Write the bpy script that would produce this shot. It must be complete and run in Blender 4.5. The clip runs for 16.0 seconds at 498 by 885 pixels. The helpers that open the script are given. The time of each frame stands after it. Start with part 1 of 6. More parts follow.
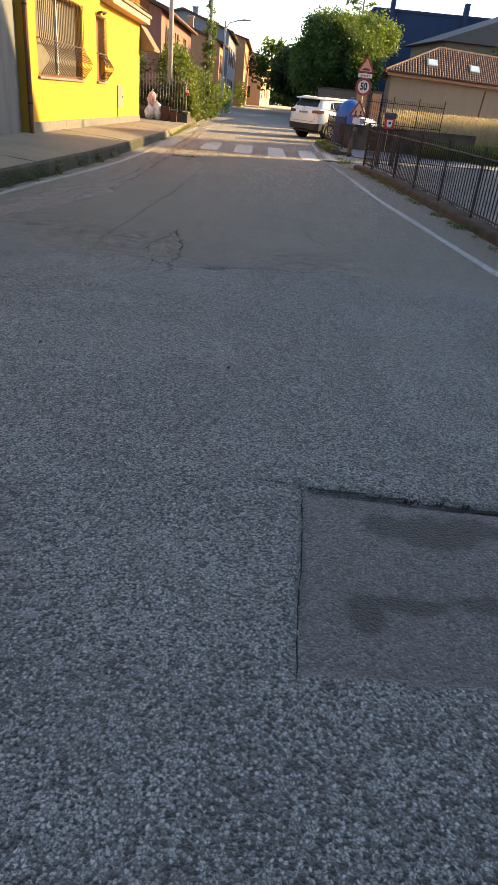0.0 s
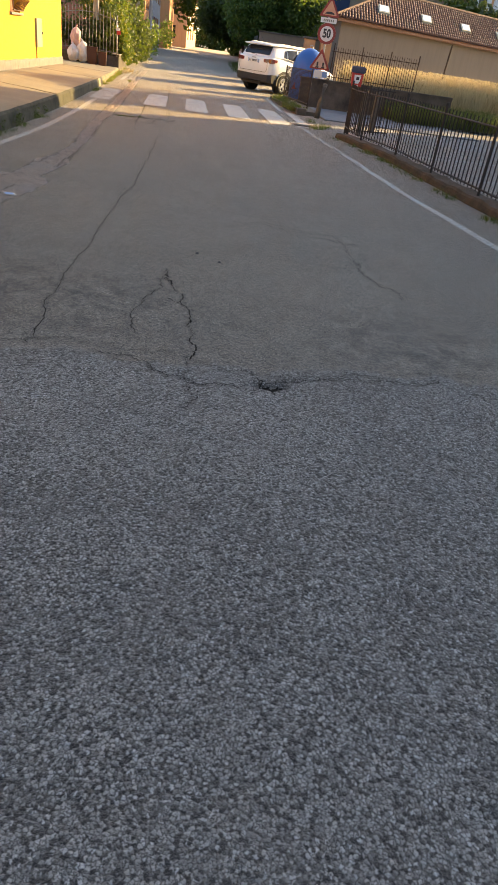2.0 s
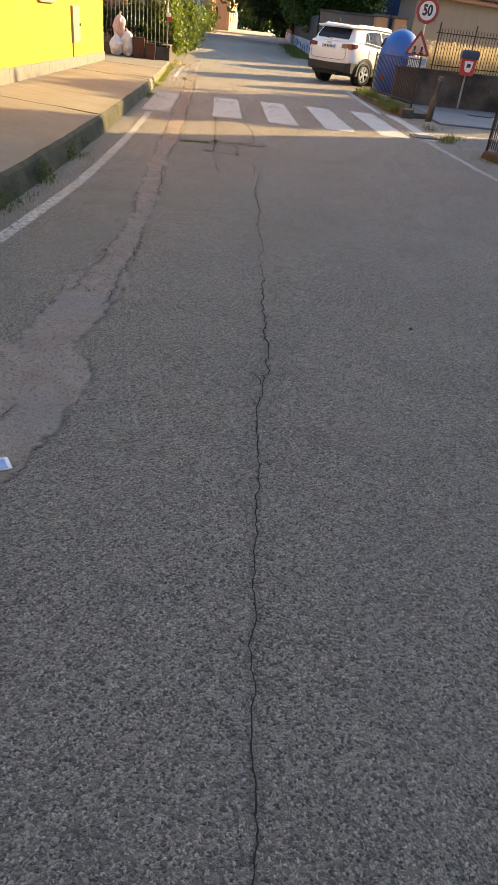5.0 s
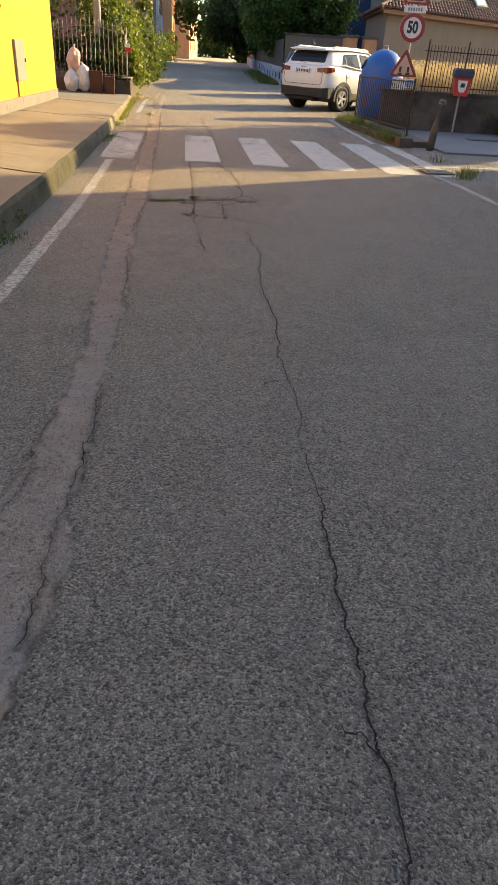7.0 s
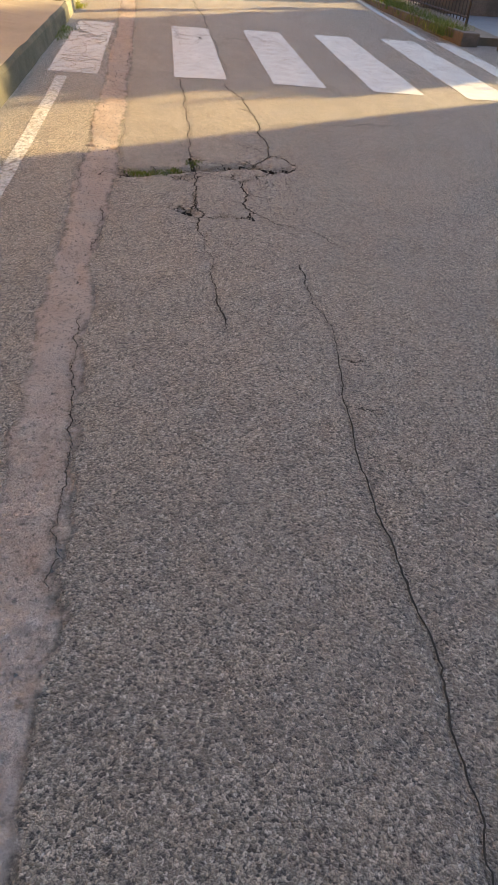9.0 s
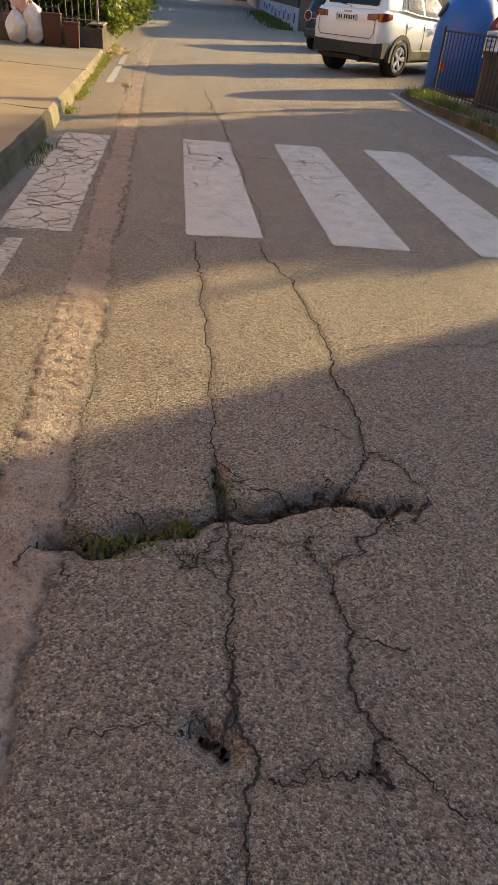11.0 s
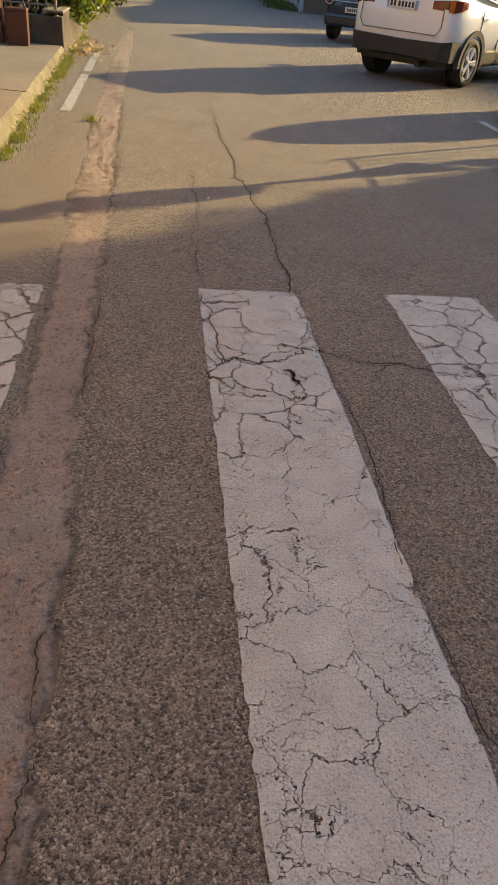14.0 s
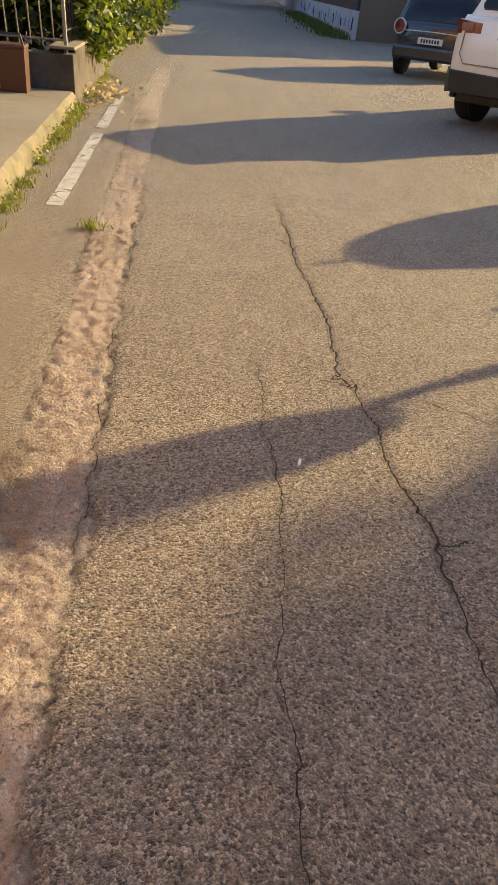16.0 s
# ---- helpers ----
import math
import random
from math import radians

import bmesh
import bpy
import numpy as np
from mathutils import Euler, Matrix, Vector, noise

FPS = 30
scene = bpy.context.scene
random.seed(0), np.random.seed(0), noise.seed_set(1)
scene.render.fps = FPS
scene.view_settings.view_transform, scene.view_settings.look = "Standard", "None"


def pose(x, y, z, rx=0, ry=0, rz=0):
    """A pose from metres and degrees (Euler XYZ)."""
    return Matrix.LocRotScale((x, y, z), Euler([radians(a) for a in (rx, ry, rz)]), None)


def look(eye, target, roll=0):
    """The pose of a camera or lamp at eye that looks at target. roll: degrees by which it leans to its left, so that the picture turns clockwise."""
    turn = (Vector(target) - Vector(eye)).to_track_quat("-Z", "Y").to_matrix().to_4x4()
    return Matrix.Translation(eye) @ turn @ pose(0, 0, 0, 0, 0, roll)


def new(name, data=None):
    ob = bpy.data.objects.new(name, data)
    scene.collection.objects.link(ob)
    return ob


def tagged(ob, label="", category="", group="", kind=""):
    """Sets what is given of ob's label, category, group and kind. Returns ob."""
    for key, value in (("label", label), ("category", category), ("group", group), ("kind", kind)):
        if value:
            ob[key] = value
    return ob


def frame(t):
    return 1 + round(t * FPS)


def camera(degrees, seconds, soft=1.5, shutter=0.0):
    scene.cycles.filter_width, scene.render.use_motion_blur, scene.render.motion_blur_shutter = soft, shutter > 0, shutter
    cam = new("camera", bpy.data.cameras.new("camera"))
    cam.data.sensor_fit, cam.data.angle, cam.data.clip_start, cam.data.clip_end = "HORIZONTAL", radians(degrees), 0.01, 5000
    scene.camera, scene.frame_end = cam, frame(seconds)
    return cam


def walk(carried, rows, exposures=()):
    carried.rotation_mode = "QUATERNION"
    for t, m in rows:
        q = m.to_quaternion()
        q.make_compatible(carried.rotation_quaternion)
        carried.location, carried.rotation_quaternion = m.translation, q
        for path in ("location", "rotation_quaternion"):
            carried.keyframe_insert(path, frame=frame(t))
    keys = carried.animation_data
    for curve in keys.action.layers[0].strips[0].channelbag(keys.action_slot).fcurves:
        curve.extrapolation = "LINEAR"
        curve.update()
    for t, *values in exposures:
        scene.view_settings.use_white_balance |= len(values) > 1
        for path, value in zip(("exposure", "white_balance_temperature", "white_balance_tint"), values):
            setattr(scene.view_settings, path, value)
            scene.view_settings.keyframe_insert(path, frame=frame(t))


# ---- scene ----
cam = camera(42.0, 16.0, soft=0.95)
PATH = [
    (0, (1.803, -20.182, 1.453), (1.844, -18.417, 0.513), 5.8),
    (0.5, (1.467, -19.269, 1.443), (1.644, -17.513, 0.501), 6.7),
    (1, (1.215, -18.512, 1.476), (1.429, -16.767, 0.523), 7.1),
    (1.5, (1.001, -17.765, 1.43), (1.235, -16.042, 0.442), 7.8),
    (2, (0.937, -16.965, 1.422), (1.206, -15.273, 0.39), 8.6),
    (2.5, (0.817, -16.135, 1.449), (1.082, -14.457, 0.394), 8.4),
    (3, (0.71, -15.334, 1.41), (0.932, -13.657, 0.343), 7.8),
    (3.5, (0.537, -14.596, 1.389), (0.712, -12.922, 0.308), 7.3),
    (4, (0.395, -13.902, 1.372), (0.558, -12.232, 0.284), 7.6),
    (4.2, (0.325, -13.611, 1.394), (0.48, -11.943, 0.301), 7.6),
    (6.3, (0.072, -11.039, 1.427), (0.224, -9.347, 0.371), 4.3),
    (6.5, (0.068, -10.833, 1.414), (0.212, -9.139, 0.361), 4.2),
    (7, (-0.007, -10.182, 1.395), (0.195, -8.479, 0.366), 3.8),
    (7.5, (-0.049, -9.488, 1.413), (0.151, -7.8, 0.36), 3.5),
    (8, (-0.098, -8.699, 1.381), (0.144, -7.175, 0.108), 5.4),
    (8.2, (-0.1, -8.401, 1.369), (0.133, -6.908, 0.059), 4.9),
    (10.3, (-0.038, -5.394, 1.406), (0.207, -3.792, 0.233), 5.2),
    (10.5, (-0.067, -5.095, 1.392), (0.171, -3.483, 0.232), 5.4),
    (11, (-0.064, -4.339, 1.37), (0.164, -2.714, 0.226), 5.0),
    (11.5, (-0.099, -3.6, 1.324), (0.106, -1.987, 0.159), 4.6),
    (12, (-0.099, -2.842, 1.311), (0.114, -1.25, 0.119), 5.3),
    (12.5, (-0.165, -2.095, 1.338), (0.05, -0.535, 0.105), 5.3),
    (13, (-0.202, -1.357, 1.328), (0.04, 0.203, 0.1), 5.5),
    (13.5, (-0.219, -0.593, 1.335), (0.044, 0.962, 0.106), 6.1),
    (14, (-0.198, 0.118, 1.355), (0.078, 1.704, 0.168), 6.0),
    (14.5, (-0.2, 0.845, 1.379), (0.066, 2.479, 0.257), 6.0),
    (15, (-0.182, 1.57, 1.339), (0.098, 3.217, 0.239), 6.3),
    (15.5, (-0.165, 2.324, 1.348), (0.064, 3.969, 0.233), 5.7),
    (16, (-0.232, 3.075, 1.283), (-0.037, 4.699, 0.132), 5.7),
]
EXPO = [(0, 1.68, 6700, 10), (0.5, 1.88, 6750, 10), (1.0, 2.02, 6800, 10), (2.0, 1.92, 7400, 12), (2.5, 1.95, 7100, 11), (3.0, 1.85, 6600, 10), (3.5, 2.12, 6600, 10), (4.0, 2.18, 6600, 10), (4.2, 2.1, 6650, 10), (6.3, 1.8, 6700, 10), (7.0, 1.65, 6700, 10), (7.5, 1.7, 6600, 10), (8.0, 2.4, 6500, 10), (10.3, 1.5, 6500, 10),
        (11.0, 1.38, 6500, 10), (12.0, 1.38, 6500, 10), (12.5, 1.55, 6500, 10), (13.0, 0.95, 6500, 10), (13.5, 1.2, 6500, 10), (14.0, 1.2, 6500, 10), (14.5, 0.82, 6500, 10), (15, 1.05, 6500, 10), (15.5, 0.98, 6500, 10), (16, 1.43, 6500, 10)]
walk(cam, [(t, look(eye, target, roll)) for t, eye, target, roll in PATH], EXPO)

# ---- light ----
SUN_AZ, SUN_EL = radians(29.0), radians(18.2)
SUN_DIR = Vector((math.cos(SUN_AZ) * math.cos(SUN_EL), math.sin(SUN_AZ) * math.cos(SUN_EL), math.sin(SUN_EL)))
world = bpy.data.worlds.new("sky")
scene.world = world
world.use_nodes = True
wn = world.node_tree.nodes
sky = wn.new("ShaderNodeTexSky")
sky.sky_type = "NISHITA"
sky.sun_disc = False
sky.sun_elevation = SUN_EL
sky.sun_rotation = math.pi / 2 - SUN_AZ
sky.dust_density = 1.3
sky.ozone_density = 2.0
sky.air_density = 1.0
wn["Background"].inputs["Strength"].default_value = 0.15
world.node_tree.links.new(sky.outputs[0], wn["Background"].inputs["Color"])
sun_data = bpy.data.lights.new("sun", "SUN")
sun_data.energy = 5.0
sun_data.angle = radians(0.53)
sun_data.color = (1.0, 0.73, 0.33)
sun = new("sun", sun_data)
sun.matrix_world = look(SUN_DIR * 80, (0, 0, 0))

# ---- materials ----


class Nodes:
    """A short way to write a node material."""

    def __init__(self, name):
        self.mat = bpy.data.materials.new(name)
        self.mat.use_nodes = True
        self.tree = self.mat.node_tree
        self.bsdf = self.tree.nodes["Principled BSDF"]
        self.out = self.tree.nodes["Material Output"]
        self.coord = self.tree.nodes.new("ShaderNodeTexCoord").outputs["Object"]

    def put(self, socket, value):
        if isinstance(value, bpy.types.NodeSocket):
            self.tree.links.new(value, socket)
        elif isinstance(value, (tuple, list)) and len(value) == 3 and len(socket.default_value) == 4:
            socket.default_value = (*value, 1)
        else:
            socket.default_value = value

    def node(self, kind, **sockets):
        n = self.tree.nodes.new(kind)
        for k, v in sockets.items():
            self.put(n.inputs[k.replace("_", " ")], v)
        return n

    def noise(self, scale, detail=4.0, rough=0.6, vec=None):
        return self.node("ShaderNodeTexNoise", Vector=vec or self.coord, Scale=scale, Detail=detail, Roughness=rough).outputs["Fac"]

    def voronoi(self, scale, feature="F1", vec=None, out="Distance"):
        n = self.tree.nodes.new("ShaderNodeTexVoronoi")
        n.feature = feature
        self.put(n.inputs["Vector"], vec or self.coord)
        self.put(n.inputs["Scale"], scale)
        return n.outputs[out]

    def ramp(self, fac, a, b):
        """0 to 1 between a and b."""
        n = self.tree.nodes.new("ShaderNodeMapRange")
        n.clamp = True
        for i, v in enumerate((fac, a, b, 0.0, 1.0)):
            self.put(n.inputs[i], v)
        return n.outputs[0]

    def math(self, op, a, b=0.0):
        n = self.tree.nodes.new("ShaderNodeMath")
        n.operation = op
        self.put(n.inputs[0], a)
        self.put(n.inputs[1], b)
        return n.outputs[0]

    def mix(self, fac, a, b, blend="MIX"):
        n = self.tree.nodes.new("ShaderNodeMix")
        n.data_type, n.blend_type = "RGBA", blend
        self.put(n.inputs[0], fac)
        self.put(n.inputs[6], a)
        self.put(n.inputs[7], b)
        return n.outputs[2]

    def attr(self, name):
        n = self.tree.nodes.new("ShaderNodeAttribute")
        n.attribute_name = name
        return n.outputs["Fac"]

    def stretch(self, x, y, z, vec=None):
        n = self.tree.nodes.new("ShaderNodeVectorMath")
        n.operation = "MULTIPLY"
        self.put(n.inputs[0], vec or self.coord)
        self.put(n.inputs[1], (x, y, z))
        return n.outputs[0]

    def bump(self, height, strength, dist, normal=None):
        n = self.node("ShaderNodeBump", Height=height, Strength=strength, Distance=dist)
        if normal:
            self.put(n.inputs["Normal"], normal)
        return n.outputs[0]

    def done(self, color, rough=0.8, metal=0.0, normal=None, alpha=None, spec=0.4):
        self.put(self.bsdf.inputs["Base Color"], color)
        self.put(self.bsdf.inputs["Roughness"], rough)
        self.put(self.bsdf.inputs["Metallic"], metal)
        self.put(self.bsdf.inputs["Specular IOR Level"], spec)
        if normal:
            self.put(self.bsdf.inputs["Normal"], normal)
        if alpha:
            self.put(self.bsdf.inputs["Alpha"], alpha)
        return self.mat


def worn(name, base, dark, big=1.5, fine=25.0, rough=0.85, bump=0.25, dist=0.01, metal=0.0, spec=0.3, stain=0.6, by_piece=0.0):
    """A surface with stains at one scale and grain at another."""
    n = Nodes(name)
    s = n.ramp(n.noise(big, 5, 0.65), 0.38, 0.72)
    g = n.noise(fine, 6, 0.7)
    c = n.mix(n.math("MULTIPLY", s, stain), base, dark)
    c = n.mix(n.ramp(g, 0.35, 0.75), c, n.mix(0.45, c, dark))
    if by_piece:
        r = n.tree.nodes.new("ShaderNodeObjectInfo").outputs["Random"]
        c = n.mix(n.math("MULTIPLY", r, by_piece), c, dark)
    return n.done(c, rough, metal, n.bump(g, bump, dist), spec=spec)


def make_asphalt():
    n = Nodes("asphalt")
    coarse, crack, trench, soil, patch, sett = (n.attr(a) for a in ("coarse", "crack", "trench", "soil", "patch", "sett"))
    wobble = n.node("ShaderNodeTexNoise", Vector=n.coord, Scale=170.0, Detail=2.0)
    vec = n.tree.nodes.new("ShaderNodeVectorMath")
    vec.operation = "MULTIPLY_ADD"
    n.put(vec.inputs[0], wobble.outputs["Color"])
    n.put(vec.inputs[1], (0.016, 0.016, 0.0))
    n.put(vec.inputs[2], n.coord)
    v = vec.outputs[0]
    d1, c1, e1 = n.voronoi(102, vec=v), n.voronoi(102, vec=v, out="Color"), n.voronoi(102, "DISTANCE_TO_EDGE", v)
    d2, c2, e2 = n.voronoi(140, vec=v), n.voronoi(140, vec=v, out="Color"), n.voronoi(140, "DISTANCE_TO_EDGE", v)
    t1, t2 = n.node("ShaderNodeSeparateColor", Color=c1), n.node("ShaderNodeSeparateColor", Color=c2)
    grit = n.noise(330, 3, 0.75)
    clump = n.ramp(n.noise(34, 4, 0.7), 0.36, 0.66)
    # some stones are lost and leave a dark pit, a few are pale
    stones1 = n.mix(t1.outputs[0], (0.20, 0.19, 0.178), (0.70, 0.668, 0.625))
    stones1 = n.mix(n.ramp(t1.outputs[1], 0.80, 0.97), stones1, (0.80, 0.79, 0.77))
    stones1 = n.mix(n.math("MULTIPLY", clump, 0.22), stones1, n.mix(0.75, stones1, (0.03, 0.03, 0.032)))
    stones1 = n.mix(n.ramp(grit, 0.42, 0.66), stones1, n.mix(0.5, stones1, (0.03, 0.03, 0.032)))
    stones1 = n.mix(n.math("MULTIPLY", n.ramp(e1, 0.2, 0.03), 0.92), stones1, (0.018, 0.018, 0.02))
    stones1 = n.mix(n.ramp(t1.outputs[2], 0.72, 0.78), stones1, (0.018, 0.018, 0.02))
    stones2 = n.mix(t2.outputs[0], (0.175, 0.147, 0.113), (0.63, 0.53, 0.41))
    stones2 = n.mix(n.ramp(t2.outputs[1], 0.84, 0.98), stones2, (0.74, 0.66, 0.55))
    stones2 = n.mix(n.math("MULTIPLY", clump, 0.2), stones2, n.mix(0.7, stones2, (0.05, 0.043, 0.038)))
    stones2 = n.mix(n.ramp(grit, 0.45, 0.68), stones2, n.mix(0.5, stones2, (0.05, 0.045, 0.041)))
    stones2 = n.mix(n.math("MULTIPLY", n.ramp(e2, 0.18, 0.03), 0.8), stones2, (0.034, 0.030, 0.027))
    stones2 = n.mix(n.ramp(t2.outputs[2], 0.78, 0.84), stones2, (0.03, 0.027, 0.025))
    base = n.mix(coarse, stones2, stones1)
    big = n.noise(0.55, 6, 0.62)
    base = n.mix(n.math("MULTIPLY", n.ramp(big, 0.45, 0.7), 0.35), base, n.mix(0.5, base, (0.2, 0.18, 0.16)))
    dust = n.ramp(n.noise(2.3, 5, 0.7), 0.5, 0.78)
    base = n.mix(n.math("MULTIPLY", dust, 0.35), base, (0.17, 0.155, 0.14))
    oil = n.ramp(n.noise(0.9, 5, 0.6, n.stretch(1.0, 0.45, 1.0)), 0.6, 0.78)
    base = n.mix(n.math("MULTIPLY", oil, 0.45), base, (0.04, 0.04, 0.042))
    # reddish concrete filling of the old trench
    lump = n.noise(62, 5, 0.7)
    red = n.mix(n.ramp(n.noise(5, 5, 0.7), 0.35, 0.65), (0.66, 0.54, 0.45), (0.50, 0.385, 0.305))
    red = n.mix(n.math("MULTIPLY", n.ramp(lump, 0.56, 0.72), 0.7), red, (0.16, 0.125, 0.105))
    pits = n.noise(58, 5, 0.75)
    red = n.mix(n.math("MULTIPLY", n.ramp(pits, 0.52, 0.62), 0.8), red, (0.09, 0.072, 0.062))
    red = n.mix(n.math("MULTIPLY", n.ramp(pits, 0.42, 0.3), 0.5), red, (0.46, 0.39, 0.35))
    red = n.mix(n.math("MULTIPLY", n.ramp(n.noise(1.6, 4, 0.6), 0.5, 0.65), 0.45), red, (0.45, 0.42, 0.40))
    base = n.mix(trench, base, red)
    dirt = n.mix(n.noise(40, 6, 0.7), (0.13, 0.105, 0.08), (0.24, 0.20, 0.155))
    base = n.mix(n.math("MULTIPLY", soil, n.ramp(n.noise(3.5, 6, 0.75), 0.28, 0.6)), base, dirt)
    blotch = n.ramp(n.math("ADD", n.attr("tar"), n.math("MULTIPLY", n.math("SUBTRACT", n.noise(9.0, 6, 0.75), 0.5), 1.5)), 0.35, 0.6)
    base = n.mix(n.math("MULTIPLY", patch, n.math("MULTIPLY", blotch, 0.9)), n.mix(n.math("MULTIPLY", patch, 0.6), base, (0.115, 0.092, 0.083)), (0.024, 0.016, 0.013))
    damp = n.ramp(n.noise(5.5, 6, 0.7), 0.45, 0.62)
    base = n.mix(n.math("MULTIPLY", n.attr("stain"), n.math("MULTIPLY", damp, 0.92)), base, (0.035, 0.034, 0.036))
    base = n.mix(n.math("MULTIPLY", crack, n.math("MULTIPLY", n.ramp(n.noise(70, 4, 0.7), 0.3, 0.5), 0.85)), base, (0.03, 0.027, 0.024))
    paved = n.mix(n.noise(30, 5), (0.13, 0.125, 0.118), (0.22, 0.21, 0.195))
    base = n.mix(sett, base, paved)
    h = n.math("SUBTRACT", 1.0, n.math("MULTIPLY", d1, 1.3))
    h2 = n.math("SUBTRACT", 1.0, n.math("MULTIPLY", d2, 1.3))
    hm = n.node("ShaderNodeMix", Factor=coarse)
    n.put(hm.inputs[2], h2)
    n.put(hm.inputs[3], h)
    hole = n.node("ShaderNodeMix", Factor=coarse)
    n.put(hole.inputs[2], n.ramp(t2.outputs[2], 0.78, 0.84))
    n.put(hole.inputs[3], n.ramp(t1.outputs[2], 0.72, 0.78))
    nrm = n.bump(n.math("SUBTRACT", n.math("ADD", hm.outputs[0], n.math("MULTIPLY", grit, -0.5)), n.math("MULTIPLY", hole.outputs[0], 0.6)), 1.0, 0.0115)
    nrm = n.bump(n.math("MULTIPLY", n.math("ADD", lump, n.math("MULTIPLY", pits, -0.7)), trench), 1.0, 0.07, nrm)
    rough = n.math("ADD", 0.72, n.math("MULTIPLY", big, 0.2))
    n.put(n.bsdf.inputs["Sheen Weight"], 0.34)
    n.put(n.bsdf.inputs["Sheen Tint"], (1.0, 0.90, 0.78))
    n.put(n.bsdf.inputs["Sheen Roughness"], 0.45)
    return n.done(base, rough, 0.0, nrm, spec=0.3)


def make_paint(left_over=1.0):
    """Cracked paint; left_over is the share of it that is still there."""
    n = Nodes("road_paint")
    warp = n.node("ShaderNodeTexNoise", Vector=n.coord, Scale=7.0, Detail=5.0, Roughness=0.7)
    vec = n.tree.nodes.new("ShaderNodeVectorMath")
    vec.operation = "MULTIPLY_ADD"
    n.put(vec.inputs[0], warp.outputs["Color"])
    n.put(vec.inputs[1], (0.16, 0.16, 0.0))
    n.put(vec.inputs[2], n.coord)
    v = vec.outputs[0]
    xyz = n.node("ShaderNodeSeparateXYZ", Vector=n.coord)
    left = n.math("MULTIPLY", n.ramp(xyz.outputs[0], -0.4, -0.7), n.math("MULTIPLY", n.ramp(xyz.outputs[1], 3.5, 3.3), n.ramp(xyz.outputs[1], -0.15, -0.05)))
    zone = n.ramp(n.noise(1.3, 4, 0.6), 0.40, 0.68)
    wide = n.math("ADD", n.math("ADD", 0.001, n.math("MULTIPLY", n.math("MULTIPLY", zone, n.ramp(xyz.outputs[1], -0.2, 2.2)), 0.03)), n.math("MULTIPLY", n.math("MULTIPLY", left, n.ramp(n.noise(4.5, 5, 0.7), 0.3, 0.75)), 0.05))
    big = n.math("GREATER_THAN", n.voronoi(5.5, "DISTANCE_TO_EDGE", v), wide)
    fine_w = n.math("ADD", n.math("MULTIPLY", n.ramp(n.noise(2.1, 3), 0.42, 0.68), 0.02), n.math("MULTIPLY", left, 0.004))
    fine = n.math("GREATER_THAN", n.voronoi(14, "DISTANCE_TO_EDGE", v), fine_w)
    chips = n.math("LESS_THAN", n.noise(15, 6, 0.75), n.math("SUBTRACT", 0.69, n.math("MULTIPLY", left, 0.06)))
    thin = n.math("LESS_THAN", n.noise(120, 3, 0.7), n.math("SUBTRACT", 0.70, n.math("MULTIPLY", n.ramp(n.noise(3, 4), 0.4, 0.7), 0.13)))
    alpha = n.math("MULTIPLY", n.math("MULTIPLY", big, fine), n.math("MULTIPLY", chips, thin))
    c = n.mix(n.ramp(n.noise(6, 6, 0.7), 0.35, 0.7), (0.45, 0.44, 0.395), (0.34, 0.325, 0.29))
    c = n.mix(n.ramp(n.noise(170, 3), 0.5, 0.75), c, (0.22, 0.205, 0.195))
    return n.done(c, 0.7, 0, n.bump(n.voronoi(150), 0.5, 0.003), alpha=n.math("MULTIPLY", alpha, left_over) if left_over == 1.0 else n.math("MULTIPLY", alpha, n.ramp(n.noise(26, 6, 0.8), 0.62 - 0.3 * left_over, 0.72 - 0.2 * left_over)))


def make_gap():
    n = Nodes("crack_gap")
    c = n.mix(n.noise(60, 3), (0.014, 0.012, 0.011), (0.06, 0.053, 0.046))
    return n.done(c, 0.95, 0, n.bump(n.noise(120, 4), 0.8, 0.006), spec=0.1)


def make_stucco(name, base, dark, stain=0.5):
    n = Nodes(name)
    streak = n.ramp(n.noise(1.4, 5, 0.6, n.stretch(2.5, 2.5, 0.35)), 0.45, 0.75)
    c = n.mix(n.math("MULTIPLY", streak, stain), base, dark)
    g = n.noise(70, 4, 0.7)
    c = n.mix(n.ramp(g, 0.4, 0.8), c, n.mix(0.25, c, dark))
    return n.done(c, 0.9, 0, n.bump(g, 0.3, 0.006), spec=0.2)


def make_leaf(name, a, b, c3, glow=(0.25, 0.32, 0.02)):
    n = Nodes(name)
    r = n.tree.nodes.new("ShaderNodeNewGeometry").outputs["Random Per Island"]
    c = n.mix(r, a, b)
    c = n.mix(n.ramp(r, 0.88, 0.9), c, c3)
    mat = n.done(c, 0.5, 0, spec=0.35)
    tr = n.node("ShaderNodeBsdfTranslucent", Color=n.mix(0.5, c, glow))
    ms = n.node("ShaderNodeMixShader", Fac=0.35)
    n.tree.links.new(n.bsdf.outputs[0], ms.inputs[1])
    n.tree.links.new(tr.outputs[0], ms.inputs[2])
    n.tree.links.new(ms.outputs[0], n.out.inputs[0])
    return mat


def make_glass(name, tint=(0.03, 0.035, 0.04), gloss=0.8):
    n = Nodes(name)
    return n.done(n.mix(n.noise(3, 3), tint, tuple(v * 1.7 for v in tint)), 0.06, 0.0, spec=gloss)


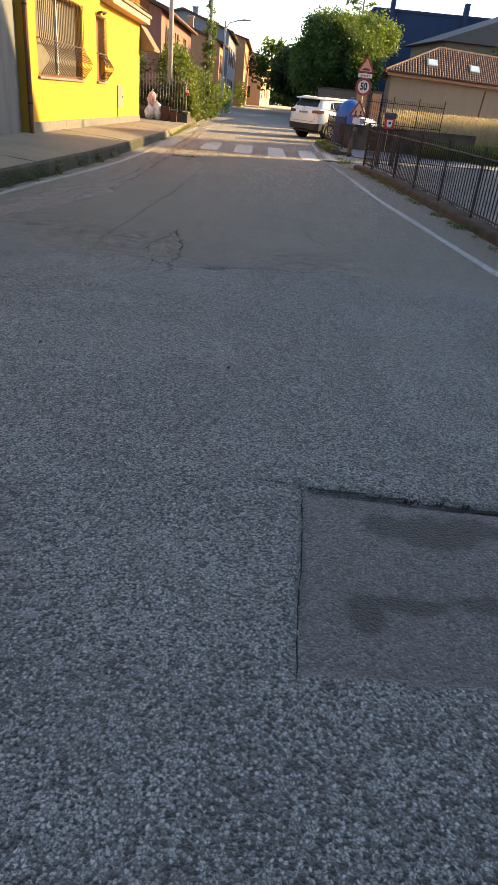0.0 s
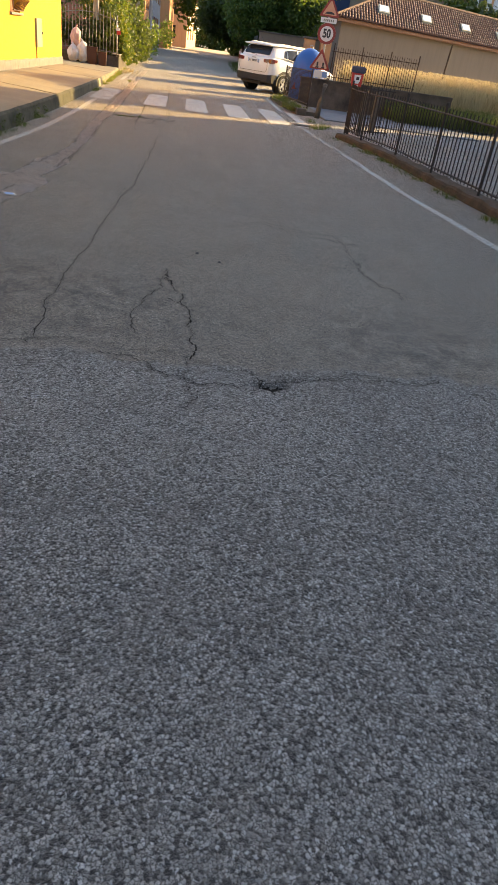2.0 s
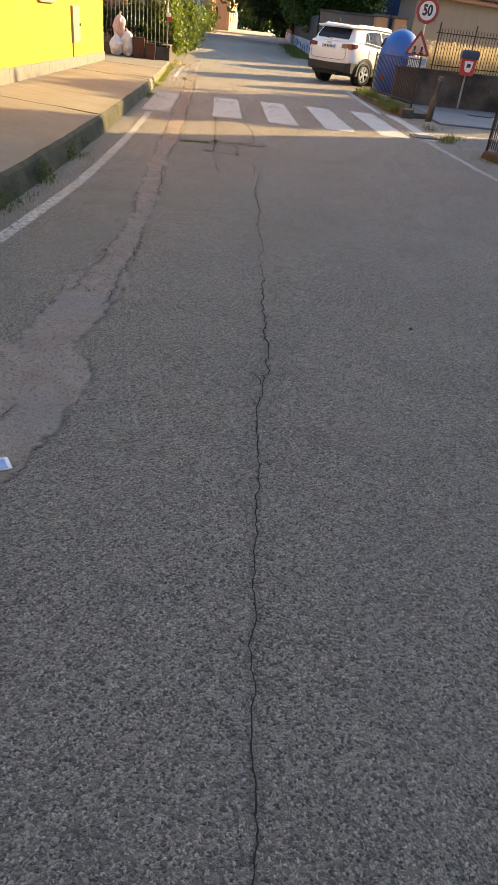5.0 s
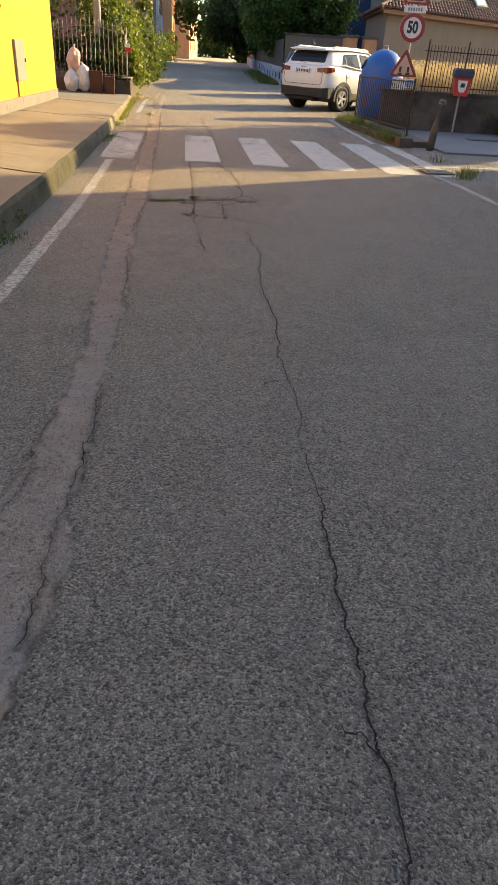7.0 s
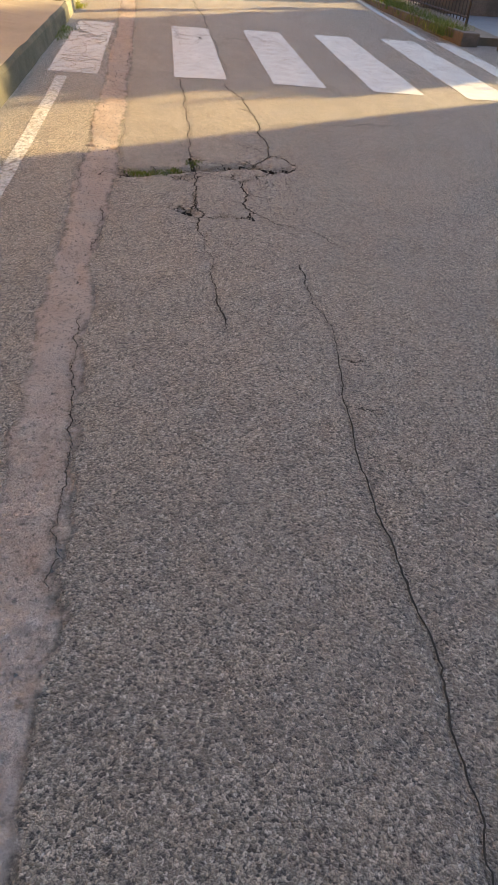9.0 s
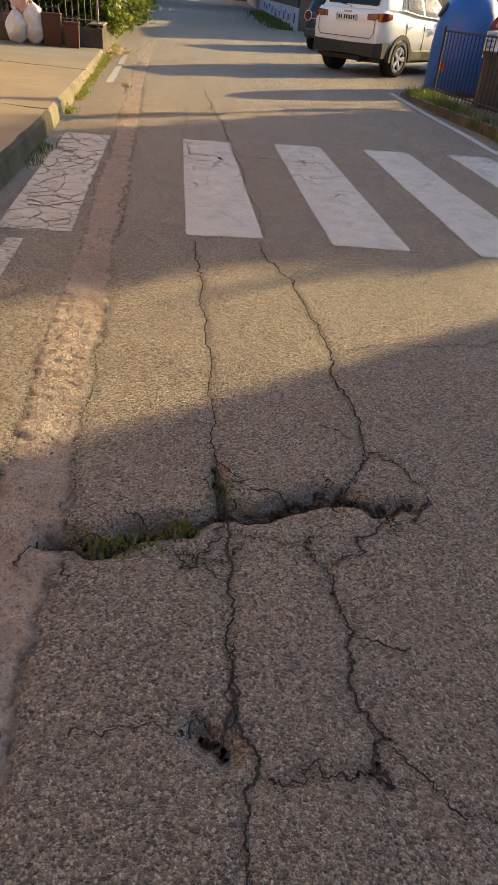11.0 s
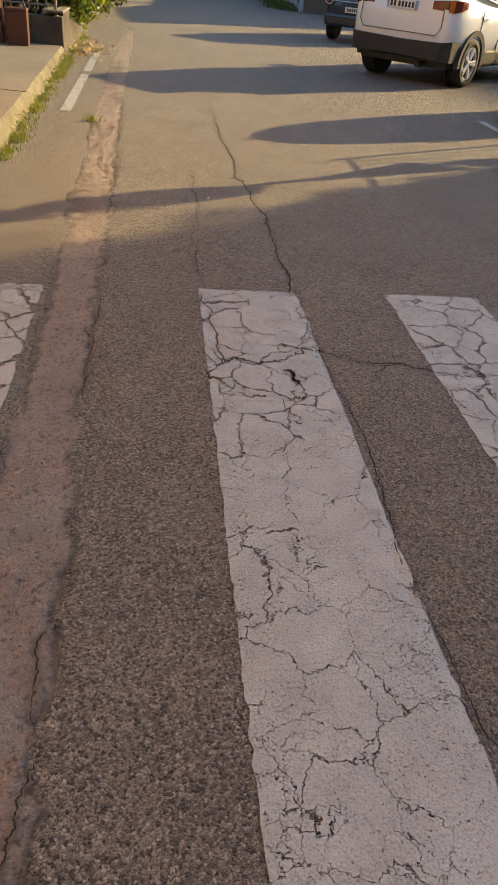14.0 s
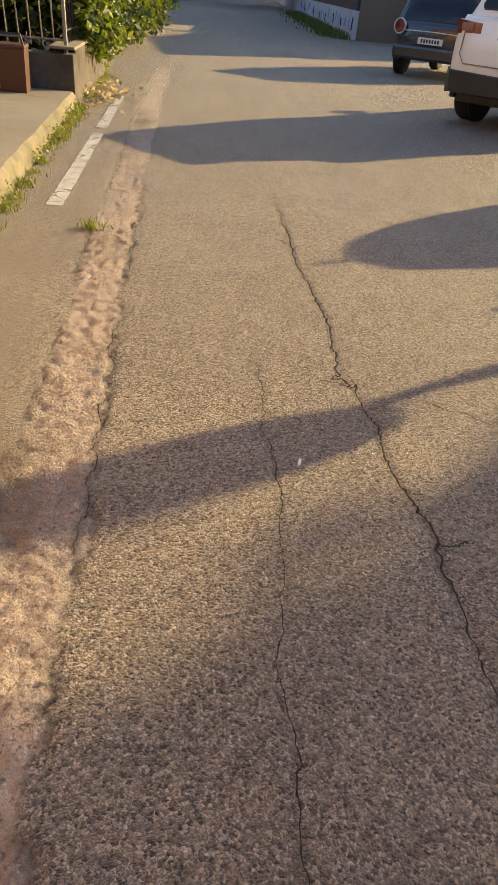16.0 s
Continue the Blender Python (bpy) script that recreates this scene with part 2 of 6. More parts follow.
def make_carpaint(name, base):
    n = Nodes(name)
    dust = n.ramp(n.noise(5, 5, 0.7), 0.4, 0.8)
    c = n.mix(n.math("MULTIPLY", dust, 0.2), base, tuple(v * 0.72 for v in base))
    n.put(n.bsdf.inputs["Coat Weight"], 0.7)
    n.put(n.bsdf.inputs["Coat Roughness"], 0.06)
    return n.done(c, 0.35, 0.0)


ASPHALT = make_asphalt()
PAINT = make_paint()
GAP = make_gap()
CONCRETE = worn("pavement_concrete", (0.225, 0.195, 0.145), (0.125, 0.107, 0.08), 0.9, 45, 0.9, 0.4, 0.006)
# near kerb: moss, with the house shade put into its colour too
SHADED_KERB = worn("shaded_kerb_concrete", (0.085, 0.076, 0.05), (0.014, 0.017, 0.009), 2.6, 40, 0.95, 0.7, 0.014, stain=0.95)
# same kerb further on, its sunlight put into a lighter colour
SUNLIT_KERB = worn("sunlit_kerb_concrete", (0.22, 0.19, 0.125), (0.06, 0.055, 0.028), 3.6, 40, 0.95, 0.6, 0.012, stain=0.85)
OLD_WALL = worn("weathered_concrete", (0.13, 0.108, 0.088), (0.028, 0.025, 0.022), 1.6, 35, 0.95, 0.5, 0.01, stain=0.95)
GREY_SLAB = worn("grey_slab", (0.165, 0.172, 0.182), (0.10, 0.103, 0.108), 1.2, 45, 0.9, 0.3, 0.005)
MOSSY = worn("mossy_brick", (0.10, 0.066, 0.044), (0.026, 0.026, 0.016), 2.6, 30, 0.95, 0.7, 0.014, stain=0.95)
YELLOW = make_stucco("yellow_render", (0.53, 0.29, 0.034), (0.44, 0.24, 0.03), 0.35)
GREYRENDER = make_stucco("grey_render", (0.165, 0.165, 0.16), (0.085, 0.085, 0.085), 0.8)
PLINTH = worn("granite_plinth", (0.19, 0.17, 0.15), (0.09, 0.08, 0.072), 6.0, 90, 0.6, 0.15, 0.003)
PINK = make_stucco("pink_render", (0.27, 0.125, 0.095), (0.18, 0.085, 0.068))
ORANGE = make_stucco("orange_render", (0.40, 0.21, 0.11), (0.26, 0.13, 0.07))
PEACH = make_stucco("peach_render", (0.55, 0.36, 0.22), (0.40, 0.25, 0.15))
BLUEGREY = make_stucco("blue_grey_render", (0.20, 0.215, 0.25), (0.12, 0.13, 0.145))
BEIGE = make_stucco("beige_render", (0.165, 0.127, 0.097), (0.125, 0.096, 0.073))
NAVY = make_stucco("navy_cladding", (0.028, 0.042, 0.085), (0.02, 0.03, 0.062))
WHITEWASH = make_stucco("white_paint_wall", (0.42, 0.43, 0.46), (0.20, 0.22, 0.28), 0.7)
TILE = worn("roof_tile", (0.135, 0.062, 0.045), (0.05, 0.032, 0.027), 1.2, 14, 0.85, 0.3, 0.01, stain=0.8, by_piece=0.3)
WOOD = worn("brown_wood", (0.20, 0.085, 0.04), (0.09, 0.04, 0.02), 4, 50, 0.7, 0.3, 0.004)
SILVER_IRON = worn("grey_painted_iron", (0.26, 0.26, 0.265), (0.13, 0.10, 0.08), 8, 80, 0.55, 0.2, 0.002, metal=0.3)
DARK_IRON = worn("dark_iron", (0.035, 0.035, 0.037), (0.05, 0.03, 0.02), 6, 80, 0.6, 0.2, 0.002, metal=0.3)
RUST = worn("rusty_iron", (0.075, 0.042, 0.028), (0.035, 0.024, 0.018), 7, 60, 0.85, 0.4, 0.003, metal=0.2)
BRONZE = worn("brown_iron", (0.10, 0.055, 0.03), (0.05, 0.03, 0.02), 8, 60, 0.55, 0.2, 0.002, metal=0.3)
GALV = worn("galvanised_steel", (0.42, 0.42, 0.42), (0.24, 0.23, 0.22), 4, 60, 0.5, 0.15, 0.002, metal=0.6)
POLE = worn("pole_concrete", (0.42, 0.40, 0.37), (0.28, 0.26, 0.24), 2, 50, 0.9, 0.3, 0.004)
BOLLARD = worn("weathered_bollard", (0.125, 0.115, 0.10), (0.045, 0.04, 0.034), 5, 60, 0.85, 0.4, 0.004)
SIGN_WHITE = worn("sign_white", (0.72, 0.71, 0.69), (0.5, 0.48, 0.45), 6, 60, 0.5, 0.05, 0.001, stain=0.4)
SIGN_RED = worn("sign_red", (0.30, 0.045, 0.035), (0.20, 0.05, 0.04), 6, 60, 0.5, 0.05, 0.001, stain=0.6)
SIGN_BLACK = worn("sign_black", (0.03, 0.03, 0.035), (0.06, 0.06, 0.06), 6, 60, 0.5, 0.05, 0.001)
BIN_RED = worn("red_plastic", (0.50, 0.045, 0.035), (0.36, 0.04, 0.03), 5, 60, 0.5, 0.1, 0.002, stain=0.5)
BIN_DARK = worn("navy_plastic", (0.035, 0.04, 0.075), (0.07, 0.07, 0.09), 5, 60, 0.5, 0.1, 0.002)
IGLOO = worn("blue_fibreglass", (0.015, 0.10, 0.38), (0.012, 0.07, 0.27), 2.5, 40, 0.42, 0.1, 0.003, stain=0.6, spec=0.5)
POT = worn("brown_plastic", (0.085, 0.036, 0.024), (0.05, 0.024, 0.018), 4, 50, 0.55, 0.15, 0.003)
BAG_WHITE = worn("white_plastic_bag", (0.72, 0.70, 0.68), (0.50, 0.44, 0.40), 4, 30, 0.45, 0.5, 0.01, stain=0.5)
BAG_PINK = worn("pinkish_plastic_bag", (0.68, 0.46, 0.40), (0.55, 0.33, 0.27), 4, 30, 0.45, 0.5, 0.01, stain=0.7)
RUBBER = worn("tyre_rubber", (0.012, 0.012, 0.012), (0.03, 0.028, 0.026), 5, 60, 0.85, 0.2, 0.003)
CLADDING = worn("black_plastic", (0.028, 0.028, 0.03), (0.05, 0.048, 0.045), 5, 70, 0.6, 0.15, 0.002)
ALLOY = worn("alloy_rim", (0.66, 0.66, 0.67), (0.45, 0.44, 0.43), 8, 60, 0.35, 0.05, 0.001, metal=0.3)
CAR_WHITE = make_carpaint("white_car_paint", (0.70, 0.70, 0.69))
CAR_DARK = make_carpaint("dark_blue_car_paint", (0.018, 0.022, 0.035))
GLASS = make_glass("tinted_glass", (0.010, 0.013, 0.02), 0.3)
SKYGLASS = make_glass("skylight_glass", (0.22, 0.27, 0.33))
LAMP_RED = worn("tail_light", (0.17, 0.012, 0.012), (0.09, 0.02, 0.018), 12, 40, 0.15, 0.05, 0.001, spec=0.7)
LAMP_AMBER = worn("indicator", (0.15, 0.028, 0.022), (0.13, 0.06, 0.04), 12, 40, 0.15, 0.05, 0.001, spec=0.7)
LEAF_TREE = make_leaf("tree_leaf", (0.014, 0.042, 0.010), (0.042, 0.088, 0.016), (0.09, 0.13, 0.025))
# brighter yellow-green leaf, low sun put into the colour
LEAF_SUNLIT = make_leaf("sunny_leaf", (0.08, 0.13, 0.02), (0.16, 0.21, 0.03), (0.24, 0.25, 0.05))
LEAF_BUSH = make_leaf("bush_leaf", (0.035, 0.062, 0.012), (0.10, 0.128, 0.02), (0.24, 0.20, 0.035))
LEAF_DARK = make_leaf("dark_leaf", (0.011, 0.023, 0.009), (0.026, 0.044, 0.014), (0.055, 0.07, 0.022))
GRASS = make_leaf("weed_leaf", (0.03, 0.05, 0.013), (0.08, 0.10, 0.025), (0.20, 0.17, 0.07))
STRAW = make_leaf("dry_grass", (0.33, 0.245, 0.12), (0.56, 0.44, 0.25), (0.16, 0.145, 0.06), (0.5, 0.37, 0.17))
WEED = make_leaf("kerb_weed_leaf", (0.10, 0.115, 0.022), (0.26, 0.24, 0.05), (0.36, 0.29, 0.09))
BARK = worn("bark", (0.12, 0.09, 0.06), (0.05, 0.038, 0.028), 5, 40, 0.95, 0.8, 0.02)
AWNING = worn("tan_awning", (0.19, 0.145, 0.10), (0.13, 0.10, 0.07), 3, 60, 0.9, 0.2, 0.003)
CURTAIN = worn("curtain_shade", (0.20, 0.17, 0.13), (0.08, 0.07, 0.055), 3, 50, 0.9, 0.2, 0.003)
METERGREY = worn("meter_grey", (0.19, 0.19, 0.155), (0.13, 0.13, 0.105), 3, 50, 0.6, 0.1, 0.002)
CABLE = worn("black_cable", (0.03, 0.03, 0.03), (0.05, 0.05, 0.05), 4, 40, 0.7, 0.1, 0.001)
GRAFFITI = worn("grey_spray", (0.25, 0.22, 0.20), (0.40, 0.34, 0.28), 8, 50, 0.8, 0.1, 0.001)
FADED = make_paint(0.45)
BLUEPAINT = worn("blue_paint", (0.16, 0.28, 0.55), (0.35, 0.42, 0.55), 6, 50, 0.8, 0.1, 0.001)

# ---- mesh helpers ----


def part(name, bm, mat, parent=None, label=""):
    me = bpy.data.meshes.new(name)
    bmesh.ops.recalc_face_normals(bm, faces=bm.faces)
    bm.to_mesh(me)
    bm.free()
    me.materials.append(mat)
    ob = new(name, me)
    if parent:
        ob.parent = parent
    return tagged(ob, label=label)


def smooth(ob):
    ob.data.polygons.foreach_set("use_smooth", [True] * len(ob.data.polygons))
    return ob


def thing(name, label, category, m=None, group="", kind=""):
    ob = tagged(new(name), label, category, group, kind)
    if m:
        ob.matrix_world = m
    return ob


def box(x0, x1, y0, y1, z0, z1, bevel=0.0, bm=None):
    bm = bm or bmesh.new()
    made = bmesh.ops.create_cube(bm, size=1, matrix=Matrix.LocRotScale(((x0 + x1) / 2, (y0 + y1) / 2, (z0 + z1) / 2), None, (abs(x1 - x0), abs(y1 - y0), abs(z1 - z0))))
    if bevel:
        edges = {e for v in made["verts"] for e in v.link_edges}
        bmesh.ops.bevel(bm, geom=list(edges), offset=bevel, segments=2, affect="EDGES", profile=0.6)
    return bm


def tube(points, radius, sides=8, bm=None, taper=1.0):
    """A round bar along points."""
    bm = bm or bmesh.new()
    pts = [Vector(p) for p in points]
    rings = []
    for i, p in enumerate(pts):
        d = (pts[min(i + 1, len(pts) - 1)] - pts[max(i - 1, 0)]).normalized()
        a = d.orthogonal().normalized() if abs(d.z) > 0.99 else d.cross(Vector((0, 0, 1))).normalized()
        b = d.cross(a)
        r = radius * (1 + (taper - 1) * i / max(1, len(pts) - 1))
        rings.append([bm.verts.new(p + r * (math.cos(k * 2 * math.pi / sides) * a + math.sin(k * 2 * math.pi / sides) * b)) for k in range(sides)])
    for r0, r1 in zip(rings, rings[1:]):
        for k in range(sides):
            bm.faces.new((r0[k], r0[(k + 1) % sides], r1[(k + 1) % sides], r1[k]))
    bm.faces.new(rings[0][::-1])
    bm.faces.new(rings[-1])
    return bm


def lathe(profile, sides=28, bm=None):
    """A turned body: (radius, z) from bottom to top."""
    bm = bm or bmesh.new()
    rings = [[bm.verts.new((r * math.cos(k * 2 * math.pi / sides), r * math.sin(k * 2 * math.pi / sides), z)) for k in range(sides)] for r, z in profile]
    for r0, r1 in zip(rings, rings[1:]):
        for k in range(sides):
            bm.faces.new((r0[k], r0[(k + 1) % sides], r1[(k + 1) % sides], r1[k]))
    bm.faces.new(rings[0][::-1])
    bm.faces.new(rings[-1])
    return bm


def prism(outline, depth, m=None, bm=None):
    """A flat outline in x, z thickened along y."""
    bm = bm or bmesh.new()
    a = [bm.verts.new((x, 0, z)) for x, z in outline]
    b = [bm.verts.new((x, depth, z)) for x, z in outline]
    bm.faces.new(a)
    bm.faces.new(b[::-1])
    for i in range(len(a)):
        j = (i + 1) % len(a)
        bm.faces.new((a[i], b[i], b[j], a[j]))
    if m:
        bmesh.ops.transform(bm, matrix=m, verts=a + b)
    return bm


def loft(rings, close=True):
    bm = bmesh.new()
    vs = [[bm.verts.new(p) for p in r] for r in rings]
    n = len(vs[0])
    for r0, r1 in zip(vs, vs[1:]):
        for k in range(n):
            bm.faces.new((r0[k], r0[(k + 1) % n], r1[(k + 1) % n], r1[k]))
    if close:
        bm.faces.new(vs[0][::-1])
        bm.faces.new(vs[-1])
    return bm


def from_arrays(name, verts, faces, mat):
    me = bpy.data.meshes.new(name)
    me.from_pydata(verts.tolist() if hasattr(verts, "tolist") else verts, [], faces.tolist() if hasattr(faces, "tolist") else faces)
    me.materials.append(mat)
    return new(name, me)


def leaf_mesh(name, centres, size, mat, rng, flat=0.0, aspect=0.6):
    """Many small folded leaves, one at each centre."""
    n = len(centres)
    a = rng.normal(size=(n, 3))
    a[:, 2] *= 1 - flat
    a /= np.linalg.norm(a, axis=1, keepdims=True)
    b = np.cross(a, rng.normal(size=(n, 3)))
    b /= np.linalg.norm(b, axis=1, keepdims=True)
    s = (size * rng.uniform(0.6, 1.3, n))[:, None]
    up = np.cross(a, b) * s * 0.12
    v = np.stack([centres - a * s, centres + b * s * aspect + up, centres + a * s, centres - b * s * aspect + up], 1).reshape(-1, 3)
    i = np.arange(n)[:, None] * 4
    f = np.concatenate([i + [0, 1, 2], i + [0, 2, 3]], 0)
    return from_arrays(name, v, f, mat)


def clumps(rng, middle, radii, count, leaves, spread):
    """Leaf places in clumps that sit in the outer part of an ellipsoid."""
    d = rng.normal(size=(count, 3))
    d /= np.linalg.norm(d, axis=1, keepdims=True)
    c = np.array(middle) + d * np.array(radii) * (rng.uniform(0.55, 1.05, (count, 1)))
    out = np.repeat(c, leaves, 0) + rng.normal(size=(count * leaves, 3)) * spread
    return out


def blades(name, roots, height, width, mat, rng, lean=0.35):
    n = len(roots)
    h = height * rng.uniform(0.5, 1.25, n)
    ang = rng.uniform(0, 2 * np.pi, n)
    side = np.stack([np.cos(ang), np.sin(ang), 0 * ang], 1) * (width * rng.uniform(0.6, 1.3, n))[:, None]
    bend = rng.normal(size=(n, 3)) * np.array([1, 1, 0]) * (h * lean)[:, None]
    up = np.array([0, 0, 1.0]) * h[:, None]
    v = np.stack([roots - side, roots + side, roots + up * 0.6 + bend * 0.35 + side * 0.6, roots + up * 0.6 + bend * 0.35 - side * 0.6, roots + up + bend], 1).reshape(-1, 3)
    i = np.arange(n)[:, None] * 5
    f = np.concatenate([i + [0, 1, 2], i + [0, 2, 3], i + [3, 2, 4]], 0)
    return from_arrays(name, v, f, mat)


def text_mesh(name, body, size, m, mat, parent, thick=0.004, bold=0.0):
    cu = bpy.data.curves.new(name, "FONT")
    cu.body, cu.size, cu.align_x, cu.align_y, cu.extrude, cu.offset = body, size, "CENTER", "CENTER", thick / 2, bold
    ob = bpy.data.objects.new(name, cu)
    me = bpy.data.meshes.new_from_object(ob)
    bpy.data.objects.remove(ob)
    me.transform(m)
    me.materials.append(mat)
    made = new(name, me)
    made.parent = parent
    return made


# ---- ground: one sheet, with cracks, trench and patches in relief ----


def spread_out(a, b, step, far0, far1):
    """Even steps from a to b, then growing ones out to far0 and far1."""
    mid = np.linspace(a, b, int(round((b - a) / step)) + 1)
    lo, hi, s = [], [], step
    x = a
    while x > far0:
        s *= 1.35
        x -= s
        lo.append(x)
    x, s = b, step
    while x < far1:
        s *= 1.35
        x += s
        hi.append(x)
    return np.array(lo[::-1] + mid.tolist() + hi)


def jagged(points, rng, amount=0.022, rounds=5):
    p = np.array(points, float)
    for _ in range(rounds):
        mid = (p[1:] + p[:-1]) / 2 + rng.normal(size=(len(p) - 1, 2)) * amount
        q = np.empty((len(p) * 2 - 1, 2))
        q[::2], q[1::2] = p, mid
        p, amount = q, amount * 0.62
    return p


GX = spread_out(-1.75, 2.75, 0.0165, -900, 900)
GY = spread_out(-19.4, 9.5, 0.0165, -900, 1600)
gx, gy = np.meshgrid(GX, GY)
rng = np.random.default_rng(7)


def value_noise(x, y, scale, seed):
    r = np.random.default_rng(seed).random((64, 64))
    u, v = x * scale, y * scale
    i, j = np.floor(u).astype(int), np.floor(v).astype(int)
    fu, fv = u - i, v - j
    fu, fv = fu * fu * (3 - 2 * fu), fv * fv * (3 - 2 * fv)
    g = lambda a, b: r[a % 64, b % 64]
    return (g(i, j) * (1 - fu) + g(i + 1, j) * fu) * (1 - fv) + (g(i, j + 1) * (1 - fu) + g(i + 1, j + 1) * fu) * fv


lo_n = value_noise(gx, gy, 1.3, 1)
mid_n = value_noise(gx, gy, 7.0, 2)
hi_n = value_noise(gx, gy, 26.0, 3)
near_road = np.clip(1 - np.maximum(np.abs(gx - 0.6) - 3, 0) / 3, 0, 1) * np.clip(1 - np.maximum(np.abs(gy + 5) - 22, 0) / 8, 0, 1)
height = near_road * ((lo_n - 0.5) * 0.012 + (mid_n - 0.5) * 0.004)
crack = np.zeros_like(gx)


CRACKS = []


def add_crack(points, width=0.012, depth=0.012, amount=0.022, twigs=0):
    """A shallow groove in the sheet; the dark gap itself is laid in later."""
    global height, crack
    p = jagged(points, rng, amount, 6)
    CRACKS.append((p, min(width * 0.22, 0.008)))
    for _ in range(twigs):
        k = int(rng.integers(4, len(p) - 4))
        a = rng.uniform(0, 6.28)
        q = [p[k], p[k] + rng.uniform(0.05, 0.12) * np.array((math.cos(a), math.sin(a)))]
        q.append(q[1] + rng.uniform(0.04, 0.12) * np.array((math.cos(a + 0.5), math.sin(a + 0.5))))
        CRACKS.append((jagged(q, rng, 0.012, 4), min(width * 0.2, 0.003)))
    i0, i1 = np.searchsorted(GX, p[:, 0].min() - 0.08), np.searchsorted(GX, p[:, 0].max() + 0.08)
    j0, j1 = np.searchsorted(GY, p[:, 1].min() - 0.08), np.searchsorted(GY, p[:, 1].max() + 0.08)
    x, y = gx[j0:j1, i0:i1], gy[j0:j1, i0:i1]
    best = np.full(x.shape, 9.0)
    for k in range(len(p) - 1):
        a, b = p[k], p[k + 1]
        sj = slice(max(0, np.searchsorted(GY[j0:j1], min(a[1], b[1]) - 0.07)), np.searchsorted(GY[j0:j1], max(a[1], b[1]) + 0.07))
        si = slice(max(0, np.searchsorted(GX[i0:i1], min(a[0], b[0]) - 0.07)), np.searchsorted(GX[i0:i1], max(a[0], b[0]) + 0.07))
        d = b - a
        xs, ys = x[sj, si] - a[0], y[sj, si] - a[1]
        t = np.clip((xs * d[0] + ys * d[1]) / (d @ d + 1e-9), 0, 1)
        best[sj, si] = np.minimum(best[sj, si], np.hypot(xs - t * d[0], ys - t * d[1]))
    m = np.clip(1.0 - best / max(0.024, width * 0.8), 0, 1)
    crack[j0:j1, i0:i1] = np.maximum(crack[j0:j1, i0:i1], m * (0.35 + mid_n[j0:j1, i0:i1]) * (0.55 if width < 0.03 else 1.0))
    height[j0:j1, i0:i1] -= (min(depth, 0.02) * 0.6 if width < 0.03 else depth) * m


# long cracks along the lane
add_crack([(0.24, -13.75), (0.242, -13.04), (0.25, -12.5), (0.31, -11.76), (0.35, -10.81), (0.42, -9.8), (0.46, -9.3), (0.47, -8.83), (0.495, -8.26), (0.527, -7.37), (0.556, -6.45), (0.6, -4.74), (0.58, -4.2)], 0.0125, 0.014, 0.022, 5)
add_crack([(0.75, -13.55), (0.76, -13.05), (0.82, -12.84), (0.88, -12.45), (0.90, -12.3)], 0.011, 0.012)
add_crack([(1.05, -13.85), (1.063, -13.53), (1.06, -13.29), (1.0, -13.0), (0.93, -12.56), (0.88, -12.42)], 0.016, 0.018, 0.022, 3)
# broken plates before the crossing
add_crack([(0.05, -0.1), (0.08, -0.8), (0.08, -1.54), (0.09, -2.2), (0.076, -2.7), (0.09, -3.1), (0.087, -3.52), (0.085, -3.77), (0.11, -4.1), (0.16, -4.9)], 0.013, 0.014, 0.022, 3)
add_crack([(0.49, -0.1), (0.61, -0.78), (0.657, -1.67), (0.633, -2.45), (0.56, -2.62), (0.49, -2.68)], 0.014, 0.014, 0.022, 3)
add_crack([(-0.44, -2.9), (-0.29, -2.93), (-0.03, -2.84), (0.12, -2.77), (0.3, -2.74), (0.49, -2.68), (0.62, -2.74), (0.72, -2.74)], 0.052, 0.035, 0.024, 6)
add_crack([(-0.42, -2.88), (-0.29, -2.91), (-0.06, -2.83)], 0.10, 0.035, 0.016, 2)
add_crack([(0.16, -2.76), (0.34, -2.715), (0.50, -2.69)], 0.07, 0.03, 0.016, 2)
add_crack([(0.08, -2.52), (0.08, -2.64), (0.09, -2.78)], 0.036, 0.025, 0.008, 2)
add_crack([(0.657, -1.67), (1.0, -1.55), (1.3, -1.56), (1.55, -1.49), (1.9, -1.45)], 0.007, 0.008)
add_crack([(0.63, -2.45), (0.75, -2.55), (0.78, -2.75), (0.7, -2.85)], 0.012, 0.012)
add_crack([(0.67, -2.74), (0.507, -2.9), (0.38, -3.04), (0.395, -3.28), (0.424, -3.56), (0.40, -3.66), (0.366, -3.635), (0.25, -3.6), (0.144, -3.635)], 0.013, 0.014, 0.022, 3)
add_crack([(0.118, -2.77), (0.06, -2.9), (-0.04, -2.95), (0.07, -3.08)], 0.008, 0.008)
add_crack([(0.38, -3.04), (0.33, -2.95), (0.36, -2.86)], 0.008, 0.008)
add_crack([(0.424, -3.56), (0.6, -3.75), (0.85, -4.05)], 0.008, 0.008)
add_crack([(-0.30, -3.52), (-0.1, -3.5), (0.03, -3.52)], 0.007, 0.008)
add_crack([(0.12, -2.86), (0.22, -2.90), (0.35, -2.93)], 0.006, 0.008)
add_crack([(-0.04, -2.95), (-0.02, -3.02), (0.08, -3.0), (0.13, -2.93)], 0.009, 0.01)
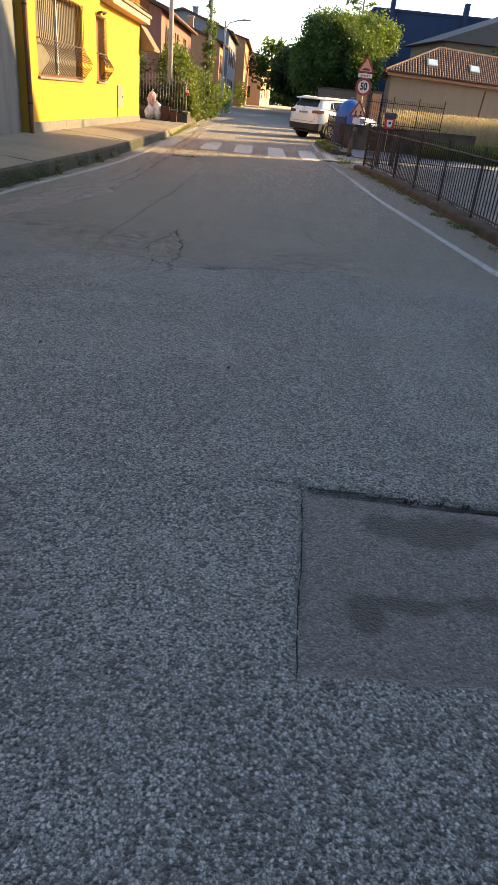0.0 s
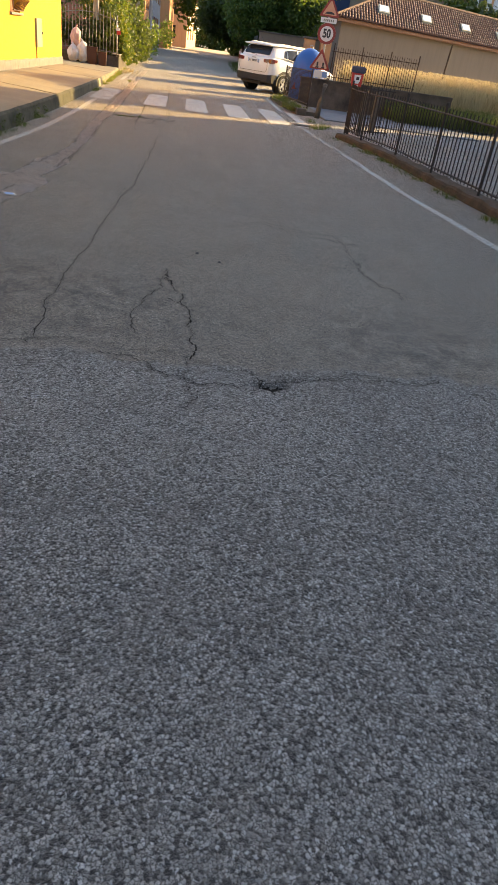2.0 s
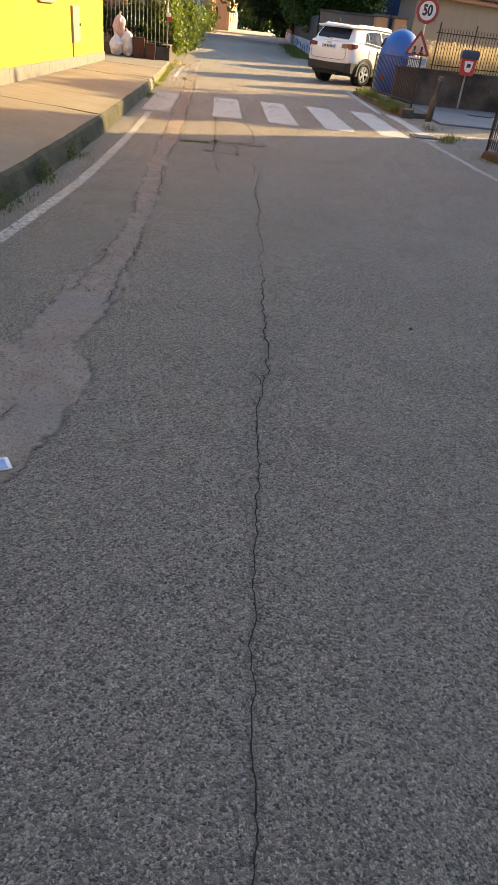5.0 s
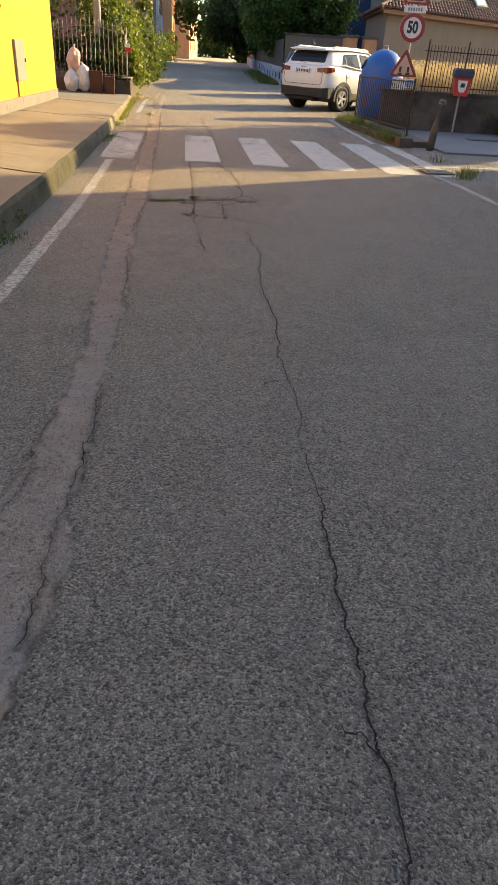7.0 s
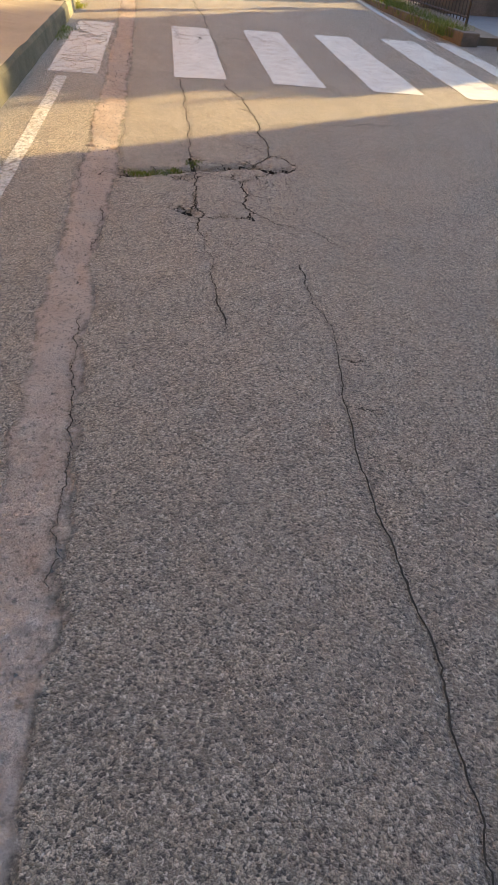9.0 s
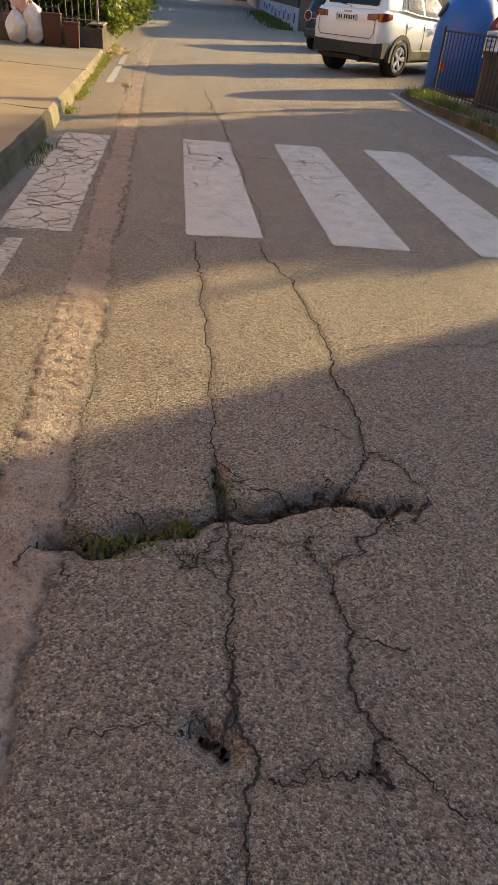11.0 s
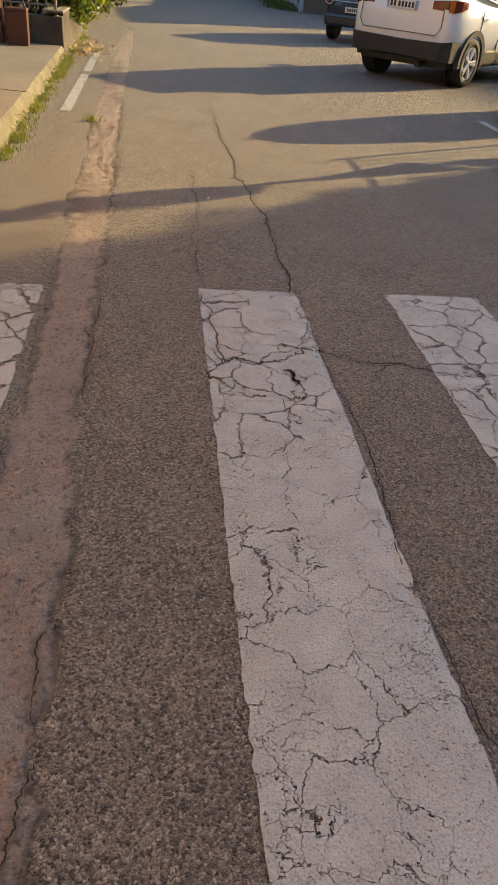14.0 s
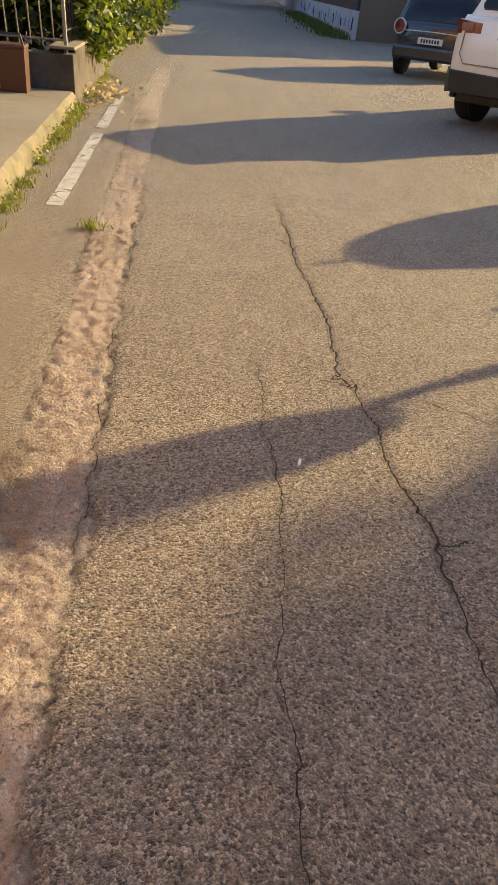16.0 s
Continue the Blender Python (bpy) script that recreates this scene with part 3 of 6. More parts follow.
# beyond the crossing
add_crack([(0.47, 3.2), (0.49, 3.95), (0.46, 4.7), (0.446, 5.31), (0.392, 5.38), (0.40, 6.2), (0.38, 7.2), (0.362, 8.0)], 0.014, 0.016, 0.022, 3)
add_crack([(0.45, 5.31), (0.9, 5.05), (1.3, 5.0)], 0.006, 0.006)
add_crack([(0.03, 3.3), (0.02, 4.1), (0.05, 4.9), (0.04, 5.6)], 0.006, 0.006)
add_crack([(0.067, 2.476), (0.186, 2.492), (0.307, 2.498), (0.431, 2.568), (0.505, 2.597), (0.62, 2.52), (1.05, 2.42), (1.4, 2.45), (1.9, 2.3)], 0.012, 0.010, 0.02, 3)
add_crack([(0.015, 3.16), (0.04, 2.93), (0.057, 2.643), (0.067, 2.476), (0.024, 2.42), (0.002, 2.345), (0.041, 2.265), (0.152, 2.218), (0.222, 2.229)], 0.011, 0.010, 0.015, 3)
add_crack([(0.321, 2.437), (0.349, 2.365), (0.351, 2.308)], 0.028, 0.014, 0.01)
add_crack([(0.351, 2.308), (0.28, 2.2), (0.33, 2.05)], 0.008, 0.008)
add_crack([(0.482, 3.21), (0.459, 2.996), (0.49, 2.797), (0.505, 2.597), (0.54, 2.2), (0.52, 1.5), (0.55, 0.8), (0.53, 0.05)], 0.0065, 0.009, 0.022, 2)
# fine cracks further out on the right of the lane
add_crack([(2.40, -10.65), (2.44, -11.28), (2.45, -11.70), (2.50, -12.1), (2.6, -12.5)], 0.010, 0.012, 0.05)
add_crack([(1.4, -10.9), (1.7, -10.6), (2.1, -10.75), (2.6, -10.7)], 0.008, 0.006, 0.04)
add_crack([(1.75, -10.5), (2.2, -10.9), (2.7, -11.1)], 0.007, 0.006, 0.04)
# edge of the newer coarse surface, ravelled
add_crack([(-1.7, -13.6), (-0.8, -13.75), (0.16, -13.8), (0.4, -13.71), (0.66, -13.76), (1.05, -13.83), (1.5, -13.98), (2.06, -13.9), (2.7, -13.8)], 0.004, 0.004, 0.05)
add_crack([(1.39, -14.07), (1.46, -14.09), (1.52, -14.075)], 0.062, 0.04, 0.008, 2)
add_crack([(0.56, -13.84), (0.76, -13.86), (0.92, -14.04), (1.03, -14.07), (1.14, -14.11), (1.41, -14.08), (1.6, -14.03), (1.94, -13.97), (2.4, -13.9)], 0.009, 0.012, 0.025, 3)
add_crack([(1.04, -13.8), (1.03, -14.05), (1.05, -14.2), (1.04, -14.4)], 0.006, 0.01, 0.02, 2)
# saw cut round the patch
add_crack([(3.6, -17.90), (3.0, -17.87), (2.70, -17.86), (2.5, -17.85), (2.107, -17.82)], 0.055, 0.02, 0.006)
add_crack([(2.107, -17.82), (1.92, -17.80)], 0.014, 0.012, 0.006)
add_crack([(2.107, -17.82), (2.07, -18.4), (2.037, -18.88)], 0.010, 0.012, 0.006)
# hollow with a dark rim near the broken plates
add_crack([(0.0, -3.52), (0.03, -3.54), (0.055, -3.575)], 0.06, 0.035, 0.008, 2)

# broken edges of the trench, in pieces
for side_sign in (1, -1):
    y = -10.8
    while y < 8.5:
        run = rng.uniform(0.5, 1.9)
        ys = np.arange(y, min(y + run, 8.6), 0.16)
        if len(ys) > 2:
            mid = np.interp(ys, [-10.6, -9.2, -8.0, -6.8, -4.5, -2.6, 0, 3.3, 7.5, 9], [-0.85, -0.60, -0.49, -0.46, -0.53, -0.52, -0.56, -0.61, -0.72, -0.74])
            hw = np.interp(ys, [-10, -8, -4, -2.7, 2, 8], [0.15, 0.09, 0.075, 0.12, 0.115, 0.13])
            off = mid + side_sign * (hw + rng.normal(size=len(ys)) * 0.008)
            add_crack(np.column_stack([off, ys]).tolist(), 0.006 if side_sign > 0 else 0.004, 0.006, 0.012)
        y += run + rng.uniform(0.3, 1.5 if side_sign > 0 else 3.0)

edge = -13.85 + 0.12 * (lo_n - 0.5) + 0.15 * (mid_n - 0.5) + 0.06 * (hi_n - 0.5)
coarse = np.clip((edge - gy) / 0.06, 0, 1)
height += coarse * 0.006 * near_road
wav = 0.06 * (mid_n - 0.5) + 0.045 * (hi_n - 0.5) + 0.06 * (lo_n - 0.5)
t_mid = np.interp(gy, [-13.5, -10.6, -9.2, -8.0, -6.8, -4.5, -2.6, 0, 3.3, 7.5, 14, 24], [-1.55, -0.85, -0.60, -0.49, -0.46, -0.53, -0.52, -0.56, -0.61, -0.72, -0.8, -0.85])
t_half = np.interp(gy, [-13, -10.5, -10.05, -9.8, -9.62, -9.5, -9.1, -8.75, -8.58, -8.4, -8, -4, -2.7, 2, 8, 24], [0.2, 0.34, 0.36, 0.33, 0.2, 0.15, 0.17, 0.15, 0.20, 0.11, 0.10, 0.08, 0.12, 0.115, 0.13, 0.13])
trench = np.clip((t_half + wav * 0.8 - np.abs(gx - t_mid)) / 0.012, 0, 1) * np.clip((gy + 13.2) / 0.5, 0, 1) * np.clip((17 - gy) / 2, 0, 1)
side = np.abs(np.abs(gx - t_mid) - t_half - wav * 0.8)
rim = np.clip(1 - side / 0.02, 0, 1) * (mid_n > 0.42) * np.clip((gy + 13) / 0.5, 0, 1) * np.clip((12 - gy) / 2, 0, 1)
crack = np.maximum(crack, rim * np.where(gx > t_mid, 0.75, 0.4))
height -= rim * 0.010
height += trench * ((hi_n - 0.55) * 0.008 + (value_noise(gx, gy, 50.0, 5) - 0.5) * 0.019 - 0.003)
patch = np.clip((np.minimum.reduce([gx - 2.06 + (gy + 18.4) * -0.06, 4.6 - gx, gy + 18.85, -17.83 - gy]) + (mid_n - 0.5) * 0.02) / 0.02, 0, 1)
height -= patch * (0.012 + 0.004 * hi_n)
soil = np.clip((-0.72 - gx + (lo_n - 0.5) * 0.5) / 0.25, 0, 1) * np.clip((gy - 2.6) / 1.2, 0, 1) * np.clip((26 - gy) / 4, 0, 1) * (gx > -2.5)
soil = np.maximum(soil, np.clip((-1.24 - gx + (mid_n - 0.5) * 0.2) / 0.12, 0, 1) * (gx > -3) * (gy < 3) * (gy > -14) * 0.9)
soil = np.maximum(soil, np.clip((gx - 3.95 + (lo_n - 0.5) * 0.6) / 0.2, 0, 1) * (gx < 5.4) * (gy > -14) * (gy < -1.2))
sett = ((gx > 4.4) * (gx < 9) * (gy > -0.6) * (gy < 6.4)).astype(float)
tar = np.zeros_like(gx)
for bx, by, sx, sy in ((2.45, -18.05, 0.13, 0.09), (2.62, -18.08, 0.16, 0.13), (2.78, -18.02, 0.14, 0.10), (2.28, -18.56, 0.07, 0.12), (2.45, -18.50, 0.16, 0.05), (2.75, -18.47, 0.2, 0.05), (3.1, -18.1, 0.2, 0.1)):
    tar = np.maximum(tar, np.exp(-(((gx - bx) / sx) ** 2 + ((gy - by) / sy) ** 2)))
stain = np.exp(-(((gx - 0.5) / 0.75) ** 2 + ((gy + 13.1) / 0.6) ** 2)) + np.exp(-(((gx - 2.4) / 0.6) ** 2 + ((gy + 13.4) / 0.5) ** 2)) + 0.8 * np.exp(-(((gx + 0.8) / 0.9) ** 2 + ((gy + 12.8) / 0.6) ** 2))
bulge = np.exp(-(((gx - 0.35) / 0.35) ** 2 + ((gy + 13.2) / 0.5) ** 2)) * 0.012 + np.exp(-(((gx - 2.2) / 0.5) ** 2 + ((gy + 13.4) / 0.4) ** 2)) * 0.012
height += bulge

nx, ny = len(GX), len(GY)
ground_me = bpy.data.meshes.new("ground")
ground_me.vertices.add(nx * ny)
ground_me.vertices.foreach_set("co", np.stack([gx, gy, height], -1).astype(np.float32).ravel())
ii = (np.arange(ny - 1)[:, None] * nx + np.arange(nx - 1)[None, :]).ravel()
quads = np.stack([ii, ii + 1, ii + nx + 1, ii + nx], 1).astype(np.int32)
ground_me.loops.add(quads.size)
ground_me.loops.foreach_set("vertex_index", quads.ravel())
ground_me.polygons.add(len(quads))
ground_me.polygons.foreach_set("loop_start", np.arange(0, quads.size, 4, dtype=np.int32))
ground_me.polygons.foreach_set("use_smooth", np.ones(len(quads), dtype=bool))
for key, values in (("coarse", coarse), ("crack", crack), ("trench", trench), ("soil", soil), ("patch", patch), ("sett", sett), ("tar", tar), ("stain", np.clip(stain, 0, 1))):
    ground_me.attributes.new(key, "FLOAT", "POINT").data.foreach_set("value", values.astype(np.float32).ravel())
ground_me.update()
ground_me.validate()
ground_me.materials.append(ASPHALT)
tagged(new("ground", ground_me), "worn grey asphalt road with long cracks and a reddish filled trench", "road", kind="structure")


def ground_z(x, y):
    i, j = np.clip(np.searchsorted(GX, x), 0, nx - 1), np.clip(np.searchsorted(GY, y), 0, ny - 1)
    return height[j, i]


def lay_cracks():
    """The dark gaps of the cracks, as thin uneven strips in their grooves."""
    r = np.random.default_rng(17)
    owner = bpy.data.objects["ground"]
    for p, half in CRACKS:
        if len(p) < 3:
            continue
        d = np.gradient(p, axis=0)
        d /= np.linalg.norm(d, axis=1, keepdims=True) + 1e-9
        nrm = np.stack([-d[:, 1], d[:, 0]], 1)
        n = len(p)
        slow = np.interp(np.arange(n), np.linspace(0, n, 14), r.uniform(0.35, 1.5, 14))
        ends = np.clip(np.minimum(np.arange(n), n - 1 - np.arange(n)) / 8, 0.15, 1)
        wl = (half * slow * ends * r.uniform(0.5, 1.5, n))[:, None]
        wr = (half * slow * ends * r.uniform(0.5, 1.5, n))[:, None]
        a, b = p - nrm * wl, p + nrm * wr
        z = np.maximum(ground_z(p[:, 0], p[:, 1]), np.maximum(ground_z(a[:, 0], a[:, 1]), ground_z(b[:, 0], b[:, 1]))) + 0.0065
        v = np.concatenate([np.column_stack([a, z]), np.column_stack([b, z])])
        k = np.arange(n - 1)
        ob = from_arrays("crack", v, np.stack([k, k + 1, k + 1 + n, k + n], 1), GAP)
        ob.parent = owner


lay_cracks()


def road_mark(name, corners, label, step=0.03, lift=0.004, mat=PAINT):
    """Thin paint on the road: corners near-left, near-right, far-right, far-left."""
    a, b, c, d = (np.array(p, float) for p in corners)
    n = max(2, int(np.linalg.norm(b - a) / step))
    m = max(2, int(np.linalg.norm(d - a) / step))
    u, v = np.meshgrid(np.linspace(0, 1, n), np.linspace(0, 1, m))
    u, v = u[..., None], v[..., None]
    p = (a * (1 - u) + b * u) * (1 - v) + (d * (1 - u) + c * u) * v
    # the paint frays along its sides
    fray = np.random.default_rng(n * 97 + m)
    p[:, 0, 0] += fray.normal(size=m) * 0.0028
    p[:, -1, 0] += fray.normal(size=m) * 0.0028
    p[0, :, 1] += fray.normal(size=n) * 0.003
    p[-1, :, 1] += fray.normal(size=n) * 0.003
    z = ground_z(p[..., 0], p[..., 1]) + lift
    verts = np.concatenate([p, z[..., None]], -1).reshape(-1, 3)
    k = (np.arange(m - 1)[:, None] * n + np.arange(n - 1)).ravel()
    ob = from_arrays(name, verts, np.stack([k, k + 1, k + n + 1, k + n], 1), mat)
    return tagged(ob, label, "road marking", "zebra crossing" if "zebra" in name else "edge lines", "structure")


for x0, x1 in ((-1.22, -0.74), (0.0, 0.52), (0.98, 1.51), (1.98, 2.50), (2.95, 3.45), (3.75, 4.0)):
    y0 = -0.02 - 0.09 * x0 if x0 > 0.5 else 0.0
    road_mark("zebra_stripe", [(x0, y0), (x1, y0 - 0.03), (x1 - 0.02, 3.22), (x0, 3.23)], "worn white painted zebra stripe on cracked asphalt")
# edge lines
WORNLINE = make_paint(0.95)
THINLINE = make_paint(0.72)
LEFT = [(-15.0, -2.05), (-10.5, -1.6), (-8.0, -1.33), (-6.1, -1.15), (-4.4, -1.09), (-3.0, -1.06), (-1.0, -1.05), (-0.2, -1.06)]
for (ya, xa), (yb, xb) in zip(LEFT, LEFT[1:]):
    road_mark("edge_line", [(xa - 0.05, ya), (xa + 0.05, ya), (xb + 0.05, yb), (xb - 0.05, yb)], "worn white edge line beside the kerb", mat=WORNLINE)
RIGHT = [(-16, 4.70), (-13.06, 4.42), (-10.4, 4.19), (-7.9, 3.98), (-4.6, 3.84), (-1.9, 3.70), (0.3, 3.62)]
for (ya, xa), (yb, xb) in zip(RIGHT, RIGHT[1:]):
    road_mark("edge_line", [(xa - 0.05, ya), (xa + 0.06, ya), (xb + 0.06, yb), (xb - 0.05, yb)], "worn white edge line beside the low wall", mat=WORNLINE if ya < -7 else THINLINE)
road_mark("edge_line", [(-1.19, 7.5), (-1.08, 7.5), (-1.10, 9.9), (-1.20, 9.9)], "white dashed line beside the weedy kerb")
road_mark("edge_line", [(-1.21, 10.2), (-1.10, 10.2), (-1.14, 12.8), (-1.24, 12.8)], "white dashed line beside the weedy kerb")
road_mark("edge_line", [(3.60, 3.4), (3.70, 3.4), (3.82, 8.6), (3.72, 8.6)], "white line beside the planted strip")
road_mark("edge_line", [(3.72, 8.6), (3.82, 8.6), (2.9, 14.5), (2.8, 14.5)], "faint white line in front of parked cars", mat=FADED)
road_mark("edge_line", [(2.8, 14.5), (2.9, 14.5), (3.4, 19.5), (3.3, 19.5)], "faint white line in front of parked cars", mat=FADED)
road_mark("edge_line", [(3.6, 0.55), (5.8, 0.72), (5.8, 0.86), (3.6, 0.68)], "white line across the entrance")
for k in range(4):
    road_mark("edge_line", [(5.6 + 0.3 * k, -3.4 - 2.4 * k), (11.5, -2.2 - 2.4 * k), (11.5, -2.1 - 2.4 * k), (5.6 + 0.3 * k, -3.3 - 2.4 * k)], "white bay line of a car park", 0.2)

# ---- left pavement with its kerb ----
KY = [-17, -13, -10.5, -9.4, -6.4, -2.9, 2.9, 7.5, 11.3, 14.6, 24.0]
KX = [-2.65, -2.12, -1.80, -1.70, -1.50, -1.40, -1.37, -1.46, -1.56, -1.62, -1.7]
KZ = [0.24, 0.24, 0.24, 0.24, 0.23, 0.22, 0.19, 0.16, 0.15, 0.12, 0.1]


def kerb_x(y):
    return np.interp(y, KY, KX)


def pave_z(x, y):
    k = np.interp(y, KY, KZ)
    wall = np.interp(y, [-17, -5, 8, 12, 24], [0.42, 0.36, 0.20, 0.17, 0.1])
    t = np.clip((kerb_x(y) - x) / 1.6, 0, 1)
    return k + (wall - k) * t


def pavement():
    ys = np.arange(-17, 11.31, 0.1)
    rows = []
    r = np.random.default_rng(3)
    for y in ys:
        kx = float(kerb_x(y)) + 0.008 * noise.noise(Vector((0, y * 1.7, 3)))
        ztop = float(pave_z(kx, y))
        dent = 0.018 * max(0.0, noise.noise(Vector((4, y * 2.3, 0))) + 0.4)
        row = [(kx + 0.02, y, -0.05), (kx + 0.014 * noise.noise(Vector((7, y * 1.1, 1))), y, ztop * 0.5), (kx - 0.005, y, ztop - 0.035 - dent * 0.5), (kx - 0.03 - dent, y, ztop), (kx - 0.17, y, ztop + 0.004)]
        row += [(x, y, float(pave_z(x, y)) + r.normal() * 0.002) for x in (kx - 0.5, kx - 1.0, kx - 1.4, -3.4, -3.9)]
        rows.append(row)
    n = len(rows[0])
    verts = [p for row in rows for p in row]
    top, kerb, pale = [], [], []
    for j in range(len(rows) - 1):
        for i in range(n - 1):
            # beyond y 3.4 the kerb takes the colour with sunlight painted in
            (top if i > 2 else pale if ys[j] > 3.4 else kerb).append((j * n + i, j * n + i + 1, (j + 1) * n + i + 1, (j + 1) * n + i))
    end1 = [(len(rows) - 1) * n + i for i in range(n)]
    ob = from_arrays("pavement", verts, top, CONCRETE)
    tagged(ob, "worn concrete pavement along the yellow house", "pavement", kind="structure")
    kb = from_arrays("kerb", verts, kerb, SHADED_KERB)
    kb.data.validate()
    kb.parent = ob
    kp = from_arrays("kerb", verts, pale + [end1], SUNLIT_KERB)
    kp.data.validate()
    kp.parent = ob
    return ob


pavement_ob = pavement()
# expansion joints across the pavement
for y in (-9.2, -2.95, 3.4, 7.4):
    kx = float(kerb_x(y)) - 0.02
    b = tube([(x, y + 0.02 * math.sin(x * 9), float(pave_z(x, y)) - 0.001) for x in np.linspace(kx, -3.2, 12)], 0.005, 5)
    part("joint", b, BARK, pavement_ob, "dark dirt-filled joint")


# ---- houses on the left ----


def sheet_window(parent, x, y0, y1, z0, z1, glass, kind="window"):
    w = new(kind)
    w.parent = parent
    part("frame", box(x - 0.05, x + 0.03, y0, y0 + 0.08, z0, z1, 0.006, box(x - 0.05, x + 0.03, y1 - 0.08, y1, z0, z1, 0.006, box(x - 0.05, x + 0.03, y0 + 0.08, y1 - 0.08, z1 - 0.08, z1, 0.006, box(x - 0.05, x + 0.03, y0 + 0.08, y1 - 0.08, z0, z0 + 0.08, 0.006)))), WOOD, w)
    part("pane", box(x - 0.03, x + 0.005, y0 + 0.08, y1 - 0.08, z0 + 0.08, z1 - 0.08), glass, w)
    return w


def belly_grille(parent, x, y0, y1, z0, z1, step=0.12):
    """Window bars that bulge outwards near the bottom."""
    g = new("window_grille")
    g.parent = parent
    h = z1 - z0

    def curve(y):
        pts = []
        for s in np.linspace(0, 1, 15):
            out = 0.05 + 0.22 * math.exp(-((s - 0.20) / 0.13) ** 2)
            pts.append((x + out, y, z0 + s * h))
        return pts

    n = max(3, int(round((y1 - y0) / step)))
    for k in range(n + 1):
        part("bar", tube(curve(y0 + (y1 - y0) * k / n), 0.010, 6), BRONZE, g)
    for s in (0.0, 0.42, 1.0):
        out = 0.05 + 0.22 * math.exp(-((s - 0.20) / 0.13) ** 2)
        part("rail", tube([(x + out, y0 - 0.03, z0 + s * h), (x + out, y1 + 0.03, z0 + s * h)], 0.014, 6), BRONZE, g)
    for y in (y0 - 0.03, y1 + 0.03):
        part("side_bar", tube([(x, y, z0 + 0.42 * h), (x + 0.06, y, z0 + 0.42 * h)], 0.012, 6), BRONZE, g)
    return g


def yellow_house():
    h = thing("yellow_house", "bright yellow rendered house with iron window grilles and stone plinth", "house")
    x, y0, y1 = -3.07, -5.15, 7.85
    holes = [(-4.45, -0.7, 1.42, 3.02), (0.92, 1.98, 1.42, 3.0)]
    ys = [y0, *[v for a in holes for v in a[:2]], y1]
    for k in range(len(ys) - 1):
        if k % 2 == 0:
            part("wall", box(x - 0.35, x, ys[k], ys[k + 1], 0.0, 6.6), YELLOW, h)
        else:
            a = holes[k // 2]
            part("wall", box(x - 0.35, x, a[0], a[1], 0.0, a[2]), YELLOW, h)
            part("wall", box(x - 0.35, x, a[0], a[1], a[3], 6.6), YELLOW, h)
    part("end_wall", box(-9.5, x - 0.35, y1 - 0.35, y1, 0.0, 6.6), YELLOW, h)
    part("end_wall", box(-9.5, x - 0.35, y0, y0 + 0.35, 0.0, 6.6), YELLOW, h)
    part("back_wall", box(-9.8, -9.5, y0, y1, 0.0, 6.6), YELLOW, h)
    for k in range(10):
        ya, yb = y0 + 0.02 + k * 1.298, y0 + 0.02 + (k + 1) * 1.298 - 0.008
        zb = float(pave_z(-3.0, (ya + yb) / 2)) - 0.03
        part("plinth_slab", box(x - 0.01, x + 0.028, ya, yb, zb - 0.05, zb + 0.22, 0.004), PLINTH, h)
    for a, bb, c, d in holes:
        w = sheet_window(h, x - 0.16, a, bb, c, d, CURTAIN if bb - a > 2 else WOOD)
        part("window_sill", box(x - 0.1, x + 0.06, a - 0.06, bb + 0.06, c - 0.05, c, 0.006), PLINTH, w)
        if bb - a > 2:
            part("mullion", box(x - 0.14, x - 0.10, (a + bb) / 2 - 0.05, (a + bb) / 2 + 0.05, c + 0.05, d - 0.05), SIGN_WHITE, w)
        belly_grille(h, x, a + 0.02, bb - 0.02, c + 0.04, d + 0.02, 0.135)
    part("window_hood", tube([(x + 0.05, 0.86, 3.06), (x + 0.16, 0.9, 3.10), (x + 0.16, 1.5, 3.14), (x + 0.05, 1.6, 3.1)], 0.03, 6), BRONZE, h)
    m = part("meter_box", box(x - 0.02, x + 0.05, 3.66, 4.4, 0.70, 1.36, 0.01), METERGREY, h, "grey metal meter cabinet")
    part("meter_handle", box(x + 0.05, x + 0.075, 4.33, 4.37, 1.0, 1.06), SIGN_BLACK, m)
    part("conduit", tube([(x + 0.015, 3.72, 0.3), (x + 0.015, 3.72, 0.7)], 0.014, 6), WOOD, h)
    part("balcony_slab", box(x - 0.3, -2.72, 1.6, 8.05, 3.40, 3.58, 0.02), PEACH, h, "tan balcony slab")
    part("slab_edge", box(x - 0.3, -2.66, 1.55, 8.12, 3.58, 3.68, 0.02), CONCRETE, h)
    part("eave", box(x - 0.4, -2.5, y0 - 0.2, y1 + 0.3, 6.6, 6.8, 0.02), WOOD, h)
    part("roof", prism([(-10.1, 6.8), (-2.4, 6.8), (-6.2, 8.6)], 13.6, Matrix.Translation((0, y0 - 0.3, 0))), TILE, h)
    rail = new("balcony_railing")
    rail.parent = h
    for k in range(44):
        yy = 1.7 + k * 0.145
        part("baluster", tube([(-2.75, yy, 3.68), (-2.75, yy, 4.6)], 0.009, 5), BRONZE, rail)
    part("handrail", tube([(-2.75, 1.65, 4.6), (-2.75, 8.0, 4.6)], 0.02, 6), BRONZE, rail)
    part("lower_rail", tube([(-2.75, 1.65, 3.78), (-2.75, 8.0, 3.78)], 0.012, 6), BRONZE, rail)
    dp = part("downpipe", tube([(-3.02, -5.27, 0.3), (-3.02, -5.27, 6.6)], 0.05, 10), WOOD, h, "brown painted downpipe")
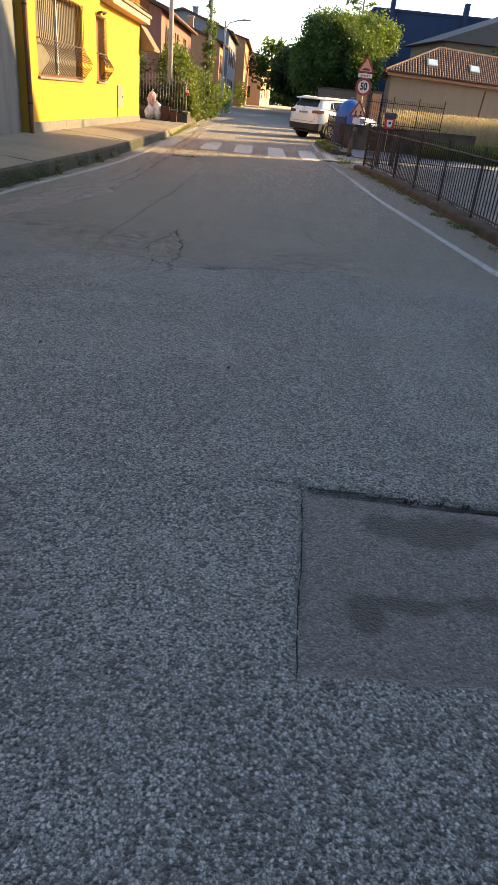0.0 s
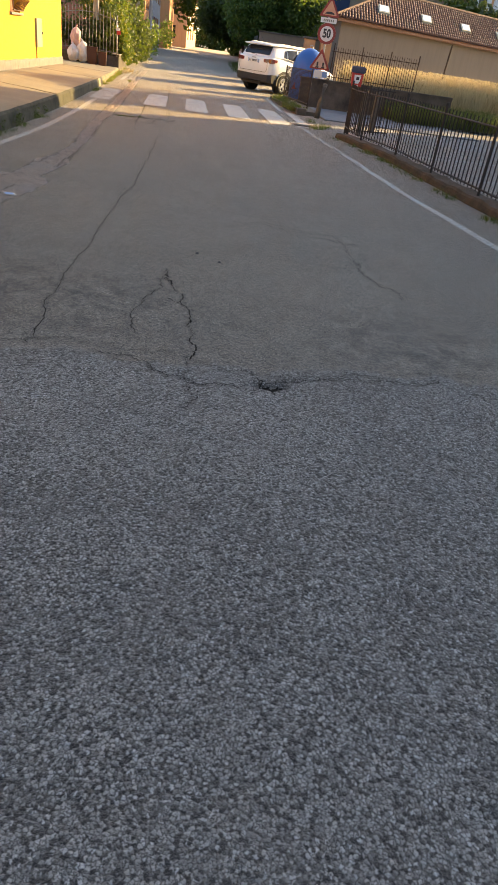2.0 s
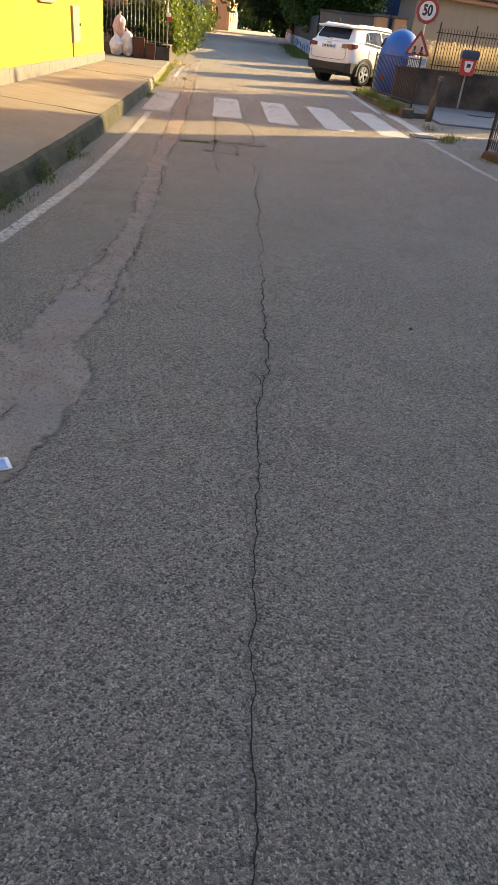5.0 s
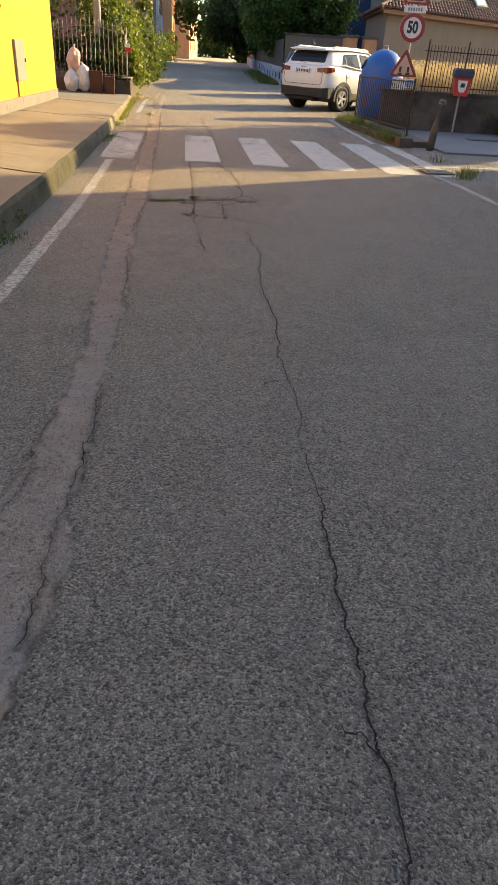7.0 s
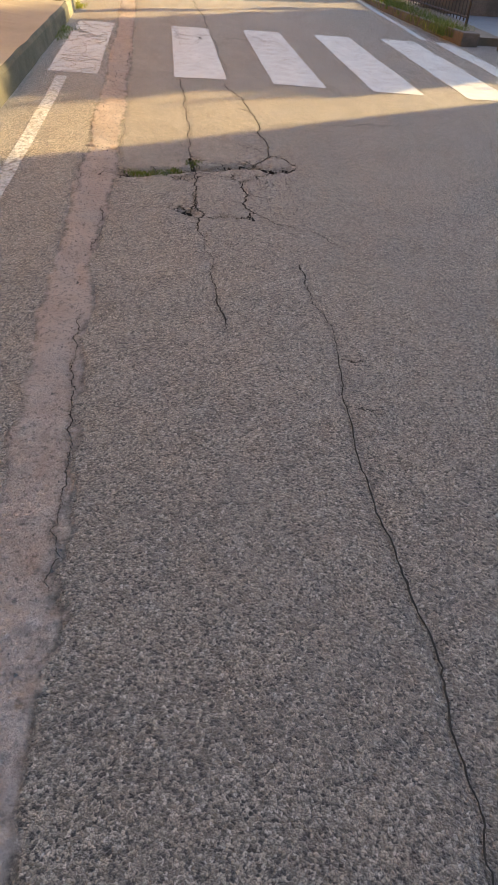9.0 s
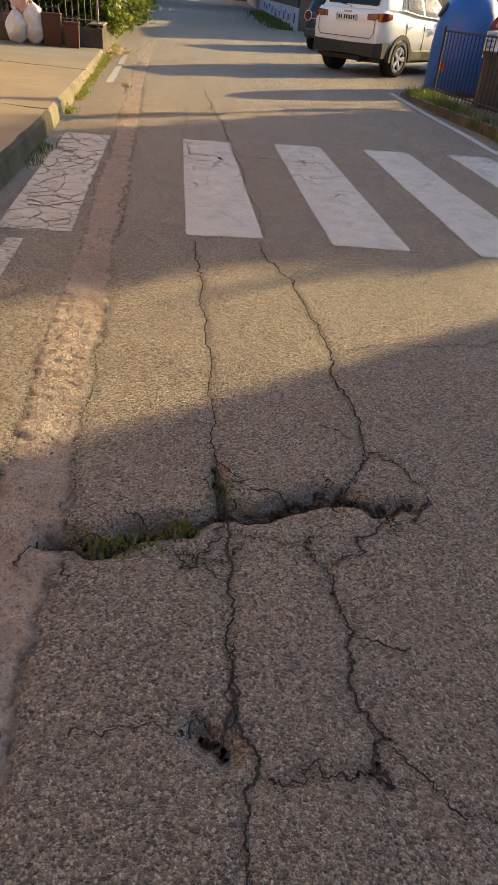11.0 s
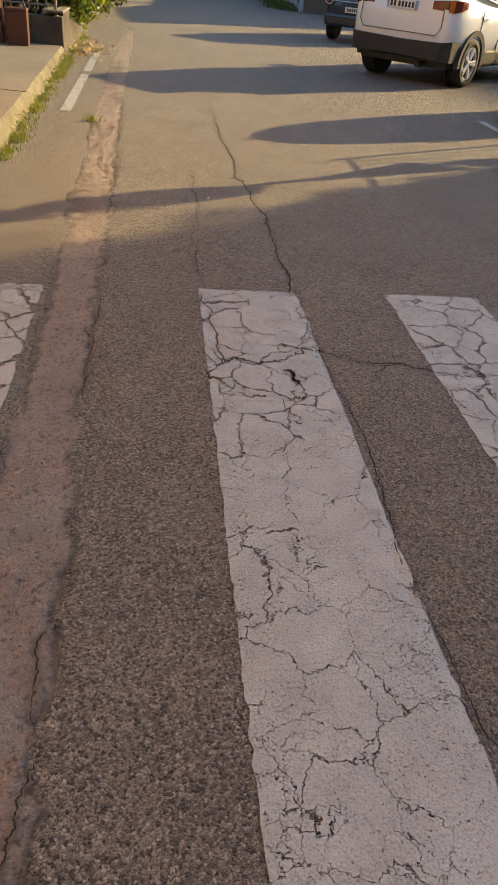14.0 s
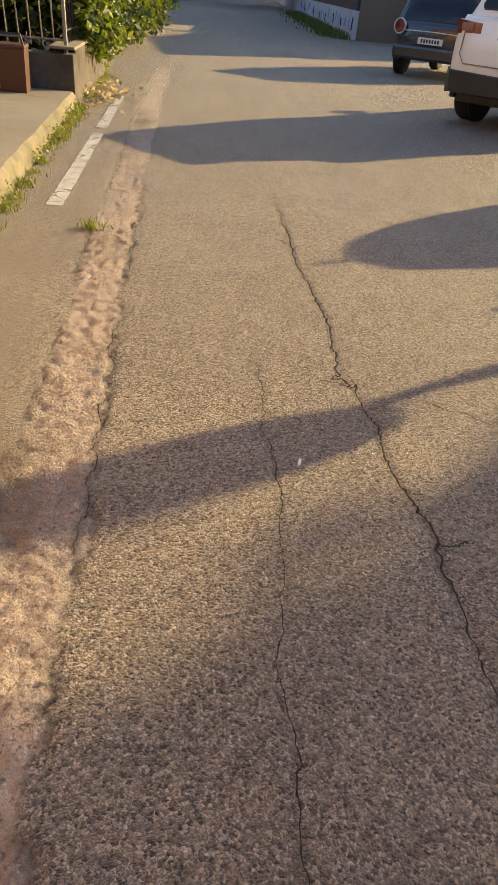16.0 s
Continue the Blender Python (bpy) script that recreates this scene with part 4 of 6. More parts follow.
    for z in (0.9, 2.6, 4.4):
        part("pipe_clip", lathe([(0.058, z), (0.058, z + 0.04)], 10), DARK_IRON, dp)
        dp.children[-1].location = (-3.02, -5.27, 0)
    part("corner_strip", box(x - 0.02, x + 0.02, y0 - 0.06, y0 + 0.02, 0.3, 6.5, 0.004), ORANGE, h, "orange painted corner strip")
    # canvas awning on the far end wall
    part("awning", prism([(-3.9, 3.42), (-3.05, 3.38), (-2.52, 2.66), (-2.54, 2.58), (-3.9, 2.60)], 1.4, Matrix.Translation((0, 7.9, 0))), AWNING, h, "tan canvas awning")
    return h


yellow_house()


def grey_house():
    h = thing("grey_house", "grey rendered house in shade next to the yellow one", "house")
    x = -3.2
    b = box(-9.5, x, -8.2, -5.36, 0.0, 7.0)
    box(-9.5, x, -20.0, -9.6, 0.0, 7.0, 0, b)
    box(-9.5, x, -9.6, -8.2, 0.0, 1.05, 0, b)
    box(-9.5, x, -9.6, -8.2, 2.6, 7.0, 0, b)
    part("wall", b, GREYRENDER, h)
    w = sheet_window(h, x - 0.15, -9.6, -8.2, 1.05, 2.6, GLASS)
    part("window_sill", box(x - 0.1, x + 0.05, -9.65, -8.15, 1.0, 1.05, 0.006), PLINTH, w)
    part("roof", prism([(-10.1, 7.0), (-2.6, 7.0), (-6.2, 8.9)], 15.0, Matrix.Translation((0, -20.2, 0))), TILE, h)


grey_house()


def street_house(name, label, x, y0, y1, eave, ridge, mat, windows, deep=8.0, gable=False, skew=0.0):
    """A row house whose front faces the street (+x) and whose end faces the camera's start."""
    h = thing(name, label, "house", pose(x, y0, 0, 0, 0, skew), group="street row")
    length = y1 - y0
    part("wall", box(-deep, 0, 0, length, 0, eave), mat, h)
    if gable:
        part("gable_wall", prism([(-deep, eave), (0, eave), (-deep / 2, ridge)], length, None), mat, h)
    roof = loft([[(-deep - 0.4, y, eave - 0.1), (-deep / 2, y, ridge), (0.4, y, eave - 0.1), (0.4, y, eave + 0.08), (-deep / 2, y, ridge + 0.2), (-deep - 0.4, y, eave + 0.08)] for y in (-0.35, length + 0.35)])
    roof_ob = part("roof", roof, TILE, h, "weathered brown clay tile roof")
    part("gutter", tube([(0.42, -0.3, eave - 0.02), (0.42, length + 0.3, eave - 0.02)], 0.06, 6), WOOD, h)
    part("chimney", box(-deep / 2 + 0.5, -deep / 2 + 1.0, length * 0.25, length * 0.25 + 0.5, ridge - 0.4, ridge + 0.7, 0.02), mat, roof_ob)
    part("chimney_cap", box(-deep / 2 + 0.42, -deep / 2 + 1.08, length * 0.25 - 0.08, length * 0.25 + 0.58, ridge + 0.7, ridge + 0.8, 0.02), POLE, roof_ob)
    for side, a, z, w, hh in windows:
        if side == "f":
            win = new("window")
            win.parent = h
            part("pane", box(-0.02, 0.012, a, a + w, z, z + hh), GLASS, win)
            part("shutter", box(0.0, 0.05, a - 0.42, a - 0.02, z, z + hh, 0.006), WOOD, win)
            part("shutter", box(0.0, 0.05, a + w + 0.02, a + w + 0.42, z, z + hh, 0.006), WOOD, win)
            part("sill", box(0.0, 0.08, a - 0.05, a + w + 0.05, z - 0.07, z, 0.006), PLINTH, win)
        else:
            win = new("window")
            win.parent = h
            part("pane", box(a, a + w, -0.012, 0.02, z, z + hh), GLASS, win)
            part("shutter", box(a - 0.4, a - 0.02, -0.05, 0.0, z, z + hh, 0.006), WOOD, win)
            part("sill", box(a - 0.05, a + w + 0.05, -0.07, 0.0, z - 0.07, z, 0.006), PLINTH, win)
    return h


street_house("pink_house", "old brick-pink rendered house with tiled gable roof", -3.9, 19.0, 33.5, 4.9, 6.4, PINK, [("g", -2.7, 2.9, 0.8, 1.5), ("g", -5.6, 2.9, 0.8, 1.5), ("f", 2, 3.0, 0.9, 1.3), ("f", 6, 3.0, 0.9, 1.3), ("f", 10, 3.0, 0.9, 1.3)], 8.5, True)
street_house("orange_house", "narrow orange rendered house in low sun", -2.55, 44.0, 50.5, 5.1, 6.2, ORANGE, [("f", 1, 0.2, 1.0, 2.1), ("f", 3.8, 3.0, 0.9, 1.3), ("f", 1.2, 3.0, 0.9, 1.3)], 7, True)
street_house("blue_grey_house", "blue-grey rendered house with shutters", -2.35, 53.0, 70.0, 6.6, 8.0, BLUEGREY, [("f", 2, 1.2, 1.0, 1.5), ("f", 6, 1.2, 1.0, 1.5), ("f", 10, 1.2, 1.0, 1.5), ("f", 2, 4.0, 1.0, 1.5), ("f", 6, 4.0, 1.0, 1.5), ("f", 10, 4.0, 1.0, 1.5), ("f", 14, 4.0, 1.0, 1.5), ("g", -2, 3.6, 0.9, 1.4)], 9, True)
street_house("peach_house", "peach rendered two storey house in low sun", -1.5, 76.0, 100.0, 7.6, 8.8, ORANGE, [("f", 3, 1.2, 1.1, 1.7), ("f", 9, 1.2, 1.1, 1.7), ("f", 15, 1.2, 1.1, 1.7), ("f", 3, 4.6, 1.1, 1.7), ("f", 9, 4.6, 1.1, 1.7), ("f", 15, 4.6, 1.1, 1.7), ("g", -2.5, 4.4, 1.1, 1.7)], 10, True)
street_house("cream_house", "cream rendered two storey house at the end of the street", 0.6, 106.0, 140.0, 7.4, 8.4, PEACH, [("f", 4, 1.2, 1.2, 1.7), ("f", 12, 1.2, 1.2, 1.7), ("f", 20, 1.2, 1.2, 1.7), ("f", 4, 4.6, 1.2, 1.7), ("f", 12, 4.6, 1.2, 1.7), ("f", 20, 4.6, 1.2, 1.7), ("g", -3, 4.4, 1.2, 1.7), ("g", -3, 1.2, 1.2, 1.7)], 12, True, -3)

# ---- iron fence, low wall, bags and bins beside the yellow house ----
FY = 11.35
wall_ob = thing("garden_wall", "low weathered concrete garden wall carrying an iron fence", "wall")
part("front_wall", box(-3.9, -1.57, FY - 0.02, FY + 0.2, 0.0, 0.50, 0.015), OLD_WALL, wall_ob)
part("side_wall", box(-1.80, -1.575, FY + 0.2, 15.2, 0.0, 0.545, 0.015), OLD_WALL, wall_ob)
part("coping", box(-1.83, -1.545, FY - 0.04, 15.22, 0.545, 0.575, 0.008), CONCRETE, wall_ob)


def belly_fence():
    f = thing("iron_fence", "grey wrought iron fence with spear tips and bellied bars", "fence")
    x0, x1 = -3.75, -1.66

    def top(x):
        s = (x - x0) / (x1 - x0)
        return 1.66 + 0.16 * math.sin(math.pi * min(1, max(0, s * 1.02))) + 0.02

    n = 17
    for k in range(n + 1):
        x = x0 + (x1 - x0) * k / n
        zt = top(x)
        if k in (0, n):
            part("post", tube([(x, FY + 0.1, 0.5), (x, FY + 0.1, zt + 0.12)], 0.022, 8), SILVER_IRON, f)
            continue
        pts = []
        for s in np.linspace(0, 1, 11):
            z = 0.56 + s * (zt - 0.50)
            pts.append((x, FY + 0.1 - 0.16 * math.exp(-((s - 0.28) / 0.16) ** 2) * (1 if k < 12 else 0.15), z))
        bar = part("bar", tube(pts, 0.009, 6), SILVER_IRON, f)
        tip = bmesh.new()
        tube([(x, FY + 0.1, zt + 0.05), (x, FY + 0.1, zt + 0.09), (x, FY + 0.1, zt + 0.17)], 0.018, 6, tip, 0.1)
        part("spear_tip", tip, SILVER_IRON, bar)
    part("top_rail", tube([(x, FY + 0.1, top(x) - 0.06) for x in np.linspace(x0, x1, 14)], 0.013, 6), SILVER_IRON, f)
    part("bottom_rail", tube([(x0, FY + 0.1, 0.62), (x1, FY + 0.1, 0.62)], 0.013, 6), SILVER_IRON, f)
    for k in range(26):
        y = FY + 0.18 + k * 0.145
        part("bar", tube([(-1.68, y, 0.57), (-1.68, y, 1.62)], 0.008, 5), DARK_IRON, f)
    for z in (0.70, 1.50):
        part("side_rail", tube([(-1.68, FY + 0.1, z), (-1.68, 15.1, z)], 0.012, 6), DARK_IRON, f)
    return f


belly_fence()


def lumpy_bag(name, label, mat, x, y, z, rx, ry, h, seed, lean=0.0):
    r = np.random.default_rng(seed)
    b = bmesh.new()
    bmesh.ops.create_icosphere(b, subdivisions=4, radius=1)
    off = r.random(3) * 20
    for v in b.verts:
        c = v.co.copy()
        n1 = noise.noise(Vector(c * 2.2) + Vector(off)) * 0.34 + noise.noise(Vector(c * 6) + Vector(off)) * 0.12 + abs(noise.noise(Vector(c * 11) + Vector(off))) * 0.08
        s = 1 + n1
        zz = (c.z * 0.5 + 0.5)
        neck = 1.0 - 0.30 * max(0, zz - 0.72) / 0.28
        v.co = (c.x * rx * s * neck, c.y * ry * s * neck + lean * zz, max(0.0, zz * h * (1 + 0.1 * n1)))
    ob = smooth(part(name, b, mat))
    ob.matrix_world = pose(x, y, z, 0, 0, seed * 37)
    part("bag_knot", tube([(0, lean, h * 0.97), (0.02, lean, h * 1.03), (0.05, lean + 0.02, h * 1.07)], 0.035, 7, None, 0.6), mat, ob)
    return tagged(ob, label, "rubbish bag", "rubbish bags")


lumpy_bag("rubbish_bag", "full white plastic rubbish bag on the pavement", BAG_WHITE, -3.16, 10.92, 0.16, 0.23, 0.2, 0.56, 3)
lumpy_bag("rubbish_bag", "tall full white plastic rubbish bag against the fence", BAG_WHITE, -2.84, 11.0, 0.16, 0.21, 0.2, 0.70, 5)
lumpy_bag("rubbish_bag", "tall pinkish plastic rubbish bag leaning over white bags", BAG_PINK, -3.12, 11.12, 0.60, 0.20, 0.17, 0.66, 8, 0.05)


def waste_caddy(x, y, w, d, h, label):
    o = thing("waste_caddy", label, "bin", pose(x, y, 0.155, 0, 0, 3), group="brown bins")
    part("body", loft([[(-w * s, -d * s, z), (w * s, -d * s, z), (w * s, d * s, z), (-w * s, d * s, z)] for s, z in ((0.43, 0), (0.45, 0.02), (0.5, h - 0.05), (0.5, h - 0.04))]), POT, o)
    part("lid", box(-w * 0.53, w * 0.53, -d * 0.53, d * 0.53, h - 0.04, h, 0.015), POT, o)
    part("handle", tube([(-w * 0.45, -d * 0.3, h), (-w * 0.4, -d * 0.35, h + 0.09), (w * 0.4, -d * 0.35, h + 0.09), (w * 0.45, -d * 0.3, h)], 0.012, 6), CLADDING, o)


waste_caddy(-2.50, 11.02, 0.36, 0.3, 0.56, "tall brown plastic bin standing before the fence")
waste_caddy(-2.12, 10.95, 0.28, 0.28, 0.44, "small brown plastic bin standing on the pavement")
# plastic strip tied to the fence post
fl = thing("barrier_tape", "red and white plastic tape tied to the fence post", "tape")
part("white_band", box(-1.70, -1.56, FY + 0.04, FY + 0.07, 1.32, 1.42, 0.01), SIGN_WHITE, fl)
part("red_band", box(-1.67, -1.52, FY + 0.035, FY + 0.075, 1.20, 1.32, 0.01), BIN_RED, fl)
part("tail", tube([(-1.66, FY + 0.05, 1.42), (-1.68, FY + 0.05, 1.55), (-1.66, FY + 0.06, 1.62)], 0.02, 5), SIGN_WHITE, fl)


# ---- poles, lamp and wires on the left ----


def concrete_pole(x, y, top, label):
    p = smooth(part("utility_pole", tube([(x, y, 0), (x, y, top * 0.5), (x, y, top)], 0.115, 14, None, 0.75), POLE))
    p.data.polygons[-1].use_smooth = p.data.polygons[-2].use_smooth = False
    return tagged(p, label, "pole")


concrete_pole(-2.55, 12.6, 9.0, "pale concrete utility pole behind the iron fence")
concrete_pole(-1.62, 22.0, 8.5, "concrete utility pole overgrown with ivy")
lampo = thing("street_lamp", "grey steel street lamp with curved arm", "street lamp")
part("pole", tube([(-1.55, 34, 0), (-1.55, 34, 5.9)], 0.07, 10), GALV, lampo)
part("arm", tube([(-1.55, 34, 5.4), (-1.3, 34, 5.8), (-0.7, 34, 6.0), (-0.25, 34, 6.05)], 0.035, 8), GALV, lampo)
part("lamp_head", tube([(-0.4, 34, 6.04), (-0.2, 34, 6.07), (0.05, 34, 6.07), (0.2, 34, 6.06)], 0.07, 8, None, 0.6), GALV, lampo)


def wire(a, b, sag):
    a, b = Vector(a), Vector(b)
    pts = [a.lerp(b, t) - Vector((0, 0, sag * 4 * t * (1 - t))) for t in np.linspace(0, 1, 16)]
    return tagged(part("overhead_cable", tube(pts, 0.012, 5), CABLE), "black overhead cable hanging between poles", "cable", "cables")


wire((-1.62, 22, 6.3), (-8.0, 20.2, 6.2), 0.1)
wire((-1.62, 22, 6.0), (-8.0, 20.2, 5.9), 0.1)
wire((-1.62, 22, 8.2), (14, 60, 11.5), 0.6)
wire((-1.62, 22, 7.9), (2.3, 108, 9.5), 0.8)


# ---- plants ----


def plant(name, label, category, centres, size, mat, seed, kind="", trunk=None, flat=0.0, trunk_r=0.12):
    """A trunk with limbs and a crown of single leaves."""
    r = np.random.default_rng(seed)
    t = thing(name, label, category, kind=kind)
    if trunk:
        base, top = Vector(trunk[0]), Vector(trunk[1])
        b = tube([base, base.lerp(top, 0.35) + Vector((0.05, 0.04, 0)), base.lerp(top, 0.7), top], trunk_r, 10, None, 0.5)
        part("trunk", b, BARK, t)
        picks = centres[r.integers(0, len(centres), 14)]
        for c in picks:
            s = base.lerp(top, float(r.uniform(0.45, 0.95)))
            e = Vector(c)
            part("limb", tube([s, s.lerp(e, 0.5) + Vector((0, 0, 0.15)), e], trunk_r * 0.3, 6, None, 0.3), BARK, t)
    crown = leaf_mesh("crown", centres, size, mat, r, flat)
    crown.parent = t
    return t


def garden():
    r = np.random.default_rng(11)
    c = np.concatenate([clumps(r, (-1.95, 13.6, 1.35), (0.55, 1.5, 0.95), 150, 40, 0.12), clumps(r, (-1.55, 12.9, 0.75), (0.25, 1.0, 0.35), 40, 26, 0.08), clumps(r, (-2.6, 14.6, 2.2), (0.8, 1.4, 0.9), 120, 34, 0.15)])
    plant("garden_bush", "sunlit green and yellow leafy bush spilling over the wall", "bush", c, 0.062, LEAF_BUSH, 12, trunk=((-2.3, 13.6, 0.0), (-2.1, 13.7, 1.6)), trunk_r=0.05)
    c = np.concatenate([clumps(r, (-2.0, 18.5, 1.2), (0.7, 2.8, 1.2), 220, 40, 0.17), clumps(r, (-1.8, 25.5, 0.9), (0.5, 4.5, 0.8), 170, 36, 0.2)])
    plant("hedge", "dark green overgrown hedge beside the road", "hedge", c, 0.075, LEAF_DARK, 13, trunk=((-2.2, 18.5, 0), (-2.2, 18.5, 1.2)), trunk_r=0.05)
    c = np.concatenate([clumps(r, (-4.4, 12.6, 1.9), (0.9, 0.8, 1.2), 80, 26, 0.16), clumps(r, (-2.9, 12.3, 0.9), (1.0, 0.45, 0.55), 110, 30, 0.14)])
    plant("garden_shrub", "dark green shrub behind the iron fence", "bush", c, 0.07, LEAF_DARK, 14, trunk=((-4.3, 12.6, 0), (-4.3, 12.6, 1.8)), trunk_r=0.06)
    c = clumps(r, (-1.62, 22.0, 3.6), (0.30, 0.30, 2.0), 60, 22, 0.1)
    plant("pole_ivy", "green ivy climbing round the utility pole", "ivy", c, 0.08, LEAF_BUSH, 15)
    c = np.concatenate([clumps(r, (-1.9, 40.0, 1.0), (0.7, 3.0, 1.0), 50, 20, 0.2), clumps(r, (-1.6, 72.5, 1.4), (0.8, 1.2, 1.4), 40, 20, 0.25)])
    plant("roadside_shrub", "green shrubs at the foot of the houses", "bush", c, 0.12, LEAF_SUNLIT, 16)


garden()


def big_tree():
    r = np.random.default_rng(21)
    parts = [((6.8, 38.0, 4.5), (3.2, 3.3, 2.5), 400), ((5.4, 37.0, 3.4), (1.8, 2.3, 1.8), 170), ((8.5, 37.5, 4.2), (1.9, 2.4, 1.9), 180), ((6.3, 38.0, 6.3), (2.2, 2.3, 1.0), 140)]
    c = np.concatenate([clumps(r, m, rad, n, 70, 0.27) for m, rad, n in parts])
    plant("broad_tree", "large dense dark green tree beyond the parked cars", "tree", c, 0.105, LEAF_TREE, 22, trunk=((6.6, 38, 0), (6.5, 38, 5.0)), trunk_r=0.3)
    # lit tree top as its own crown, sunlight painted into its leaves
    c = np.concatenate([clumps(r, (9.3, 41.0, 6.4), (2.4, 2.2, 1.5), 170, 60, 0.27)])
    plant("sunlit_tree", "yellow-green tree catching low sun behind the dark one", "tree", c, 0.11, LEAF_SUNLIT, 23, trunk=((9.0, 40.5, 0), (9.0, 40.5, 5.6)), trunk_r=0.2)
    # thin conifer
    t = thing("conifer", "sparse dark conifer against the sky", "tree")
    part("trunk", tube([(12.6, 76, 0), (12.6, 76, 7), (12.7, 76, 16)], 0.25, 8, None, 0.2), BARK, t)
    pts = []
    for k in range(26):
        z, a = 9.0 + k * 0.27, r.uniform(0, 6.28)
        L = 2.6 * (1 - (k / 30) ** 2)
        e = Vector((12.6 + L * math.cos(a), 76 + L * math.sin(a), z + 0.3))
        part("limb", tube([(12.6, 76, z), tuple(e)], 0.05, 5, None, 0.3), BARK, t)
        for s in np.linspace(0.3, 1, 26):
            pts.append((12.6 + (e.x - 12.6) * s, 76 + (e.y - 76) * s, z + 0.3 * s))
    cr = leaf_mesh("crown", np.array(pts) + r.normal(size=(len(pts), 3)) * 0.13, 0.22, LEAF_DARK, r)
    cr.parent = t
    # tree hanging over the far road
    c = np.concatenate([clumps(r, (5.0, 60, 3.9), (2.8, 3.0, 2.3), 240, 46, 0.3), clumps(r, (7.2, 52, 4.2), (1.8, 4.0, 2.2), 180, 40, 0.35)])
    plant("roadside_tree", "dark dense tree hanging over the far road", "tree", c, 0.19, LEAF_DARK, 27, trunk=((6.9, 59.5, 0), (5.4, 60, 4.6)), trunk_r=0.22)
    # far woods behind the navy hall
    c = np.concatenate([clumps(r, (3 + 5 * k, 95 + 3 * (k % 2), 6), (4, 3, 3.5), 60, 22, 0.5) for k in range(3)] + [clumps(r, (9.5 + 4 * k, 98, 2), (3, 3, 2.2), 60, 22, 0.4) for k in range(3)] + [clumps(r, (3 + 4 * k, 150, 3), (3.5, 3, 3.5), 70, 22, 0.5) for k in range(4)])
    tagged(leaf_mesh("far_woods", c, 0.4, LEAF_TREE, r), "distant green trees", "trees", kind="stuff")


big_tree()

# ---- buildings on the right ----


def tile_house():
    """Low beige house with a hipped tile roof, set at an angle to the street."""
    ang = 33.0
    h = thing("tiled_house", "low beige rendered house with red clay tile roof and skylights", "house")
    L, D, eave, ridge = 24.0, 8.0, 3.35, 5.25
    part("wall", box(0, L, 0, D, 0, eave), BEIGE, h)
    part("dark_trim", box(-0.35, L + 0.3, -0.42, -0.30, eave - 0.12, eave + 0.05, 0.01), WOOD, h)
    part("soffit", box(-0.4, L + 0.4, -0.40, D + 0.4, eave, eave + 0.06), WOOD, h)
    roof = new("roof")
    roof.parent = h
    e0, e1, ym = -0.55, L + 0.55, D / 2
    slope = (ridge - eave) / (ym + 0.5)
    b = bmesh.new()
    v = [b.verts.new(p) for p in ((e0, -0.5, eave + 0.05), (e1, -0.5, eave + 0.05), (e1, D + 0.5, eave + 0.05), (e0, D + 0.5, eave + 0.05), (ym, ym, ridge), (L - ym, ym, ridge))]
    for f in ((0, 1, 5, 4), (1, 2, 5), (2, 3, 4, 5), (3, 0, 4), (0, 3, 2, 1)):
        b.faces.new([v[k] for k in f])
    part("roof_deck", b, TILE, roof)
    # barrel tiles: rows of half round covers on the two visible slopes
    verts, faces = [], []
    r = np.random.default_rng(31)

    def tile_at(o, along, up, length, w):
        nrm = along.cross(up).normalized()
        if nrm.z < 0:
            nrm = -nrm
        i = len(verts)
        for s, lift in ((0.0, 0.045), (1.0, 0.015)):
            for k in range(5):
                a = math.pi * k / 4
                verts.append(o + up * (s * length) - along * (math.cos(a) * w * 0.5) + nrm * (math.sin(a) * w * 0.42 + lift))
        for k in range(4):
            faces.append((i + k, i + k + 1, i + 6 + k, i + 5 + k))
        faces.append((i, i + 1, i + 2, i + 3, i + 4))

    up_s = Vector((0, ym + 0.5, ridge - eave - 0.05)).normalized()
    run = math.hypot(ym + 0.5, ridge - eave - 0.05)
    for i in range(int((e1 - e0) / 0.23)):
        x = e0 + 0.12 + i * 0.23
        limit = min(1.0, (x - e0) / (ym - e0), (e1 - x) / (e1 - (L - ym))) * run
        for j in range(int(limit / 0.36) + 1):
            tile_at(Vector((x + r.normal() * 0.008, -0.5, eave + 0.06)) + up_s * (j * 0.36), Vector((1, 0, 0)), up_s, min(0.40, limit - j * 0.36 + 0.1), 0.21)
    up_e = Vector((ym + 0.55, 0, ridge - eave - 0.05)).normalized()
    run_e = math.hypot(ym + 0.55, ridge - eave - 0.05)
    for i in range(int((D + 1) / 0.23)):
        y = -0.4 + i * 0.23
        limit = min((y + 0.5) / (ym + 0.5), (D + 0.5 - y) / (ym + 0.5)) * run_e
        for j in range(int(limit / 0.36) + 1):
            tile_at(Vector((e0, y, eave + 0.06)) + up_e * (j * 0.36), Vector((0, 1, 0)), up_e, min(0.40, limit - j * 0.36 + 0.1), 0.21)
    tiles = from_arrays("roof_tiles", [tuple(p) for p in verts], faces, TILE)
    tiles.parent = roof
    tagged(tiles, "red-brown clay barrel tiles", kind="stuff")
    part("hip_ridge", tube([(e0, -0.5, eave + 0.1), (ym, ym, ridge + 0.04)], 0.11, 8), TILE, roof)
    part("ridge", tube([(ym, ym, ridge + 0.06), (L - ym, ym, ridge + 0.06)], 0.11, 8), TILE, roof)
    q = Matrix(((1, 0, 0, 0), (0, up_s.y, -up_s.z, 0), (0, up_s.z, up_s.y, 0), (0, 0, 0, 1)))
